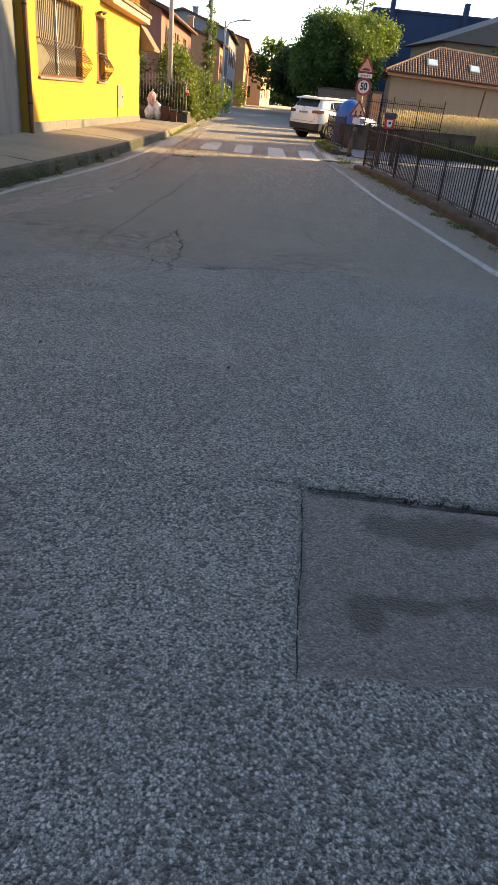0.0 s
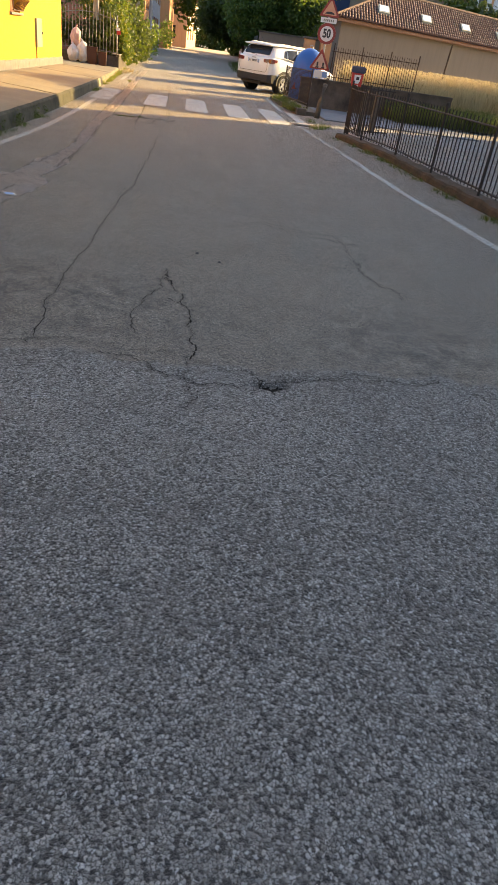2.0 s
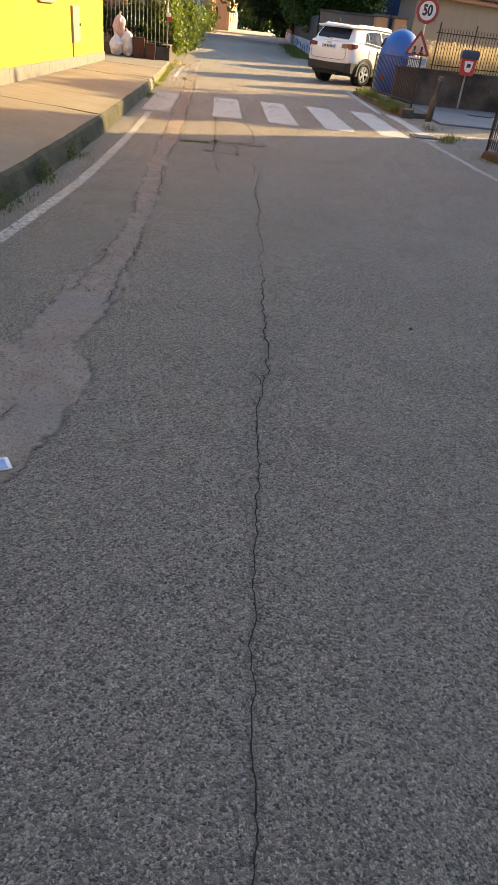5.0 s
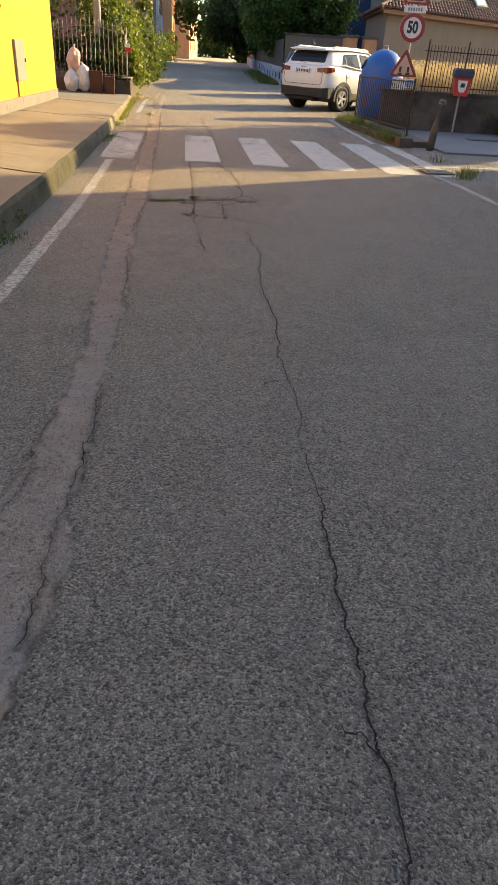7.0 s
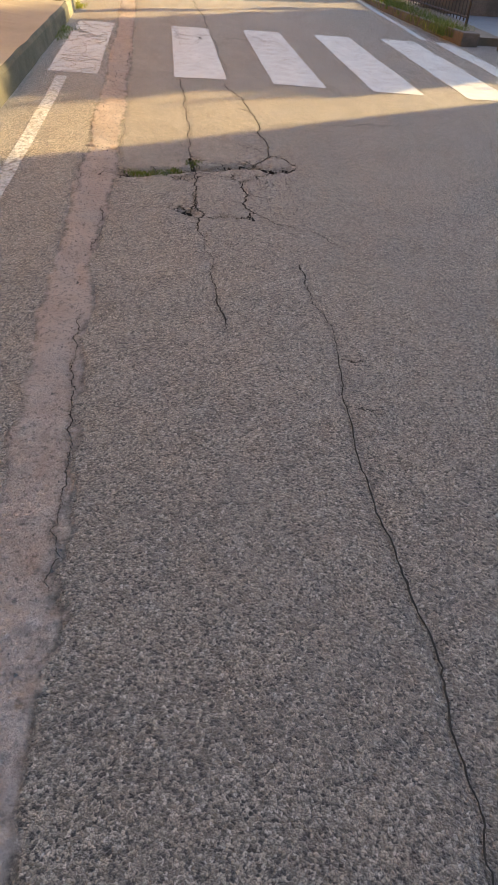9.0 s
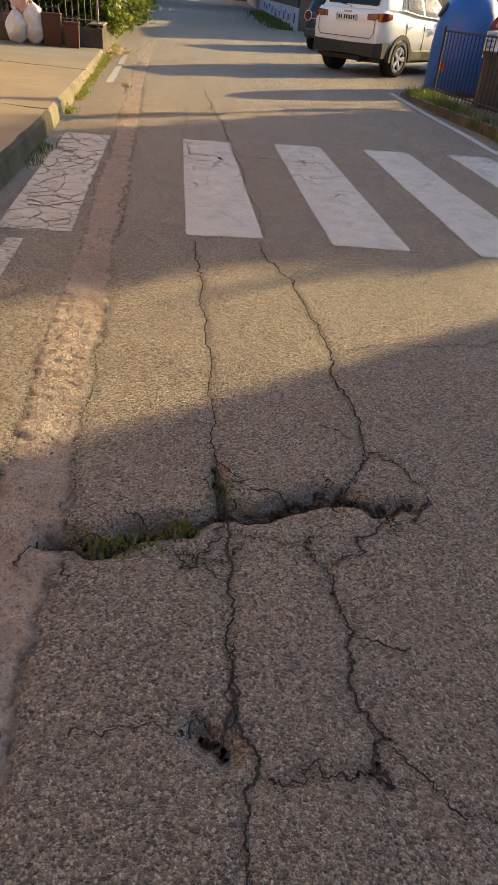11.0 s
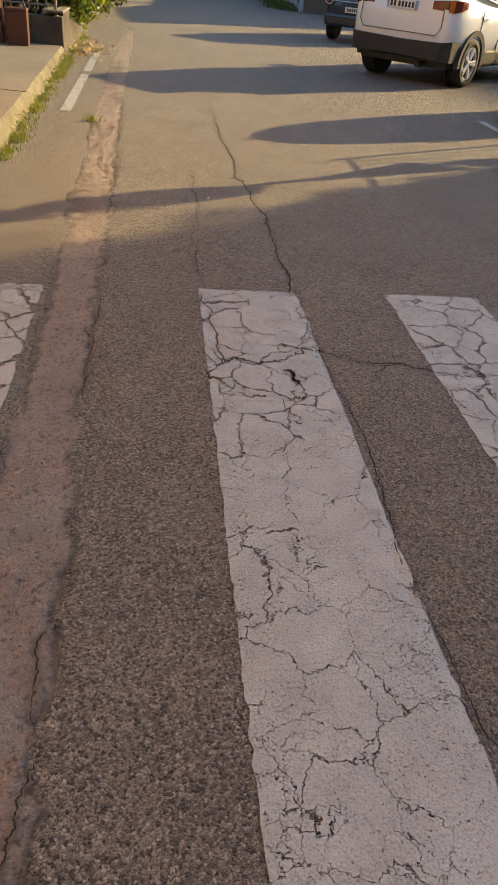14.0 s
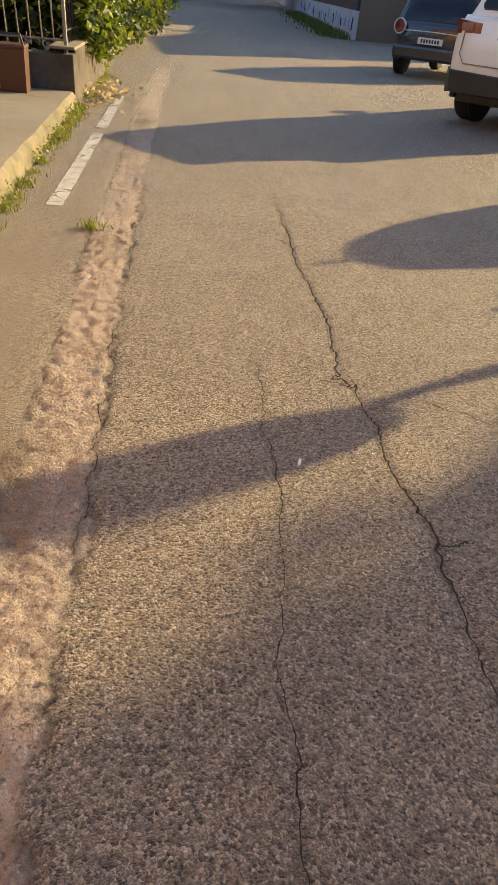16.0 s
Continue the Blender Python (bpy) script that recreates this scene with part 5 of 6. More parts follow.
    for x in (3.3, 7.2, 11.2, 15.2):
        s = new("skylight")
        s.parent = roof
        s.matrix_parent_inverse = Matrix()
        s.matrix_basis = Matrix.Translation(Vector((x, -0.5, eave + 0.1)) + up_s * 1.75) @ q
        part("skylight_frame", box(-0.48, 0.48, -0.42, 0.62, 0.0, 0.16, 0.015), METERGREY, s)
        part("pane", box(-0.38, 0.38, -0.32, 0.52, 0.16, 0.175), SKYGLASS, s)
    # the plan is not square: the end wall runs nearly straight away from the street
    ca, sa = math.cos(radians(ang)), math.sin(radians(ang))
    m = Matrix(((ca, 0.12, 0, 9.05), (sa, 0.99, 0, 24.2), (0, 0, 1, 0), (0, 0, 0, 1)))
    for o in h.children_recursive:
        if o.type == "MESH":
            local = m @ o.parent.matrix_basis if o.parent.name.startswith("skylight") else m
            o.data.transform(local)
    for o in roof.children:
        if o.name.startswith("skylight"):
            o.matrix_basis = Matrix()
    return h


tile_house()

# beige yard wall with brick-orange gate piers between the house and the street
yard = thing("yard_wall", "beige rendered yard wall with faint sprayed writing", "wall")
part("wall", box(5.15, 8.9, 28.9, 29.15, 0, 2.3, 0.02), BEIGE, yard)
part("coping", box(5.08, 8.95, 28.85, 29.2, 2.3, 2.38, 0.01), OLD_WALL, yard)
rg = random.Random(5)
for row, (z, xa, xb) in enumerate(((1.85, 5.6, 7.0), (1.62, 6.0, 7.3))):
    x = xa
    while x < xb:
        w = rg.uniform(0.06, 0.16)
        part("sprayed_mark", tube([(x, 28.885, z), (x + w * 0.5, 28.885, z + rg.uniform(-0.1, 0.1)), (x + w, 28.885, z + rg.uniform(-0.06, 0.06))], 0.018, 5), GRAFFITI, yard)
        x += w + rg.uniform(0.02, 0.09)
for x, y in ((8.3, 23.8), (7.45, 24.0)):
    pier = thing("gate_pier", "orange-brown brick gate pier with a flat cap", "pier", pose(x, y, 0), group="gate piers")
    part("shaft", box(-0.28, 0.28, -0.28, 0.28, 0, 2.22, 0.02), ORANGE, pier)
    part("cap", box(-0.34, 0.34, -0.34, 0.34, 2.22, 2.33, 0.02), OLD_WALL, pier)


def far_wall():
    """Painted low wall with a dark screen fence along the right of the far road."""
    w = thing("painted_wall", "low white and blue painted wall with dark screen fence", "wall")
    pts = [(5.0, 28.95), (5.35, 36), (5.9, 48), (6.6, 62), (8.2, 90)]
    for (xa, ya), (xb, yb) in zip(pts, pts[1:]):
        b = bmesh.new()
        a, c = Vector((xa, ya, 0)), Vector((xb, yb, 0))
        n = Vector((0.16, 0, 0))
        for z0, z1 in ((0, 0.84),):
            vs = [b.verts.new(p + Vector((0, 0, z))) for z in (z0, z1) for p in (a, c, c + n, a + n)]
            for f in ((0, 1, 2, 3), (4, 5, 6, 7), (0, 1, 5, 4), (1, 2, 6, 5), (2, 3, 7, 6), (3, 0, 4, 7)):
                b.faces.new([vs[k] for k in f])
        part("wall_section", b, WHITEWASH, w)
        b = bmesh.new()
        vs = [b.verts.new(p + Vector((0.06, 0, z))) for z in (0.84, 2.1) for p in (a, c, c + n * 0.2, a + n * 0.2)]
        for f in ((0, 1, 2, 3), (4, 5, 6, 7), (0, 1, 5, 4), (1, 2, 6, 5), (2, 3, 7, 6), (3, 0, 4, 7)):
            b.faces.new([vs[k] for k in f])
        part("screen", b, CLADDING, w, "dark screen mesh")
    r = random.Random(9)
    for k in range(26):
        y = 29.2 + k * 0.9 + r.uniform(-0.2, 0.2)
        x = float(np.interp(y, [p[1] for p in pts], [p[0] for p in pts])) - 0.012
        z = r.uniform(0.18, 0.4)
        part("painted_mark", tube([(x, y, z), (x, y + r.uniform(-0.1, 0.2), z + r.uniform(0.2, 0.4))], 0.03, 4), BLUEPAINT if k % 3 else CLADDING, w)
    r2 = np.random.default_rng(8)
    t = r2.random(2600)
    ys = 28.5 + t * 22
    roots = np.stack([np.interp(ys, [p[1] for p in pts], [p[0] for p in pts]) - 0.1 - np.abs(r2.normal(size=2600)) * 0.45, ys, 0 * ys], 1)
    tagged(blades("verge_grass", roots, 0.22, 0.02, GRASS, r2), "dark grass verge along the painted wall", "grass", kind="stuff")


far_wall()


def navy_hall():
    h = thing("navy_hall", "large dark navy clad hall with upright fins", "hall", pose(12.0, 60.0, 0, 0, 0, -2))
    part("wall", box(0, 30, 0, 20, 0, 10.35), NAVY, h)
    part("parapet", box(-0.1, 30.1, -0.1, 20.1, 10.35, 10.6, 0.02), NAVY, h)
    for x in (1.7, 9.2, 17.0, 24.8):
        part("fin", prism([(x - 0.25, 0), (x + 0.55, 0), (x + 0.35, 11.6), (x - 0.05, 11.6)], 1.0, Matrix.Translation((0, -0.55, 0))), NAVY, h)
    for k in range(10):
        part("panel_seam", box(3 * k + 0.4, 3 * k + 0.43, -0.012, 0.0, 0.2, 10.2), CLADDING, h)


navy_hall()


OLD_TILE = worn("old_grey_tile", (0.10, 0.09, 0.088), (0.05, 0.045, 0.042), 1.0, 12, 0.9, 0.4, 0.01)


def old_house():
    h = thing("old_house", "old grey-brown gabled house behind the tiled one", "house", pose(22.6, 46.0, 0, 0, 0, 8))
    part("wall", box(-6, 14, 0, 9, 0, 7.0), BEIGE, h)
    part("tall_wall", box(1.0, 14, -0.6, 8.9, 0, 9.5), ORANGE, h, "orange rendered tall wing")
    part("white_bay", box(3.0, 6.0, -0.64, -0.6, 2.0, 9.4, 0.01), WHITEWASH, h, "pale painted bay")
    part("tall_roof", prism([(0.4, 9.45), (14.8, 9.45), (7.5, 12.2)], 10.4, Matrix.Translation((0, -1.0, 0))), OLD_TILE, h, "dark weathered tile roof")
    part("roof", prism([(-6.8, 7.0), (13.8, 7.0), (4.0, 11.0)], 10.0, Matrix.Translation((0, -0.5, 0))), OLD_TILE, h, "dark weathered tile roof")
    for x in (1.6, 4.0, 7.4):
        w = new("window")
        w.parent = h
        part("pane", box(x, x + 0.7, -0.68, -0.6, 6.4, 8.0), GLASS, w)
        part("shutter", box(x - 0.42, x - 0.02, -0.70, -0.6, 6.4, 8.0, 0.006), WHITEWASH, w)
        part("shutter", box(x + 0.72, x + 1.12, -0.70, -0.6, 6.4, 8.0, 0.006), WHITEWASH, w)
    r = np.random.default_rng(41)
    c = clumps(r, (22.5, 42.0, 5.4), (3.2, 1.5, 0.9), 90, 24, 0.35)
    plant("roof_side_tree", "dark green tree beside the old house", "tree", c, 0.25, LEAF_DARK, 42, trunk=((22.5, 42, 0), (22.5, 42, 5)), trunk_r=0.2)


old_house()

# ---- near fence on a low mossy wall, right side ----


def near_fence():
    pts = [(4.22, -1.75), (4.6, -4.0), (4.82, -8.0), (4.98, -11.2), (5.35, -16.0), (5.9, -22.0)]
    w = thing("low_wall", "low mossy brick wall carrying an iron fence", "wall")
    b = bmesh.new()
    r = np.random.default_rng(51)
    ys = np.linspace(-1.75, -22, 90)
    xs = np.interp(-ys, [-p[1] for p in pts], [p[0] for p in pts])
    rows = []
    for x, y in zip(xs, ys):
        hh = 0.11 + r.normal() * 0.008
        rows.append([(x - 0.02, y, -0.05), (x + 0.01, y, hh - 0.03), (x + 0.035, y, hh), (x + 0.30, y, hh), (x + 0.32, y, -0.05)])
    part("wall_body", loft(rows), MOSSY, w)
    f = thing("iron_railing", "dark grey iron railing of thin upright bars", "fence")
    n = 0
    y = -0.95
    fx = lambda yy: float(np.interp(-yy, [-p[1] for p in pts], [p[0] for p in pts])) + 0.17 + max(0, (yy + 2.6)) * 0.12
    while y > -20:
        x = fx(y)
        zb = 0.11 if y < -1.75 else 0.03
        if n % 14 == 0:
            part("post", tube([(x, y, zb - 0.02), (x, y, 1.10)], 0.022, 8), DARK_IRON, f)
        else:
            part("bar", tube([(x, y, zb + 0.04), (x, y, 1.03)], 0.0085, 5), DARK_IRON, f)
        y -= 0.125
        n += 1
    for z in (0.19, 0.95):
        line = [(fx(v), v, z) for v in np.linspace(-0.95, -20, 40)]
        part("rail", tube(line, 0.014, 6), DARK_IRON, f)
    g = thing("gate_leaf", "open dark iron gate leaf with scrolls", "gate")
    for k in range(9):
        part("bar", tube([(4.85 + 0.10 * k, -0.75 + 0.03 * k, 0.06), (4.85 + 0.10 * k, -0.75 + 0.03 * k, 1.05)], 0.009, 5), DARK_IRON, g)
    for z in (0.12, 0.98):
        part("rail", tube([(4.8, -0.76, z), (5.7, -0.5, z)], 0.013, 6), DARK_IRON, g)
    part("hinge_post", tube([(5.0, -0.55, 0), (5.0, -0.55, 0.98)], 0.06, 8), BOLLARD, g, "thick weathered post")
    part("latch_strap", tube([(4.68, -0.95, 1.02), (4.60, -0.9, 0.95), (4.62, -0.92, 0.82)], 0.015, 5), SIGN_WHITE, g)
    part("latch_strap", tube([(4.66, -0.95, 0.55), (4.58, -0.9, 0.48), (4.60, -0.92, 0.34)], 0.015, 5), SIGN_WHITE, g)


near_fence()
pst = tagged(part("gate_stump", tube([(5.6, 0.6, 0), (5.62, 0.6, 0.9)], 0.08, 10), BOLLARD), "weathered stump post by the car park entrance", "post")

# ---- concrete wall, back fence, tall grass ----
cw = thing("concrete_wall", "low stained concrete wall behind the bollard", "wall")
part("wall_body", loft([[(4.62, 6.65 + dy, 0), (4.62, 6.65 + dy, 0.80), (9.6, 6.35 + dy, 0.82), (9.6, 6.35 + dy, 0)] for dy in (0, 0.2)]), OLD_WALL, cw)
part("coping", loft([[(4.58, 6.62 + dy, 0.80), (4.58, 6.62 + dy, 0.85), (9.6, 6.32 + dy, 0.87), (9.6, 6.32 + dy, 0.82)] for dy in (0, 0.26)]), OLD_WALL, cw)
bf = thing("back_fence", "rusty dark iron fence of spiked bars on the wall", "fence")
for k in range(37):
    x = 5.5 + k * 0.0765
    y = 6.75 - (x - 4.62) * 0.06
    if k % 12 == 0:
        part("post", tube([(x, y, 0.8), (x + 0.02, y, 1.88)], 0.018, 6), RUST, bf)
    else:
        part("bar", tube([(x, y, 0.84), (x, y, 1.78)], 0.009, 5, None, 0.9), RUST, bf)
for z in (0.95, 1.66):
    part("rail", tube([(5.45, 6.72, z), (8.3, 6.55, z)], 0.013, 6), RUST, bf)


def tall_grass():
    r = np.random.default_rng(61)
    n = 34000
    x = r.uniform(7.7, 17.5, n)
    y = 7.2 + r.random(n) ** 0.8 * 9.0
    z0 = np.clip((y - 6.8) / 3, 0, 1) * 0.25 + 0.1
    hgt = 0.95
    roots = np.stack([x, y, z0], 1)
    tagged(blades("dry_grass", roots, hgt, 0.014, STRAW, r, 0.22), "tall straw-yellow dry grass lit by the sun", "grass", kind="stuff")
    heads = roots[: 9000] + np.stack([r.normal(size=9000) * 0.15, r.normal(size=9000) * 0.15, hgt * r.uniform(0.8, 1.2, 9000)], 1)
    tagged(leaf_mesh("grass_seed_heads", heads, 0.05, STRAW, r, 0.0, 0.25), "dry grass seed heads", "grass", kind="stuff")
    n = 6500
    x = r.uniform(7.4, 11.5, n)
    y = 4.8 + (x - 7.4) * 0.15 + r.random(n) * 2.2
    tagged(blades("green_grass", np.stack([x, y, 0 * x + 0.05], 1), 0.5, 0.012, GRASS, r, 0.4), "tall green grass at the edge of the car park", "grass", kind="stuff")
    b = loft([[(7.5, y, -0.1), (7.6, y, z), (18, y, z), (18, y, -0.1)] for y, z in ((6.75, 0.1), (8.0, 0.2), (10.5, 0.35), (16.5, 0.35))])
    tagged(part("grass_bank", b, worn("bank_soil", (0.16, 0.12, 0.06), (0.10, 0.09, 0.04), 2, 30)), "earth bank under the tall grass", "bank", kind="structure")


tall_grass()
tagged(part("rusty_stake", tube([(11.42, 13.0, 0.3), (11.44, 13.0, 1.6), (11.5, 13.0, 2.55)], 0.035, 7), RUST), "leaning rusty iron stake in the grass", "stake")

# ---- planted strip with igloo bin, fence, signs, bollard ----
strip = thing("planter_kerb", "low concrete kerb round a weedy strip", "kerb")
part("kerb_edge", loft([[(x, y, -0.03), (x + 0.01, y, z), (x + 0.12, y, z), (x + 0.13, y, -0.03)] for x, y, z in ((4.08, 3.15, 0.16), (3.98, 4.5, 0.13), (3.88, 6.5, 0.10), (3.86, 8.3, 0.07), (4.2, 9.0, 0.05))]), OLD_WALL, strip)
part("end_block", box(4.06, 4.32, 3.04, 3.24, -0.02, 0.17, 0.02), OLD_WALL, strip, "weathered concrete end block")
part("soil_fill", loft([[(4.1, y, -0.02), (4.1, y, z), (4.75, y, z), (4.75, y, -0.02)] for y, z in ((3.24, 0.10), (6, 0.10), (8.6, 0.06))]), worn("strip_soil", (0.13, 0.10, 0.07), (0.06, 0.05, 0.035), 3, 30), strip)
ifn = thing("igloo_fence", "short iron fence panel of thin grey bars", "fence")
A, B = Vector((4.25, 7.75, 0.08)), Vector((4.50, 4.1, 0.12))
for k in range(30):
    p = A.lerp(B, k / 29)
    if k in (0, 29):
        part("post", tube([p, p + Vector((0, 0, 1.02))], 0.022, 7), DARK_IRON, ifn)
    else:
        part("bar", tube([p + Vector((0, 0, 0.06)), p + Vector((0, 0, 0.98))], 0.0085, 5), DARK_IRON, ifn)
for z in (0.12, 0.96):
    part("rail", tube([A + Vector((0, 0, z)), B + Vector((0, 0, z))], 0.013, 6), DARK_IRON, ifn)

ig = thing("igloo_bin", "blue fibreglass igloo recycling bin behind the fence", "recycling bin", pose(5.22, 9.3, 0))
smooth(part("shell", lathe([(0.56, 0.03), (0.60, 0.08), (0.60, 0.8), (0.58, 1.05), (0.53, 1.25), (0.44, 1.44), (0.29, 1.59), (0.12, 1.66), (0.02, 1.67)], 40), IGLOO, ig))
part("base_ring", lathe([(0.58, 0.0), (0.62, 0.02), (0.62, 0.09), (0.58, 0.10)], 40), BIN_DARK, ig)
part("lifting_eye", tube([(-0.06, 0, 1.65), (-0.05, 0, 1.75), (0.05, 0, 1.75), (0.06, 0, 1.65)], 0.018, 6), GALV, ig)
for a in (170, 350):
    ca, sa = math.cos(radians(a)), math.sin(radians(a))
    hole = part("slot", lathe([(0.11, 0), (0.13, 0.01), (0.13, 0.05), (0.09, 0.06)], 20), SIGN_BLACK, ig)
    hole.matrix_local = look((0.49 * ca, 0.49 * sa, 1.30), (1.5 * ca, 1.5 * sa, 1.85)) @ pose(0, 0, 0, 180)
lab = part("notice", box(-0.14, 0.14, -0.008, 0.008, -0.2, 0.2, 0.004), SIGN_WHITE, ig, "white paper notice")
lab.matrix_local = pose(0.25, -0.56, 0.86, 0, 0, 24)
for k in range(4):
    bar = part("notice_mark", box(-0.10, 0.08 - 0.03 * (k % 2), -0.013, -0.008, 0.13 - 0.09 * k, 0.16 - 0.09 * k), BLUEPAINT, lab)
tri_mark = part("hazard_sticker", prism([(-0.1, 0), (0.1, 0), (0.0, 0.2)], 0.006), SIGN_RED, ig, "faded red and white chevron sticker")
tri_mark.matrix_local = pose(-0.49, -0.37, 0.38, 0, 0, -52)


def ring_plate(r_out, r_in, y0, y1, sides=36):
    b = bmesh.new()
    rings = [[b.verts.new((r * math.cos(a), y, r * math.sin(a))) for a in [k * 2 * math.pi / sides for k in range(sides)]] for r, y in ((r_out, y0), (r_in, y0), (r_in, y1), (r_out, y1))]
    for i in range(4):
        for k in range(sides):
            b.faces.new((rings[i][k], rings[i][(k + 1) % sides], rings[(i + 1) % 4][(k + 1) % sides], rings[(i + 1) % 4][k]))
    return b


def disc_plate(r, y0, y1, sides=36):
    return prism([(r * math.cos(k * 2 * math.pi / sides), r * math.sin(k * 2 * math.pi / sides)) for k in range(sides)], y1 - y0, Matrix.Translation((0, y0, 0)))


def rounded_triangle(s):
    h = s * math.sqrt(3) / 2
    pts = []
    for cx, cz, a0 in ((0, h * 2 / 3 - 0.06, 30), (-s / 2 + 0.05, -h / 3 + 0.03, 150), (s / 2 - 0.05, -h / 3 + 0.03, 270)):
        for k in range(5):
            a = radians(a0 + k * 30)
            pts.append((cx + 0.03 * math.cos(a), cz + 0.03 * math.sin(a)))
    return pts


def sign_post():
    s = thing("road_sign", "steel post with speed limit and warning signs", "road sign", pose(5.40, 7.84, 0, 0, 0, -6))
    part("post", tube([(0, 0.05, 0), (0, 0.05, 3.1)], 0.032, 10), GALV, s)
    # top warning triangle
    t1 = part("warning_triangle", prism(rounded_triangle(0.66), 0.012, Matrix.Translation((0, 0, 2.78))), SIGN_RED, s, "faded red warning triangle with a bump")
    part("triangle_face", prism([(x * 0.72, z * 0.72) for x, z in rounded_triangle(0.66)], 0.006, Matrix.Translation((0, -0.006, 2.77))), worn("faded_orange", (0.58, 0.30, 0.19), (0.48, 0.22, 0.13), 6, 50, 0.5), t1)
    part("bump_mark", prism([(0.15 * math.cos(a) , 0.07 * math.sin(a)) for a in np.linspace(0, math.pi, 12)], 0.005, Matrix.Translation((0, -0.011, 2.66))), SIGN_BLACK, t1)
    pl = part("plate", box(-0.26, 0.26, 0.0, 0.012, 2.42, 2.56, 0.003), SIGN_WHITE, s, "white plate with faded lettering")
    for k in range(6):
        part("letter_bar", box(-0.17 + 0.06 * k, -0.135 + 0.06 * k, -0.004, 0.0, 2.455, 2.52), METERGREY, pl)
    lim = part("limit_sign", disc_plate(0.30, 0.0, 0.012), SIGN_WHITE, s, "round speed limit sign with red ring")
    lim.location = (0, 0, 2.12)
    part("red_ring", ring_plate(0.298, 0.215, -0.006, 0.0), SIGN_RED, lim)
    text_mesh("digits", "50", 0.30, pose(0, -0.005, 0, 90) @ Matrix.Diagonal((0.85, 1.1, 1, 1)), SIGN_BLACK, lim, 0.006, 0.012)
    t2 = part("children_triangle", prism(rounded_triangle(0.70), 0.012, Matrix.Translation((-0.06, -0.03, 1.30))), SIGN_RED, s, "faded red triangle with running figures shown as bars")
    part("triangle_face", prism([(x * 0.72, z * 0.72) for x, z in rounded_triangle(0.70)], 0.006, Matrix.Translation((-0.06, -0.036, 1.285))), worn("faded_cream", (0.62, 0.44, 0.34), (0.50, 0.30, 0.22), 6, 50, 0.5), t2)
    for x in (-0.15, 0.04):
        part("figure_bar", box(x - 0.025, x + 0.03, -0.043, -0.037, 1.19, 1.31, 0.002), SIGN_BLACK, t2)
        part("figure_bar", box(x - 0.05, x + 0.055, -0.043, -0.037, 1.14, 1.18, 0.002), SIGN_BLACK, t2)
    np_ = part("lower_plate", box(-0.22, 0.24, -0.03, -0.018, 0.86, 1.06, 0.003), SIGN_WHITE, s, "white and pale blue plate")
    part("plate_print", box(0.06, 0.22, -0.034, -0.03, 0.88, 1.04), BLUEPAINT, np_)
    for z in (1.2, 2.1, 2.5, 2.75):
        part("clamp", box(-0.05, 0.05, 0.012, 0.09, z, z + 0.04, 0.004), GALV, s)


sign_post()

bo = tagged(smooth(part("bollard", tube([(4.60, 2.84, -0.02), (4.63, 2.85, 0.4), (4.69, 2.87, 0.80), (4.70, 2.87, 0.84)], 0.072, 14, None, 0.86), BOLLARD)), "leaning weathered grey post at the entrance", "bollard")
part("cap_ring", tube([(4.688, 2.87, 0.78), (4.70, 2.87, 0.86)], 0.067, 12, None, 0.75), CONCRETE, bo)

db = thing("dog_waste_bin", "red bin with navy lid on a thin pole", "bin", pose(6.38, 6.55, 0, 0, 0, -8))
part("pole", tube([(0, 0.0, 0), (0, 0.0, 1.05)], 0.028, 8), GALV, db)
part("body", loft([[(-w, -0.13, z), (w, -0.13, z), (w, 0.11, z), (-w, 0.11, z)] for w, z in ((0.15, 0.80), (0.16, 0.82), (0.19, 1.16), (0.19, 1.18))]), BIN_RED, db)
part("lid", loft([[(-w, -d, z), (w, -d, z), (w, d * 0.85, z), (-w, d * 0.85, z)] for w, d, z in ((0.20, 0.15, 1.17), (0.22, 0.16, 1.22), (0.22, 0.16, 1.32), (0.18, 0.12, 1.36))]), BIN_DARK, db)
stk = part("sticker", prism([(-0.09, 0.95), (-0.05, 0.88), (0.05, 0.88), (0.09, 0.95), (0.11, 1.12), (-0.11, 1.12)], 0.006, Matrix.Translation((0, -0.139, 0))), SIGN_WHITE, db, "white shield sticker")
part("sticker_mark", prism([(-0.05, 0.98), (0.05, 0.98), (0.06, 1.06), (-0.03, 1.07)], 0.005, Matrix.Translation((0, -0.144, 0))), SIGN_BLACK, stk)

slab = tagged(part("entrance_slab", box(4.75, 9.2, 2.4, 6.5, -0.04, 0.035, 0.01), GREY_SLAB), "pale grey concrete slab before the low wall", "slab", kind="structure")
gr = thing("drain_grate", "dark iron slotted drain cover in the slab", "drain", pose(6.6, 4.9, 0.036))
part("grate_rim", box(-0.45, 0.45, -0.12, 0.12, 0, 0.008), DARK_IRON, gr)
for k in range(9):
    part("slot", box(-0.40 + 0.09 * k, -0.36 + 0.09 * k, -0.09, 0.09, 0.008, 0.011), SIGN_BLACK, gr)
gr2 = thing("road_drain", "rusty iron road drain grate by the kerb", "drain", pose(3.78, 0.05, 0.005))
part("grate_rim", box(-0.22, 0.22, -0.22, 0.22, 0, 0.01), RUST, gr2)
for k in range(6):
    part("slot", box(-0.18, 0.18, -0.17 + 0.06 * k, -0.14 + 0.06 * k, 0.01, 0.013), SIGN_BLACK, gr2)


# ---- cars ----


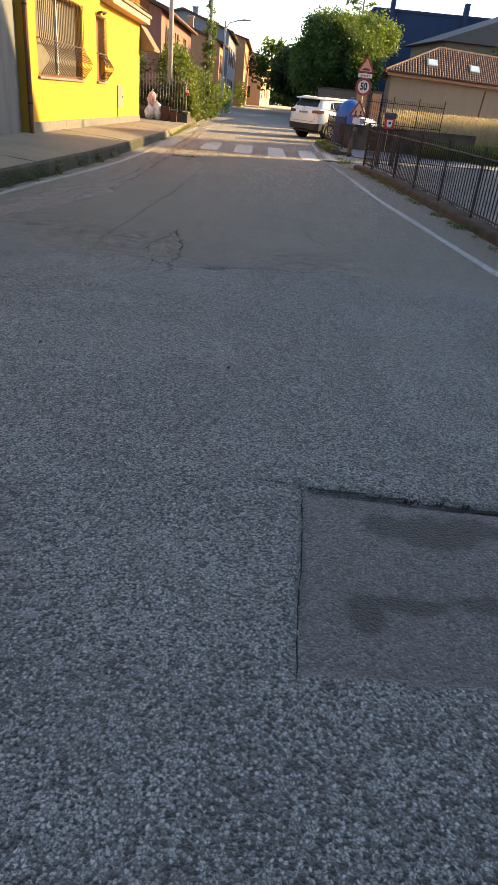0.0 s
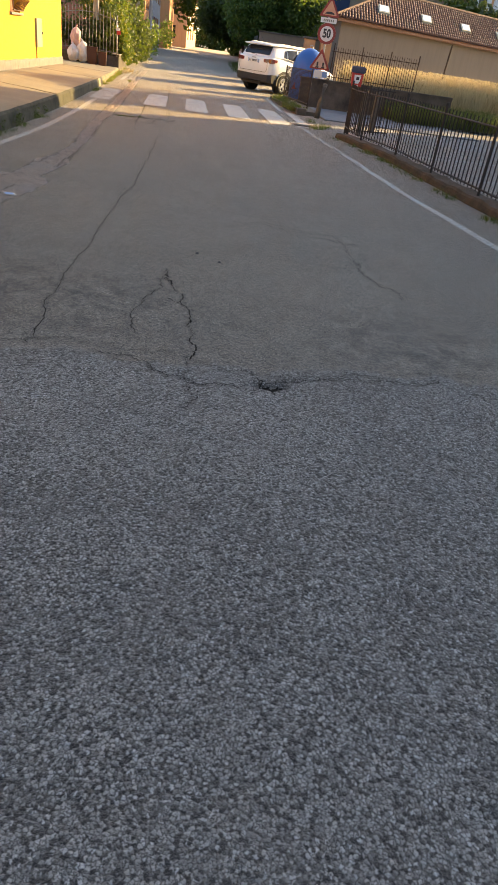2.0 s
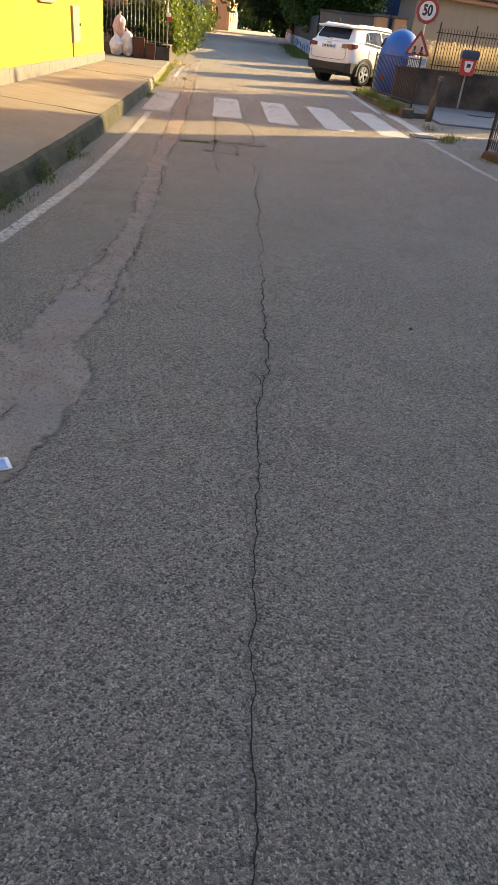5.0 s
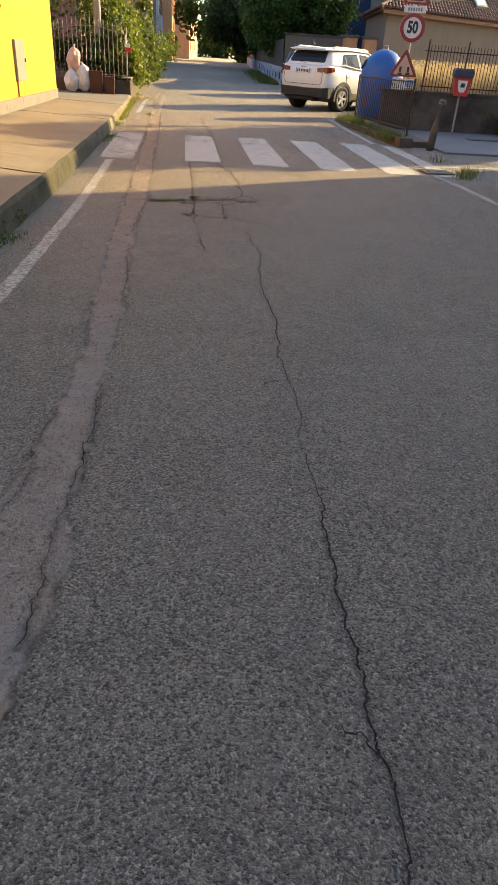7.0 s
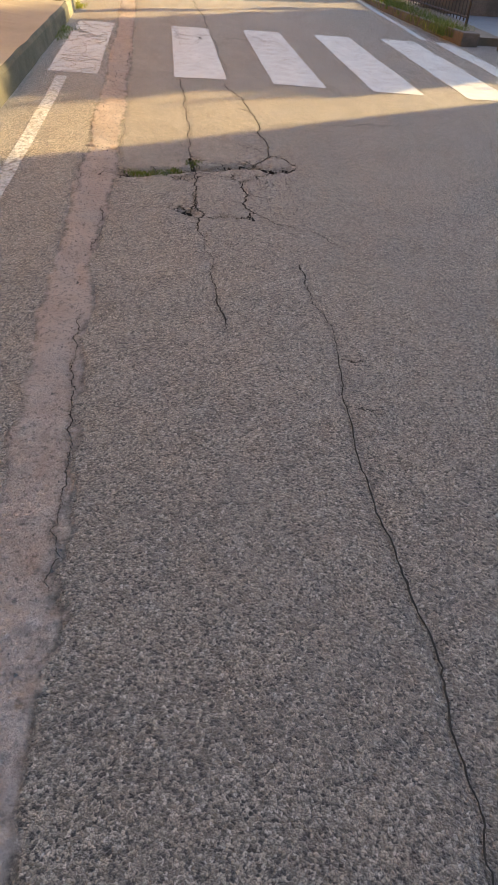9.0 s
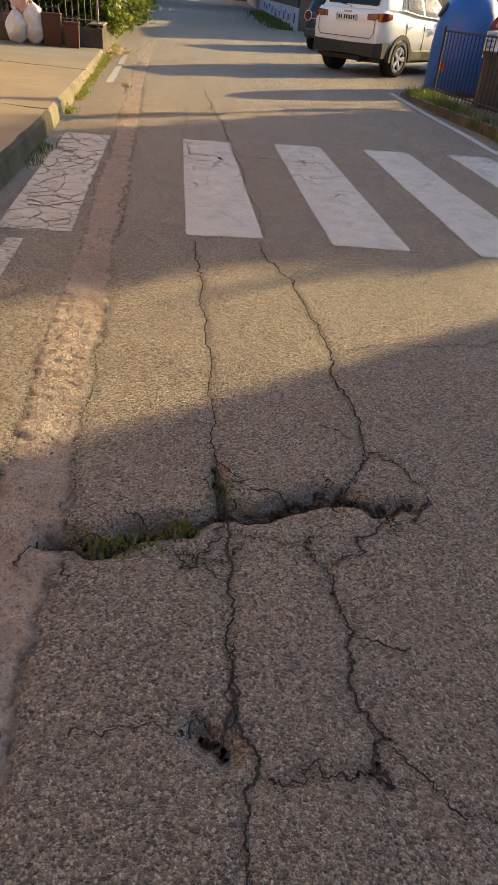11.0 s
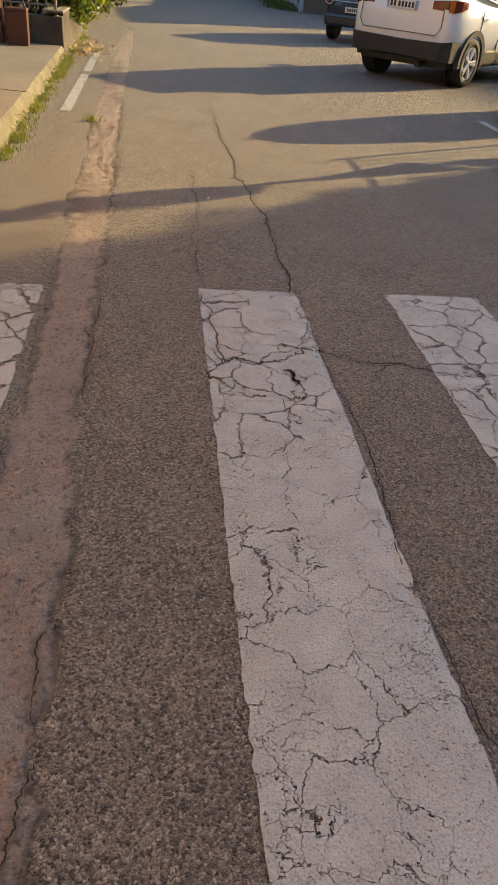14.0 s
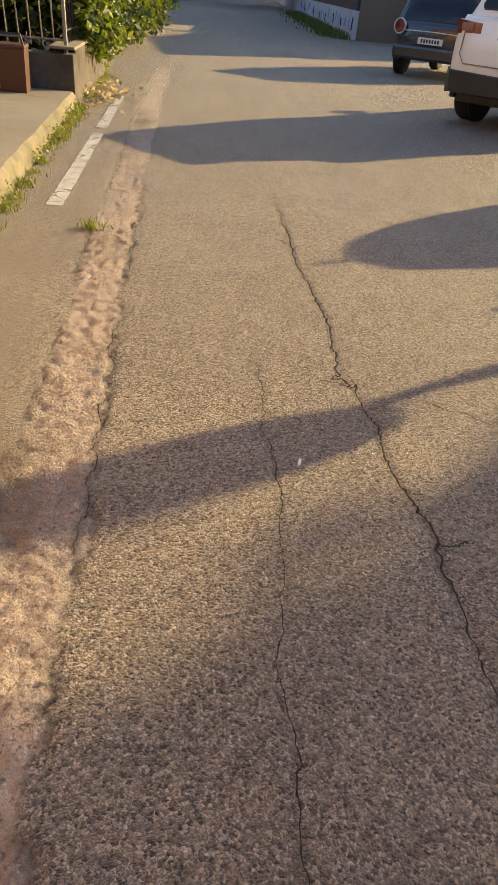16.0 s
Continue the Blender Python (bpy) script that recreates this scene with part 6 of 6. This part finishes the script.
def wheel(parent, x, y, r, w, spokes=5):
    o = new("wheel")
    o.parent = parent
    o.matrix_basis = pose(x, y, r, 0, 90 if x > 0 else -90, 0)
    ty = part("tyre", lathe([(r * 0.66, -w / 2), (r * 0.93, -w / 2), (r, -w * 0.32), (r, w * 0.32), (r * 0.93, w / 2), (r * 0.66, w / 2), (r * 0.66, w * 0.3), (r * 0.6, w * 0.1)], 36), RUBBER, o)
    smooth(ty)
    rim = part("rim", ring_plate(r * 0.69, r * 0.60, -0.02, 0.02, 36), ALLOY, o)
    rim.matrix_basis = pose(0, 0, w * 0.40, 90)
    for k in range(spokes):
        a = radians(90 + 360 * k / spokes)
        b = bmesh.new()
        for off in (-0.12, 0.12):
            tube([(0.04 * math.cos(a), 0.04 * math.sin(a), w * 0.40), (r * 0.64 * math.cos(a + off), r * 0.64 * math.sin(a + off), w * 0.46)], 0.024, 6, b)
        part("spoke", b, ALLOY, o)
    part("hub", lathe([(0.07, w * 0.3), (0.07, w * 0.42), (0.03, w * 0.45)], 14), ALLOY, o)
    part("brake_well", lathe([(r * 0.64, -w * 0.3), (r * 0.64, w * 0.05), (0.02, w * 0.06)], 24), SIGN_BLACK, o)
    return o


def car_ring(y, w, zb, zt, crown, tuck=0.06, bow=0.0):
    """One section of a car body across its length."""
    h = zt - zb
    half = [(w - tuck, zb), (w - tuck * 0.25, zb + h * 0.12), (w, zb + h * 0.38), (w + bow, zb + h * 0.62), (w - 0.02, zb + h * 0.88), (w - 0.07, zt), (w * 0.5, zt + crown * 0.8)]
    return [(x, y, z) for x, z in half] + [(0, y, zt + crown)] + [(-x, y, z) for x, z in half[::-1]]


def suv():
    c = thing("white_suv", "white compact suv with black lower cladding parked at an angle", "car", pose(3.44, 11.62, 0, 0, 0, -47))
    body = loft([car_ring(y, w, zb, zt, cr) for y, w, zb, zt, cr in ((0.03, 0.74, 0.62, 1.12, 0.01), (0.06, 0.82, 0.52, 1.17, 0.01), (0.20, 0.885, 0.48, 1.20, 0.02), (0.6, 0.905, 0.45, 1.18, 0.02), (1.4, 0.91, 0.42, 1.12, 0.02), (2.6, 0.91, 0.42, 1.06, 0.02), (3.2, 0.90, 0.44, 1.03, 0.05), (3.9, 0.86, 0.46, 0.97, 0.05), (4.25, 0.78, 0.50, 0.88, 0.03), (4.38, 0.66, 0.52, 0.80, 0.0))])
    smooth(part("body", body, CAR_WHITE, c))

    def house_ring(y, wb, wr, zb, zt):
        half = [(wb, zb), (wb - 0.02, zb + (zt - zb) * 0.25), (wr + (wb - wr) * 0.25, zb + (zt - zb) * 0.75), (wr, zt - 0.04), (wr - 0.08, zt), (wr * 0.5, zt + 0.02)]
        return [(x, y, z) for x, z in half] + [(0, y, zt + 0.025)] + [(-x, y, z) for x, z in half[::-1]]

    gl = loft([house_ring(*v) for v in ((0.16, 0.78, 0.73, 1.14, 1.21), (0.30, 0.82, 0.70, 1.14, 1.42), (0.44, 0.84, 0.67, 1.14, 1.575), (1.4, 0.855, 0.68, 1.09, 1.60), (2.3, 0.855, 0.68, 1.04, 1.575), (2.75, 0.85, 0.66, 1.03, 1.40), (3.25, 0.83, 0.70, 1.02, 1.06))])
    smooth(part("cabin", gl, CAR_WHITE, c))
    tops = [(0.16, 0.78, 0.73, 1.14, 1.21), (0.30, 0.82, 0.70, 1.14, 1.42), (0.44, 0.84, 0.67, 1.14, 1.575), (1.4, 0.855, 0.68, 1.09, 1.60), (2.3, 0.855, 0.68, 1.04, 1.575), (2.75, 0.85, 0.66, 1.03, 1.40), (3.25, 0.83, 0.70, 1.02, 1.06)]

    def cabin_side(y, z):
        """How far out the cabin's side lies at this place."""
        wb, wr, zb, zt = (float(np.interp(y, [q[0] for q in tops], [q[k] for q in tops])) for k in (1, 2, 3, 4))
        f = (z - zb) / (zt - zb)
        return float(np.interp(f, [0, 0.25, 0.75, 1 - 0.04 / (zt - zb)], [wb, wb - 0.02, wr + (wb - wr) * 0.25, wr]))

    for s in (-1, 1):
        for low, high in (([(0.80, 1.24), (1.02, 1.20)], [(0.92, 1.46), (1.02, 1.50)]), ([(1.06, 1.19), (1.72, 1.15)], [(1.06, 1.505), (1.68, 1.525)]), ([(1.80, 1.145), (2.72, 1.10)], [(1.76, 1.525), (2.32, 1.49)])):
            b = bmesh.new()
            rows = []
            for f in np.linspace(0, 1, 5):
                row = []
                for e in np.linspace(0, 1, 5):
                    y = (low[0][0] * (1 - e) + low[1][0] * e) * (1 - f) + (high[0][0] * (1 - e) + high[1][0] * e) * f
                    z = (low[0][1] * (1 - e) + low[1][1] * e) * (1 - f) + (high[0][1] * (1 - e) + high[1][1] * e) * f
                    row.append(b.verts.new((s * (cabin_side(y, z) + 0.012), y, z)))
                rows.append(row)
            for r0, r1 in zip(rows, rows[1:]):
                for k in range(4):
                    b.faces.new((r0[k], r0[k + 1], r1[k + 1], r1[k]))
            bmesh.ops.solidify(b, geom=b.faces[:], thickness=0.012)
            part("side_window", b, GLASS, c, "dark tinted side window")
    part("rear_window", loft([[(-w, y - 0.028, z + 0.02), (w, y - 0.028, z + 0.02), (w, y + 0.02, z - 0.01), (-w, y + 0.02, z - 0.01)] for w, y, z in ((0.60, 0.185, 1.26), (0.625, 0.21, 1.30), (0.60, 0.30, 1.435), (0.555, 0.40, 1.535))]), GLASS, c, "dark tinted rear window")
    part("windscreen", loft([[(-w, y + 0.01, z + 0.03), (w, y + 0.01, z + 0.03), (w, y, z), (-w, y, z)] for w, y, z in ((0.60, 2.36, 1.565), (0.62, 2.75, 1.42), (0.66, 3.18, 1.13))]), GLASS, c, "dark tinted windscreen")
    rf = loft([[(0.70 * k, y, z - 0.02), (0.71 * k, y, z), (0.60 * k, y, z + 0.045), (0, y, z + 0.06), (-0.60 * k, y, z + 0.045), (-0.71 * k, y, z), (-0.70 * k, y, z - 0.02)] for y, z, k in ((0.22, 1.575, 0.93), (0.30, 1.585, 0.97), (0.6, 1.60, 1.0), (1.4, 1.615, 1.0), (2.3, 1.59, 0.99), (2.5, 1.54, 0.97))])
    roof = smooth(part("roof", rf, CAR_WHITE, c))
    part("antenna", tube([(0.0, 0.55, 1.65), (0, 0.35, 1.82)], 0.008, 5), SIGN_BLACK, roof)
    for s in (-1, 1):
        part("roof_rail", tube([(0.66 * s, 0.5, 1.63), (0.66 * s, 0.6, 1.67), (0.67 * s, 2.1, 1.66), (0.67 * s, 2.3, 1.62)], 0.016, 6), GALV, c)
        part("window_trim", tube([(0.852 * s, 0.80, 1.225), (0.868 * s, 1.6, 1.14), (0.868 * s, 2.75, 1.085)], 0.012, 5), GALV, c)
        part("mirror", box(0.88 * s - 0.02, 0.88 * s + 0.22 * s, 2.62, 2.76, 1.02, 1.18, 0.03), CAR_WHITE, c)
        for y in (0.86, 3.50):
            wheel(c, 0.80 * s, y, 0.345, 0.225)
            arch = bmesh.new()
            rings = []
            for k in range(15):
                a = radians(-8 + 196 * k / 14)
                ca, sa = math.cos(a), math.sin(a)
                rings.append([(0.80 * s, y + 0.37 * ca, 0.345 + 0.37 * sa), (0.925 * s, y + 0.37 * ca, 0.345 + 0.37 * sa), (0.93 * s, y + 0.45 * ca, 0.345 + 0.45 * sa), (0.86 * s, y + 0.46 * ca, 0.345 + 0.46 * sa)])
            part("wheel_arch", loft(rings), CLADDING, c)
            well = part("wheel_well", lathe([(0.37, 0), (0.37, 0.02), (0.02, 0.03)], 28), SIGN_BLACK, c)
            well.matrix_basis = pose(0.66 * s, y, 0.345, 0, 90 * s, 0)
        part("sill_cladding", box(0.84 * s, 0.915 * s, 1.3, 3.08, 0.30, 0.52, 0.03), CLADDING, c)
        part("door_seam", box(0.9 * s, 0.914 * s, 1.74, 1.752, 0.5, 1.04), SIGN_BLACK, c)
        part("door_seam", box(0.9 * s, 0.914 * s, 0.98, 0.992, 0.78, 1.04), SIGN_BLACK, c)
        part("door_handle", tube([(0.92 * s, 1.85, 0.93), (0.935 * s, 1.93, 0.93), (0.92 * s, 2.02, 0.93)], 0.014, 6), CAR_WHITE, c)
        part("door_handle", tube([(0.92 * s, 1.08, 0.95), (0.935 * s, 1.16, 0.95), (0.92 * s, 1.25, 0.95)], 0.014, 6), CAR_WHITE, c)
        # rear lights wrap the corner
        lt = part("tail_light", loft([[(0.50 * s, 0.03, 0.93), (0.50 * s, 0.10, 0.93), (0.50 * s, 0.10, 1.035), (0.50 * s, 0.03, 1.035)], [(0.70 * s, 0.028, 0.925), (0.70 * s, 0.14, 0.925), (0.70 * s, 0.14, 1.05), (0.70 * s, 0.03, 1.05)], [(0.84 * s, 0.06, 0.905), (0.80 * s, 0.16, 0.905), (0.80 * s, 0.16, 1.06), (0.84 * s, 0.07, 1.06)], [(0.90 * s, 0.20, 0.93), (0.84 * s, 0.24, 0.93), (0.84 * s, 0.24, 1.06), (0.895 * s, 0.20, 1.06)], [(0.91 * s, 0.36, 0.97), (0.86 * s, 0.38, 0.97), (0.86 * s, 0.38, 1.05), (0.905 * s, 0.36, 1.05)]]), LAMP_RED, c, "red and amber tail light")
        part("amber_lens", box(0.60 * s, 0.76 * s, 0.014, 0.05, 0.945, 1.03, 0.006), LAMP_AMBER, lt)
        lt.location = (0, 0, 0.09)
        part("reflector", box(0.56 * s, 0.74 * s, -0.005, 0.05, 0.575, 0.615, 0.006), LAMP_RED, c)
    bump = loft([[(x, y0, z) for x, y0, z in ring] for ring in ([(-0.90, 0.42, 0.34), (-0.90, 0.42, 0.62), (-0.86, 0.5, 0.62), (-0.86, 0.5, 0.34)], [(-0.885, 0.16, 0.34), (-0.89, 0.14, 0.62), (-0.80, 0.3, 0.62), (-0.80, 0.3, 0.34)], [(-0.76, 0.02, 0.36), (-0.78, -0.01, 0.60), (-0.7, 0.2, 0.60), (-0.7, 0.2, 0.34)], [(0, -0.03, 0.38), (0, -0.05, 0.58), (0, 0.2, 0.6), (0, 0.2, 0.34)], [(0.76, 0.02, 0.36), (0.78, -0.01, 0.60), (0.7, 0.2, 0.60), (0.7, 0.2, 0.34)], [(0.885, 0.16, 0.34), (0.89, 0.14, 0.62), (0.80, 0.3, 0.62), (0.80, 0.3, 0.34)], [(0.90, 0.42, 0.34), (0.90, 0.42, 0.62), (0.86, 0.5, 0.62), (0.86, 0.5, 0.34)])])
    part("rear_bumper", bump, CLADDING, c).location = (0, 0, 0.02)
    part("floor_pan", box(-0.78, 0.78, 0.3, 4.1, 0.26, 0.46, 0.02), SIGN_BLACK, c)
    part("exhaust", tube([(0.42, 0.02, 0.30), (0.42, 0.5, 0.30)], 0.04, 8), DARK_IRON, c)
    pl = part("number_plate", box(-0.26, 0.26, -0.004, 0.03, 0.98, 1.10, 0.004), SIGN_WHITE, c, "white number plate with blue ends")
    for x0, x1 in ((-0.26, -0.225), (0.225, 0.26)):
        part("plate_end", box(x0, x1, -0.007, -0.003, 0.98, 1.10), BLUEPAINT, pl)
    for k in range(7):
        xx = -0.20 + 0.058 * k + (0.02 if k > 1 else 0)
        part("plate_bar", box(xx, xx + 0.036, -0.008, -0.003, 1.005, 1.075), SIGN_BLACK, pl)
    tg = part("tailgate_seam", tube([(-0.70, 0.022, 1.06), (-0.71, 0.016, 0.80), (-0.64, 0.012, 0.70), (0.64, 0.012, 0.70), (0.71, 0.016, 0.80), (0.70, 0.022, 1.06)], 0.007, 5), METERGREY, c)
    part("badge", box(-0.09, 0.09, 0.012, 0.04, 1.125, 1.155, 0.004), GALV, c)
    part("rear_wiper", tube([(0.0, 0.165, 1.22), (-0.36, 0.19, 1.28)], 0.012, 5), SIGN_BLACK, c)
    part("spoiler", box(-0.66, 0.66, 0.14, 0.36, 1.575, 1.61, 0.02), CAR_WHITE, c)
    return c


suv()


def small_car():
    c = thing("dark_hatchback", "dark blue small hatchback parked beside the suv", "car", pose(4.25, 17.55, 0, 0, 0, -36))
    body = loft([car_ring(y, w, zb, zt, cr) for y, w, zb, zt, cr in ((0.0, 0.66, 0.42, 0.90, 0.01), (0.06, 0.76, 0.36, 0.95, 0.02), (0.4, 0.82, 0.32, 0.96, 0.02), (1.2, 0.83, 0.30, 0.95, 0.02), (2.4, 0.83, 0.30, 0.93, 0.03), (3.1, 0.80, 0.34, 0.88, 0.04), (3.5, 0.70, 0.40, 0.74, 0.02))])
    smooth(part("body", body, CAR_DARK, c))
    rings = []
    for y, wb, wr, zt in ((0.08, 0.70, 0.66, 1.0), (0.28, 0.74, 0.60, 1.36), (0.5, 0.76, 0.60, 1.47), (1.5, 0.77, 0.60, 1.50), (2.1, 0.76, 0.58, 1.42), (2.8, 0.74, 0.6, 0.98)):
        half = [(wb, 0.93), (wr + 0.05, zt - 0.08), (wr, zt - 0.02), (wr * 0.6, zt)]
        rings.append([(x, y, z) for x, z in half] + [(-x, y, z) for x, z in half[::-1]])
    smooth(part("cabin_glass", loft(rings), GLASS, c))
    part("roof", box(-0.58, 0.58, 0.42, 2.0, 1.47, 1.52, 0.02), CAR_DARK, c)
    for s in (-1, 1):
        part("rear_pillar", tube([(0.74 * s, 0.22, 0.95), (0.62 * s, 0.42, 1.46)], 0.07, 6), CAR_DARK, c)
        for y in (0.62, 2.85):
            wheel(c, 0.74 * s, y, 0.29, 0.19)
        lt = part("tail_light", lathe([(0.12, 0), (0.12, 0.04), (0.03, 0.05)], 20), LAMP_RED, c)
        lt.matrix_basis = look((0.66 * s, 0.02, 0.86), (0.9 * s, -1, 0.86)) @ pose(0, 0, 0, 180)
        rr = part("chrome_ring", ring_plate(0.135, 0.115, 0, 0.03, 24), ALLOY, lt)
        rr.matrix_basis = pose(0, 0, 0.02, 90)
    part("rear_bumper", box(-0.74, 0.74, -0.05, 0.2, 0.32, 0.56, 0.05), CAR_DARK, c)
    pl = part("number_plate", box(-0.25, 0.25, -0.035, 0.0, 0.60, 0.71, 0.004), SIGN_WHITE, c, "white number plate")
    for k in range(7):
        part("plate_bar", box(-0.19 + 0.056 * k, -0.155 + 0.056 * k, -0.04, -0.034, 0.625, 0.685), SIGN_BLACK, pl)
    part("chrome_strip", tube([(-0.62, -0.005, 0.80), (0, -0.02, 0.81), (0.62, -0.005, 0.80)], 0.01, 5), ALLOY, c)
    return c


small_car()

# ---- weeds and litter ----


def weeds():
    r = np.random.default_rng(71)

    def tufts(name, label, spots, per, height, mat=GRASS, spread=0.05):
        roots = np.concatenate([np.array(s) + r.normal(size=(per, 3)) * [spread, spread, 0] for s in spots])
        tagged(blades(name, roots, height, 0.0045, mat, r, 0.5), label, "weeds", kind="stuff")

    spots = [(float(kerb_x(y)) + 0.03, y, 0.0) for y in np.concatenate([r.uniform(4.0, 14.5, 60), r.uniform(9.6, 11.2, 12)])]
    tufts("kerb_weeds", "yellow-green weeds growing along the kerb", spots, 70, 0.05, WEED, 0.05)
    c = np.concatenate([np.array(p) + r.normal(size=(46, 3)) * [0.04, 0.07, 0.0] + np.array([0, 0, 1.0]) * np.abs(r.normal(0, 0.045, (46, 1))) for p in spots[::2]])
    tagged(leaf_mesh("kerb_herbs", c, 0.014, WEED, r), "small yellow-green leafy herbs along the kerb", "weeds", kind="stuff")
    spots = [(float(kerb_x(y)) + 0.05, y, 0.0) for y in np.concatenate([r.uniform(-12.5, -4.2, 40), r.uniform(1.4, 2.6, 8)])]
    tufts("kerb_plants", "dark green weeds against the mossy kerb", spots, 24, 0.045, GRASS, 0.06)
    c = np.concatenate([np.array((float(kerb_x(y)) + 0.035, y, 0.08)) + r.normal(size=(40, 3)) * [0.02, 0.10, 0.05] for y in r.uniform(-12, -4.0, 26)])
    tagged(leaf_mesh("kerb_creeper", c, 0.015, LEAF_DARK, r), "small leafy weeds creeping up the kerb", "weeds", kind="stuff")
    tufts("road_tuft", "bright grass tuft growing in the gutter", [(-0.84, 7.07, 0)], 60, 0.06, WEED, 0.035)
    tufts("crack_moss", "low green moss in the broken asphalt", [(-0.28, -2.93, -0.01), (-0.2, -2.92, -0.01), (-0.12, -2.9, -0.01), (0.09, -2.68, -0.01), (-0.04, -2.85, -0.01)], 60, 0.022, GRASS, 0.03)
    spots = [(x, y, 0.05) for x, y in zip(r.uniform(4.0, 4.25, 50), r.uniform(3.3, 8.2, 50))]
    tufts("strip_weeds", "dark weeds in the planted strip", spots, 60, 0.16, GRASS, 0.10)
    spots = [(float(np.interp(-y, [1.75, 4, 8, 11.2, 16], [4.1, 4.5, 4.7, 4.86, 5.2])), y, 0.0) for y in r.uniform(-13, -1.9, 40)]
    tufts("wall_weeds", "weeds along the low mossy wall", spots, 30, 0.06, GRASS, 0.07)
    tufts("entrance_weeds", "dark weeds in the broken kerb at the entrance", [(4.1, -0.3, 0), (4.25, -0.1, 0), (4.0, -0.5, 0), (4.4, 0.2, 0), (4.2, 1.2, 0.0)], 60, 0.11, GRASS, 0.10)
    # dry leaves and stems by the garden wall
    n = 140
    c = np.stack([r.normal(-1.35, 0.16, n), r.normal(12.2, 0.5, n), np.abs(r.normal(0, 0.05, n)) + 0.01], 1)
    tagged(leaf_mesh("dry_leaves", c, 0.045, STRAW, r, 0.7), "heap of dry leaves by the garden wall", "leaves", kind="stuff")
    # grit scattered in the broken places
    n = 700
    gxs = np.concatenate([r.normal(1.5, 0.4, 200), r.normal(-0.5, 0.12, 300), r.normal(0.4, 0.3, 200)])
    gys = np.concatenate([r.normal(-13.95, 0.12, 200), r.uniform(-9, 8, 300), r.normal(-3.0, 0.4, 200)])
    s = r.uniform(0.003, 0.008, n)
    base = np.stack([gxs, gys, ground_z(gxs, gys) + s * 0.4], 1)
    tet = np.array([[1, 0, -0.5], [-0.5, 0.9, -0.5], [-0.5, -0.9, -0.5], [0, 0, 0.9]])
    v = (base[:, None, :] + tet[None] * s[:, None, None] * r.uniform(0.6, 1.4, (n, 4, 1))).reshape(-1, 3)
    i = np.arange(n)[:, None] * 4
    f = np.concatenate([i + [0, 1, 2], i + [0, 1, 3], i + [1, 2, 3], i + [2, 0, 3]])
    tagged(from_arrays("loose_grit", v, f, PLINTH), "loose grit on the broken asphalt", "grit", kind="stuff")


weeds()
pp = tagged(part("paper_scrap", box(-0.05, 0.05, -0.035, 0.035, 0, 0.006, 0.002), SIGN_WHITE), "crumpled pale blue and white paper scrap on the road", "litter")
pp.matrix_world = pose(-0.58, -10.6, 0.012, 4, 6, 30)
part("blue_print", box(-0.045, 0.035, -0.03, 0.02, 0.006, 0.009), BLUEPAINT, pp)
for x, y, s in ((1.285, -12.03, 0.013), (1.12, -11.85, 0.016), (1.33, -9.0, 0.012), (1.72, -16.55, 0.012), (0.55, -16.4, 0.010)):
    st = tagged(part("dropping", lathe([(s, 0), (s * 0.9, 0.006), (s * 0.4, 0.012)], 9), SIGN_BLACK), "small dark lump stuck on the asphalt", "lump", "dark lumps")
    st.matrix_world = pose(x, y, float(ground_z(x, y)) + 0.001, 0, 0, x * 90)
bt = tagged(part("cigarette_end", tube([(0, 0, 0.006), (0.035, 0, 0.006)], 0.005, 7), SIGN_WHITE), "cigarette end lying on the road", "litter")
bt.matrix_world = pose(0.14, 4.75, float(ground_z(0.14, 4.75)) + 0.002, 0, 0, 75)

# ---- what stands out of view to the right and casts the long shade ----
nb = thing("neighbour_house", "plain rendered house beside the car park", "house")
turn = Matrix(((0, 1, 0, 15.2), (1, 0, 0, 0), (0, 0, 1, 0), (0, 0, 0, 1)))
part("wall", prism([(-60, 0), (6.3, 0), (6.3, 6.35), (4.3, 9.4), (-60, 9.4)], 10.8, turn), BEIGE, nb)
part("roof", prism([(-60.2, 9.4), (4.3, 9.4), (4.1, 9.6), (-60.2, 9.6)], 11.0, turn), TILE, nb)
r_t = np.random.default_rng(91)
cc = np.concatenate([clumps(r_t, (16.2, 10.6, 4.6), (1.2, 2.55, 2.3), 900, 34, 0.22), clumps(r_t, (16.2, 9.6, 4.4), (0.9, 1.2, 1.6), 260, 34, 0.2), clumps(r_t, (16.2, 11.6, 4.4), (0.9, 1.3, 1.5), 260, 34, 0.2)])
plant("garden_tree", "dense green garden tree beside the car park", "tree", cc, 0.17, LEAF_TREE, 92, trunk=((16.2, 10.5, 0), (16.2, 10.5, 4)), trunk_r=0.15)
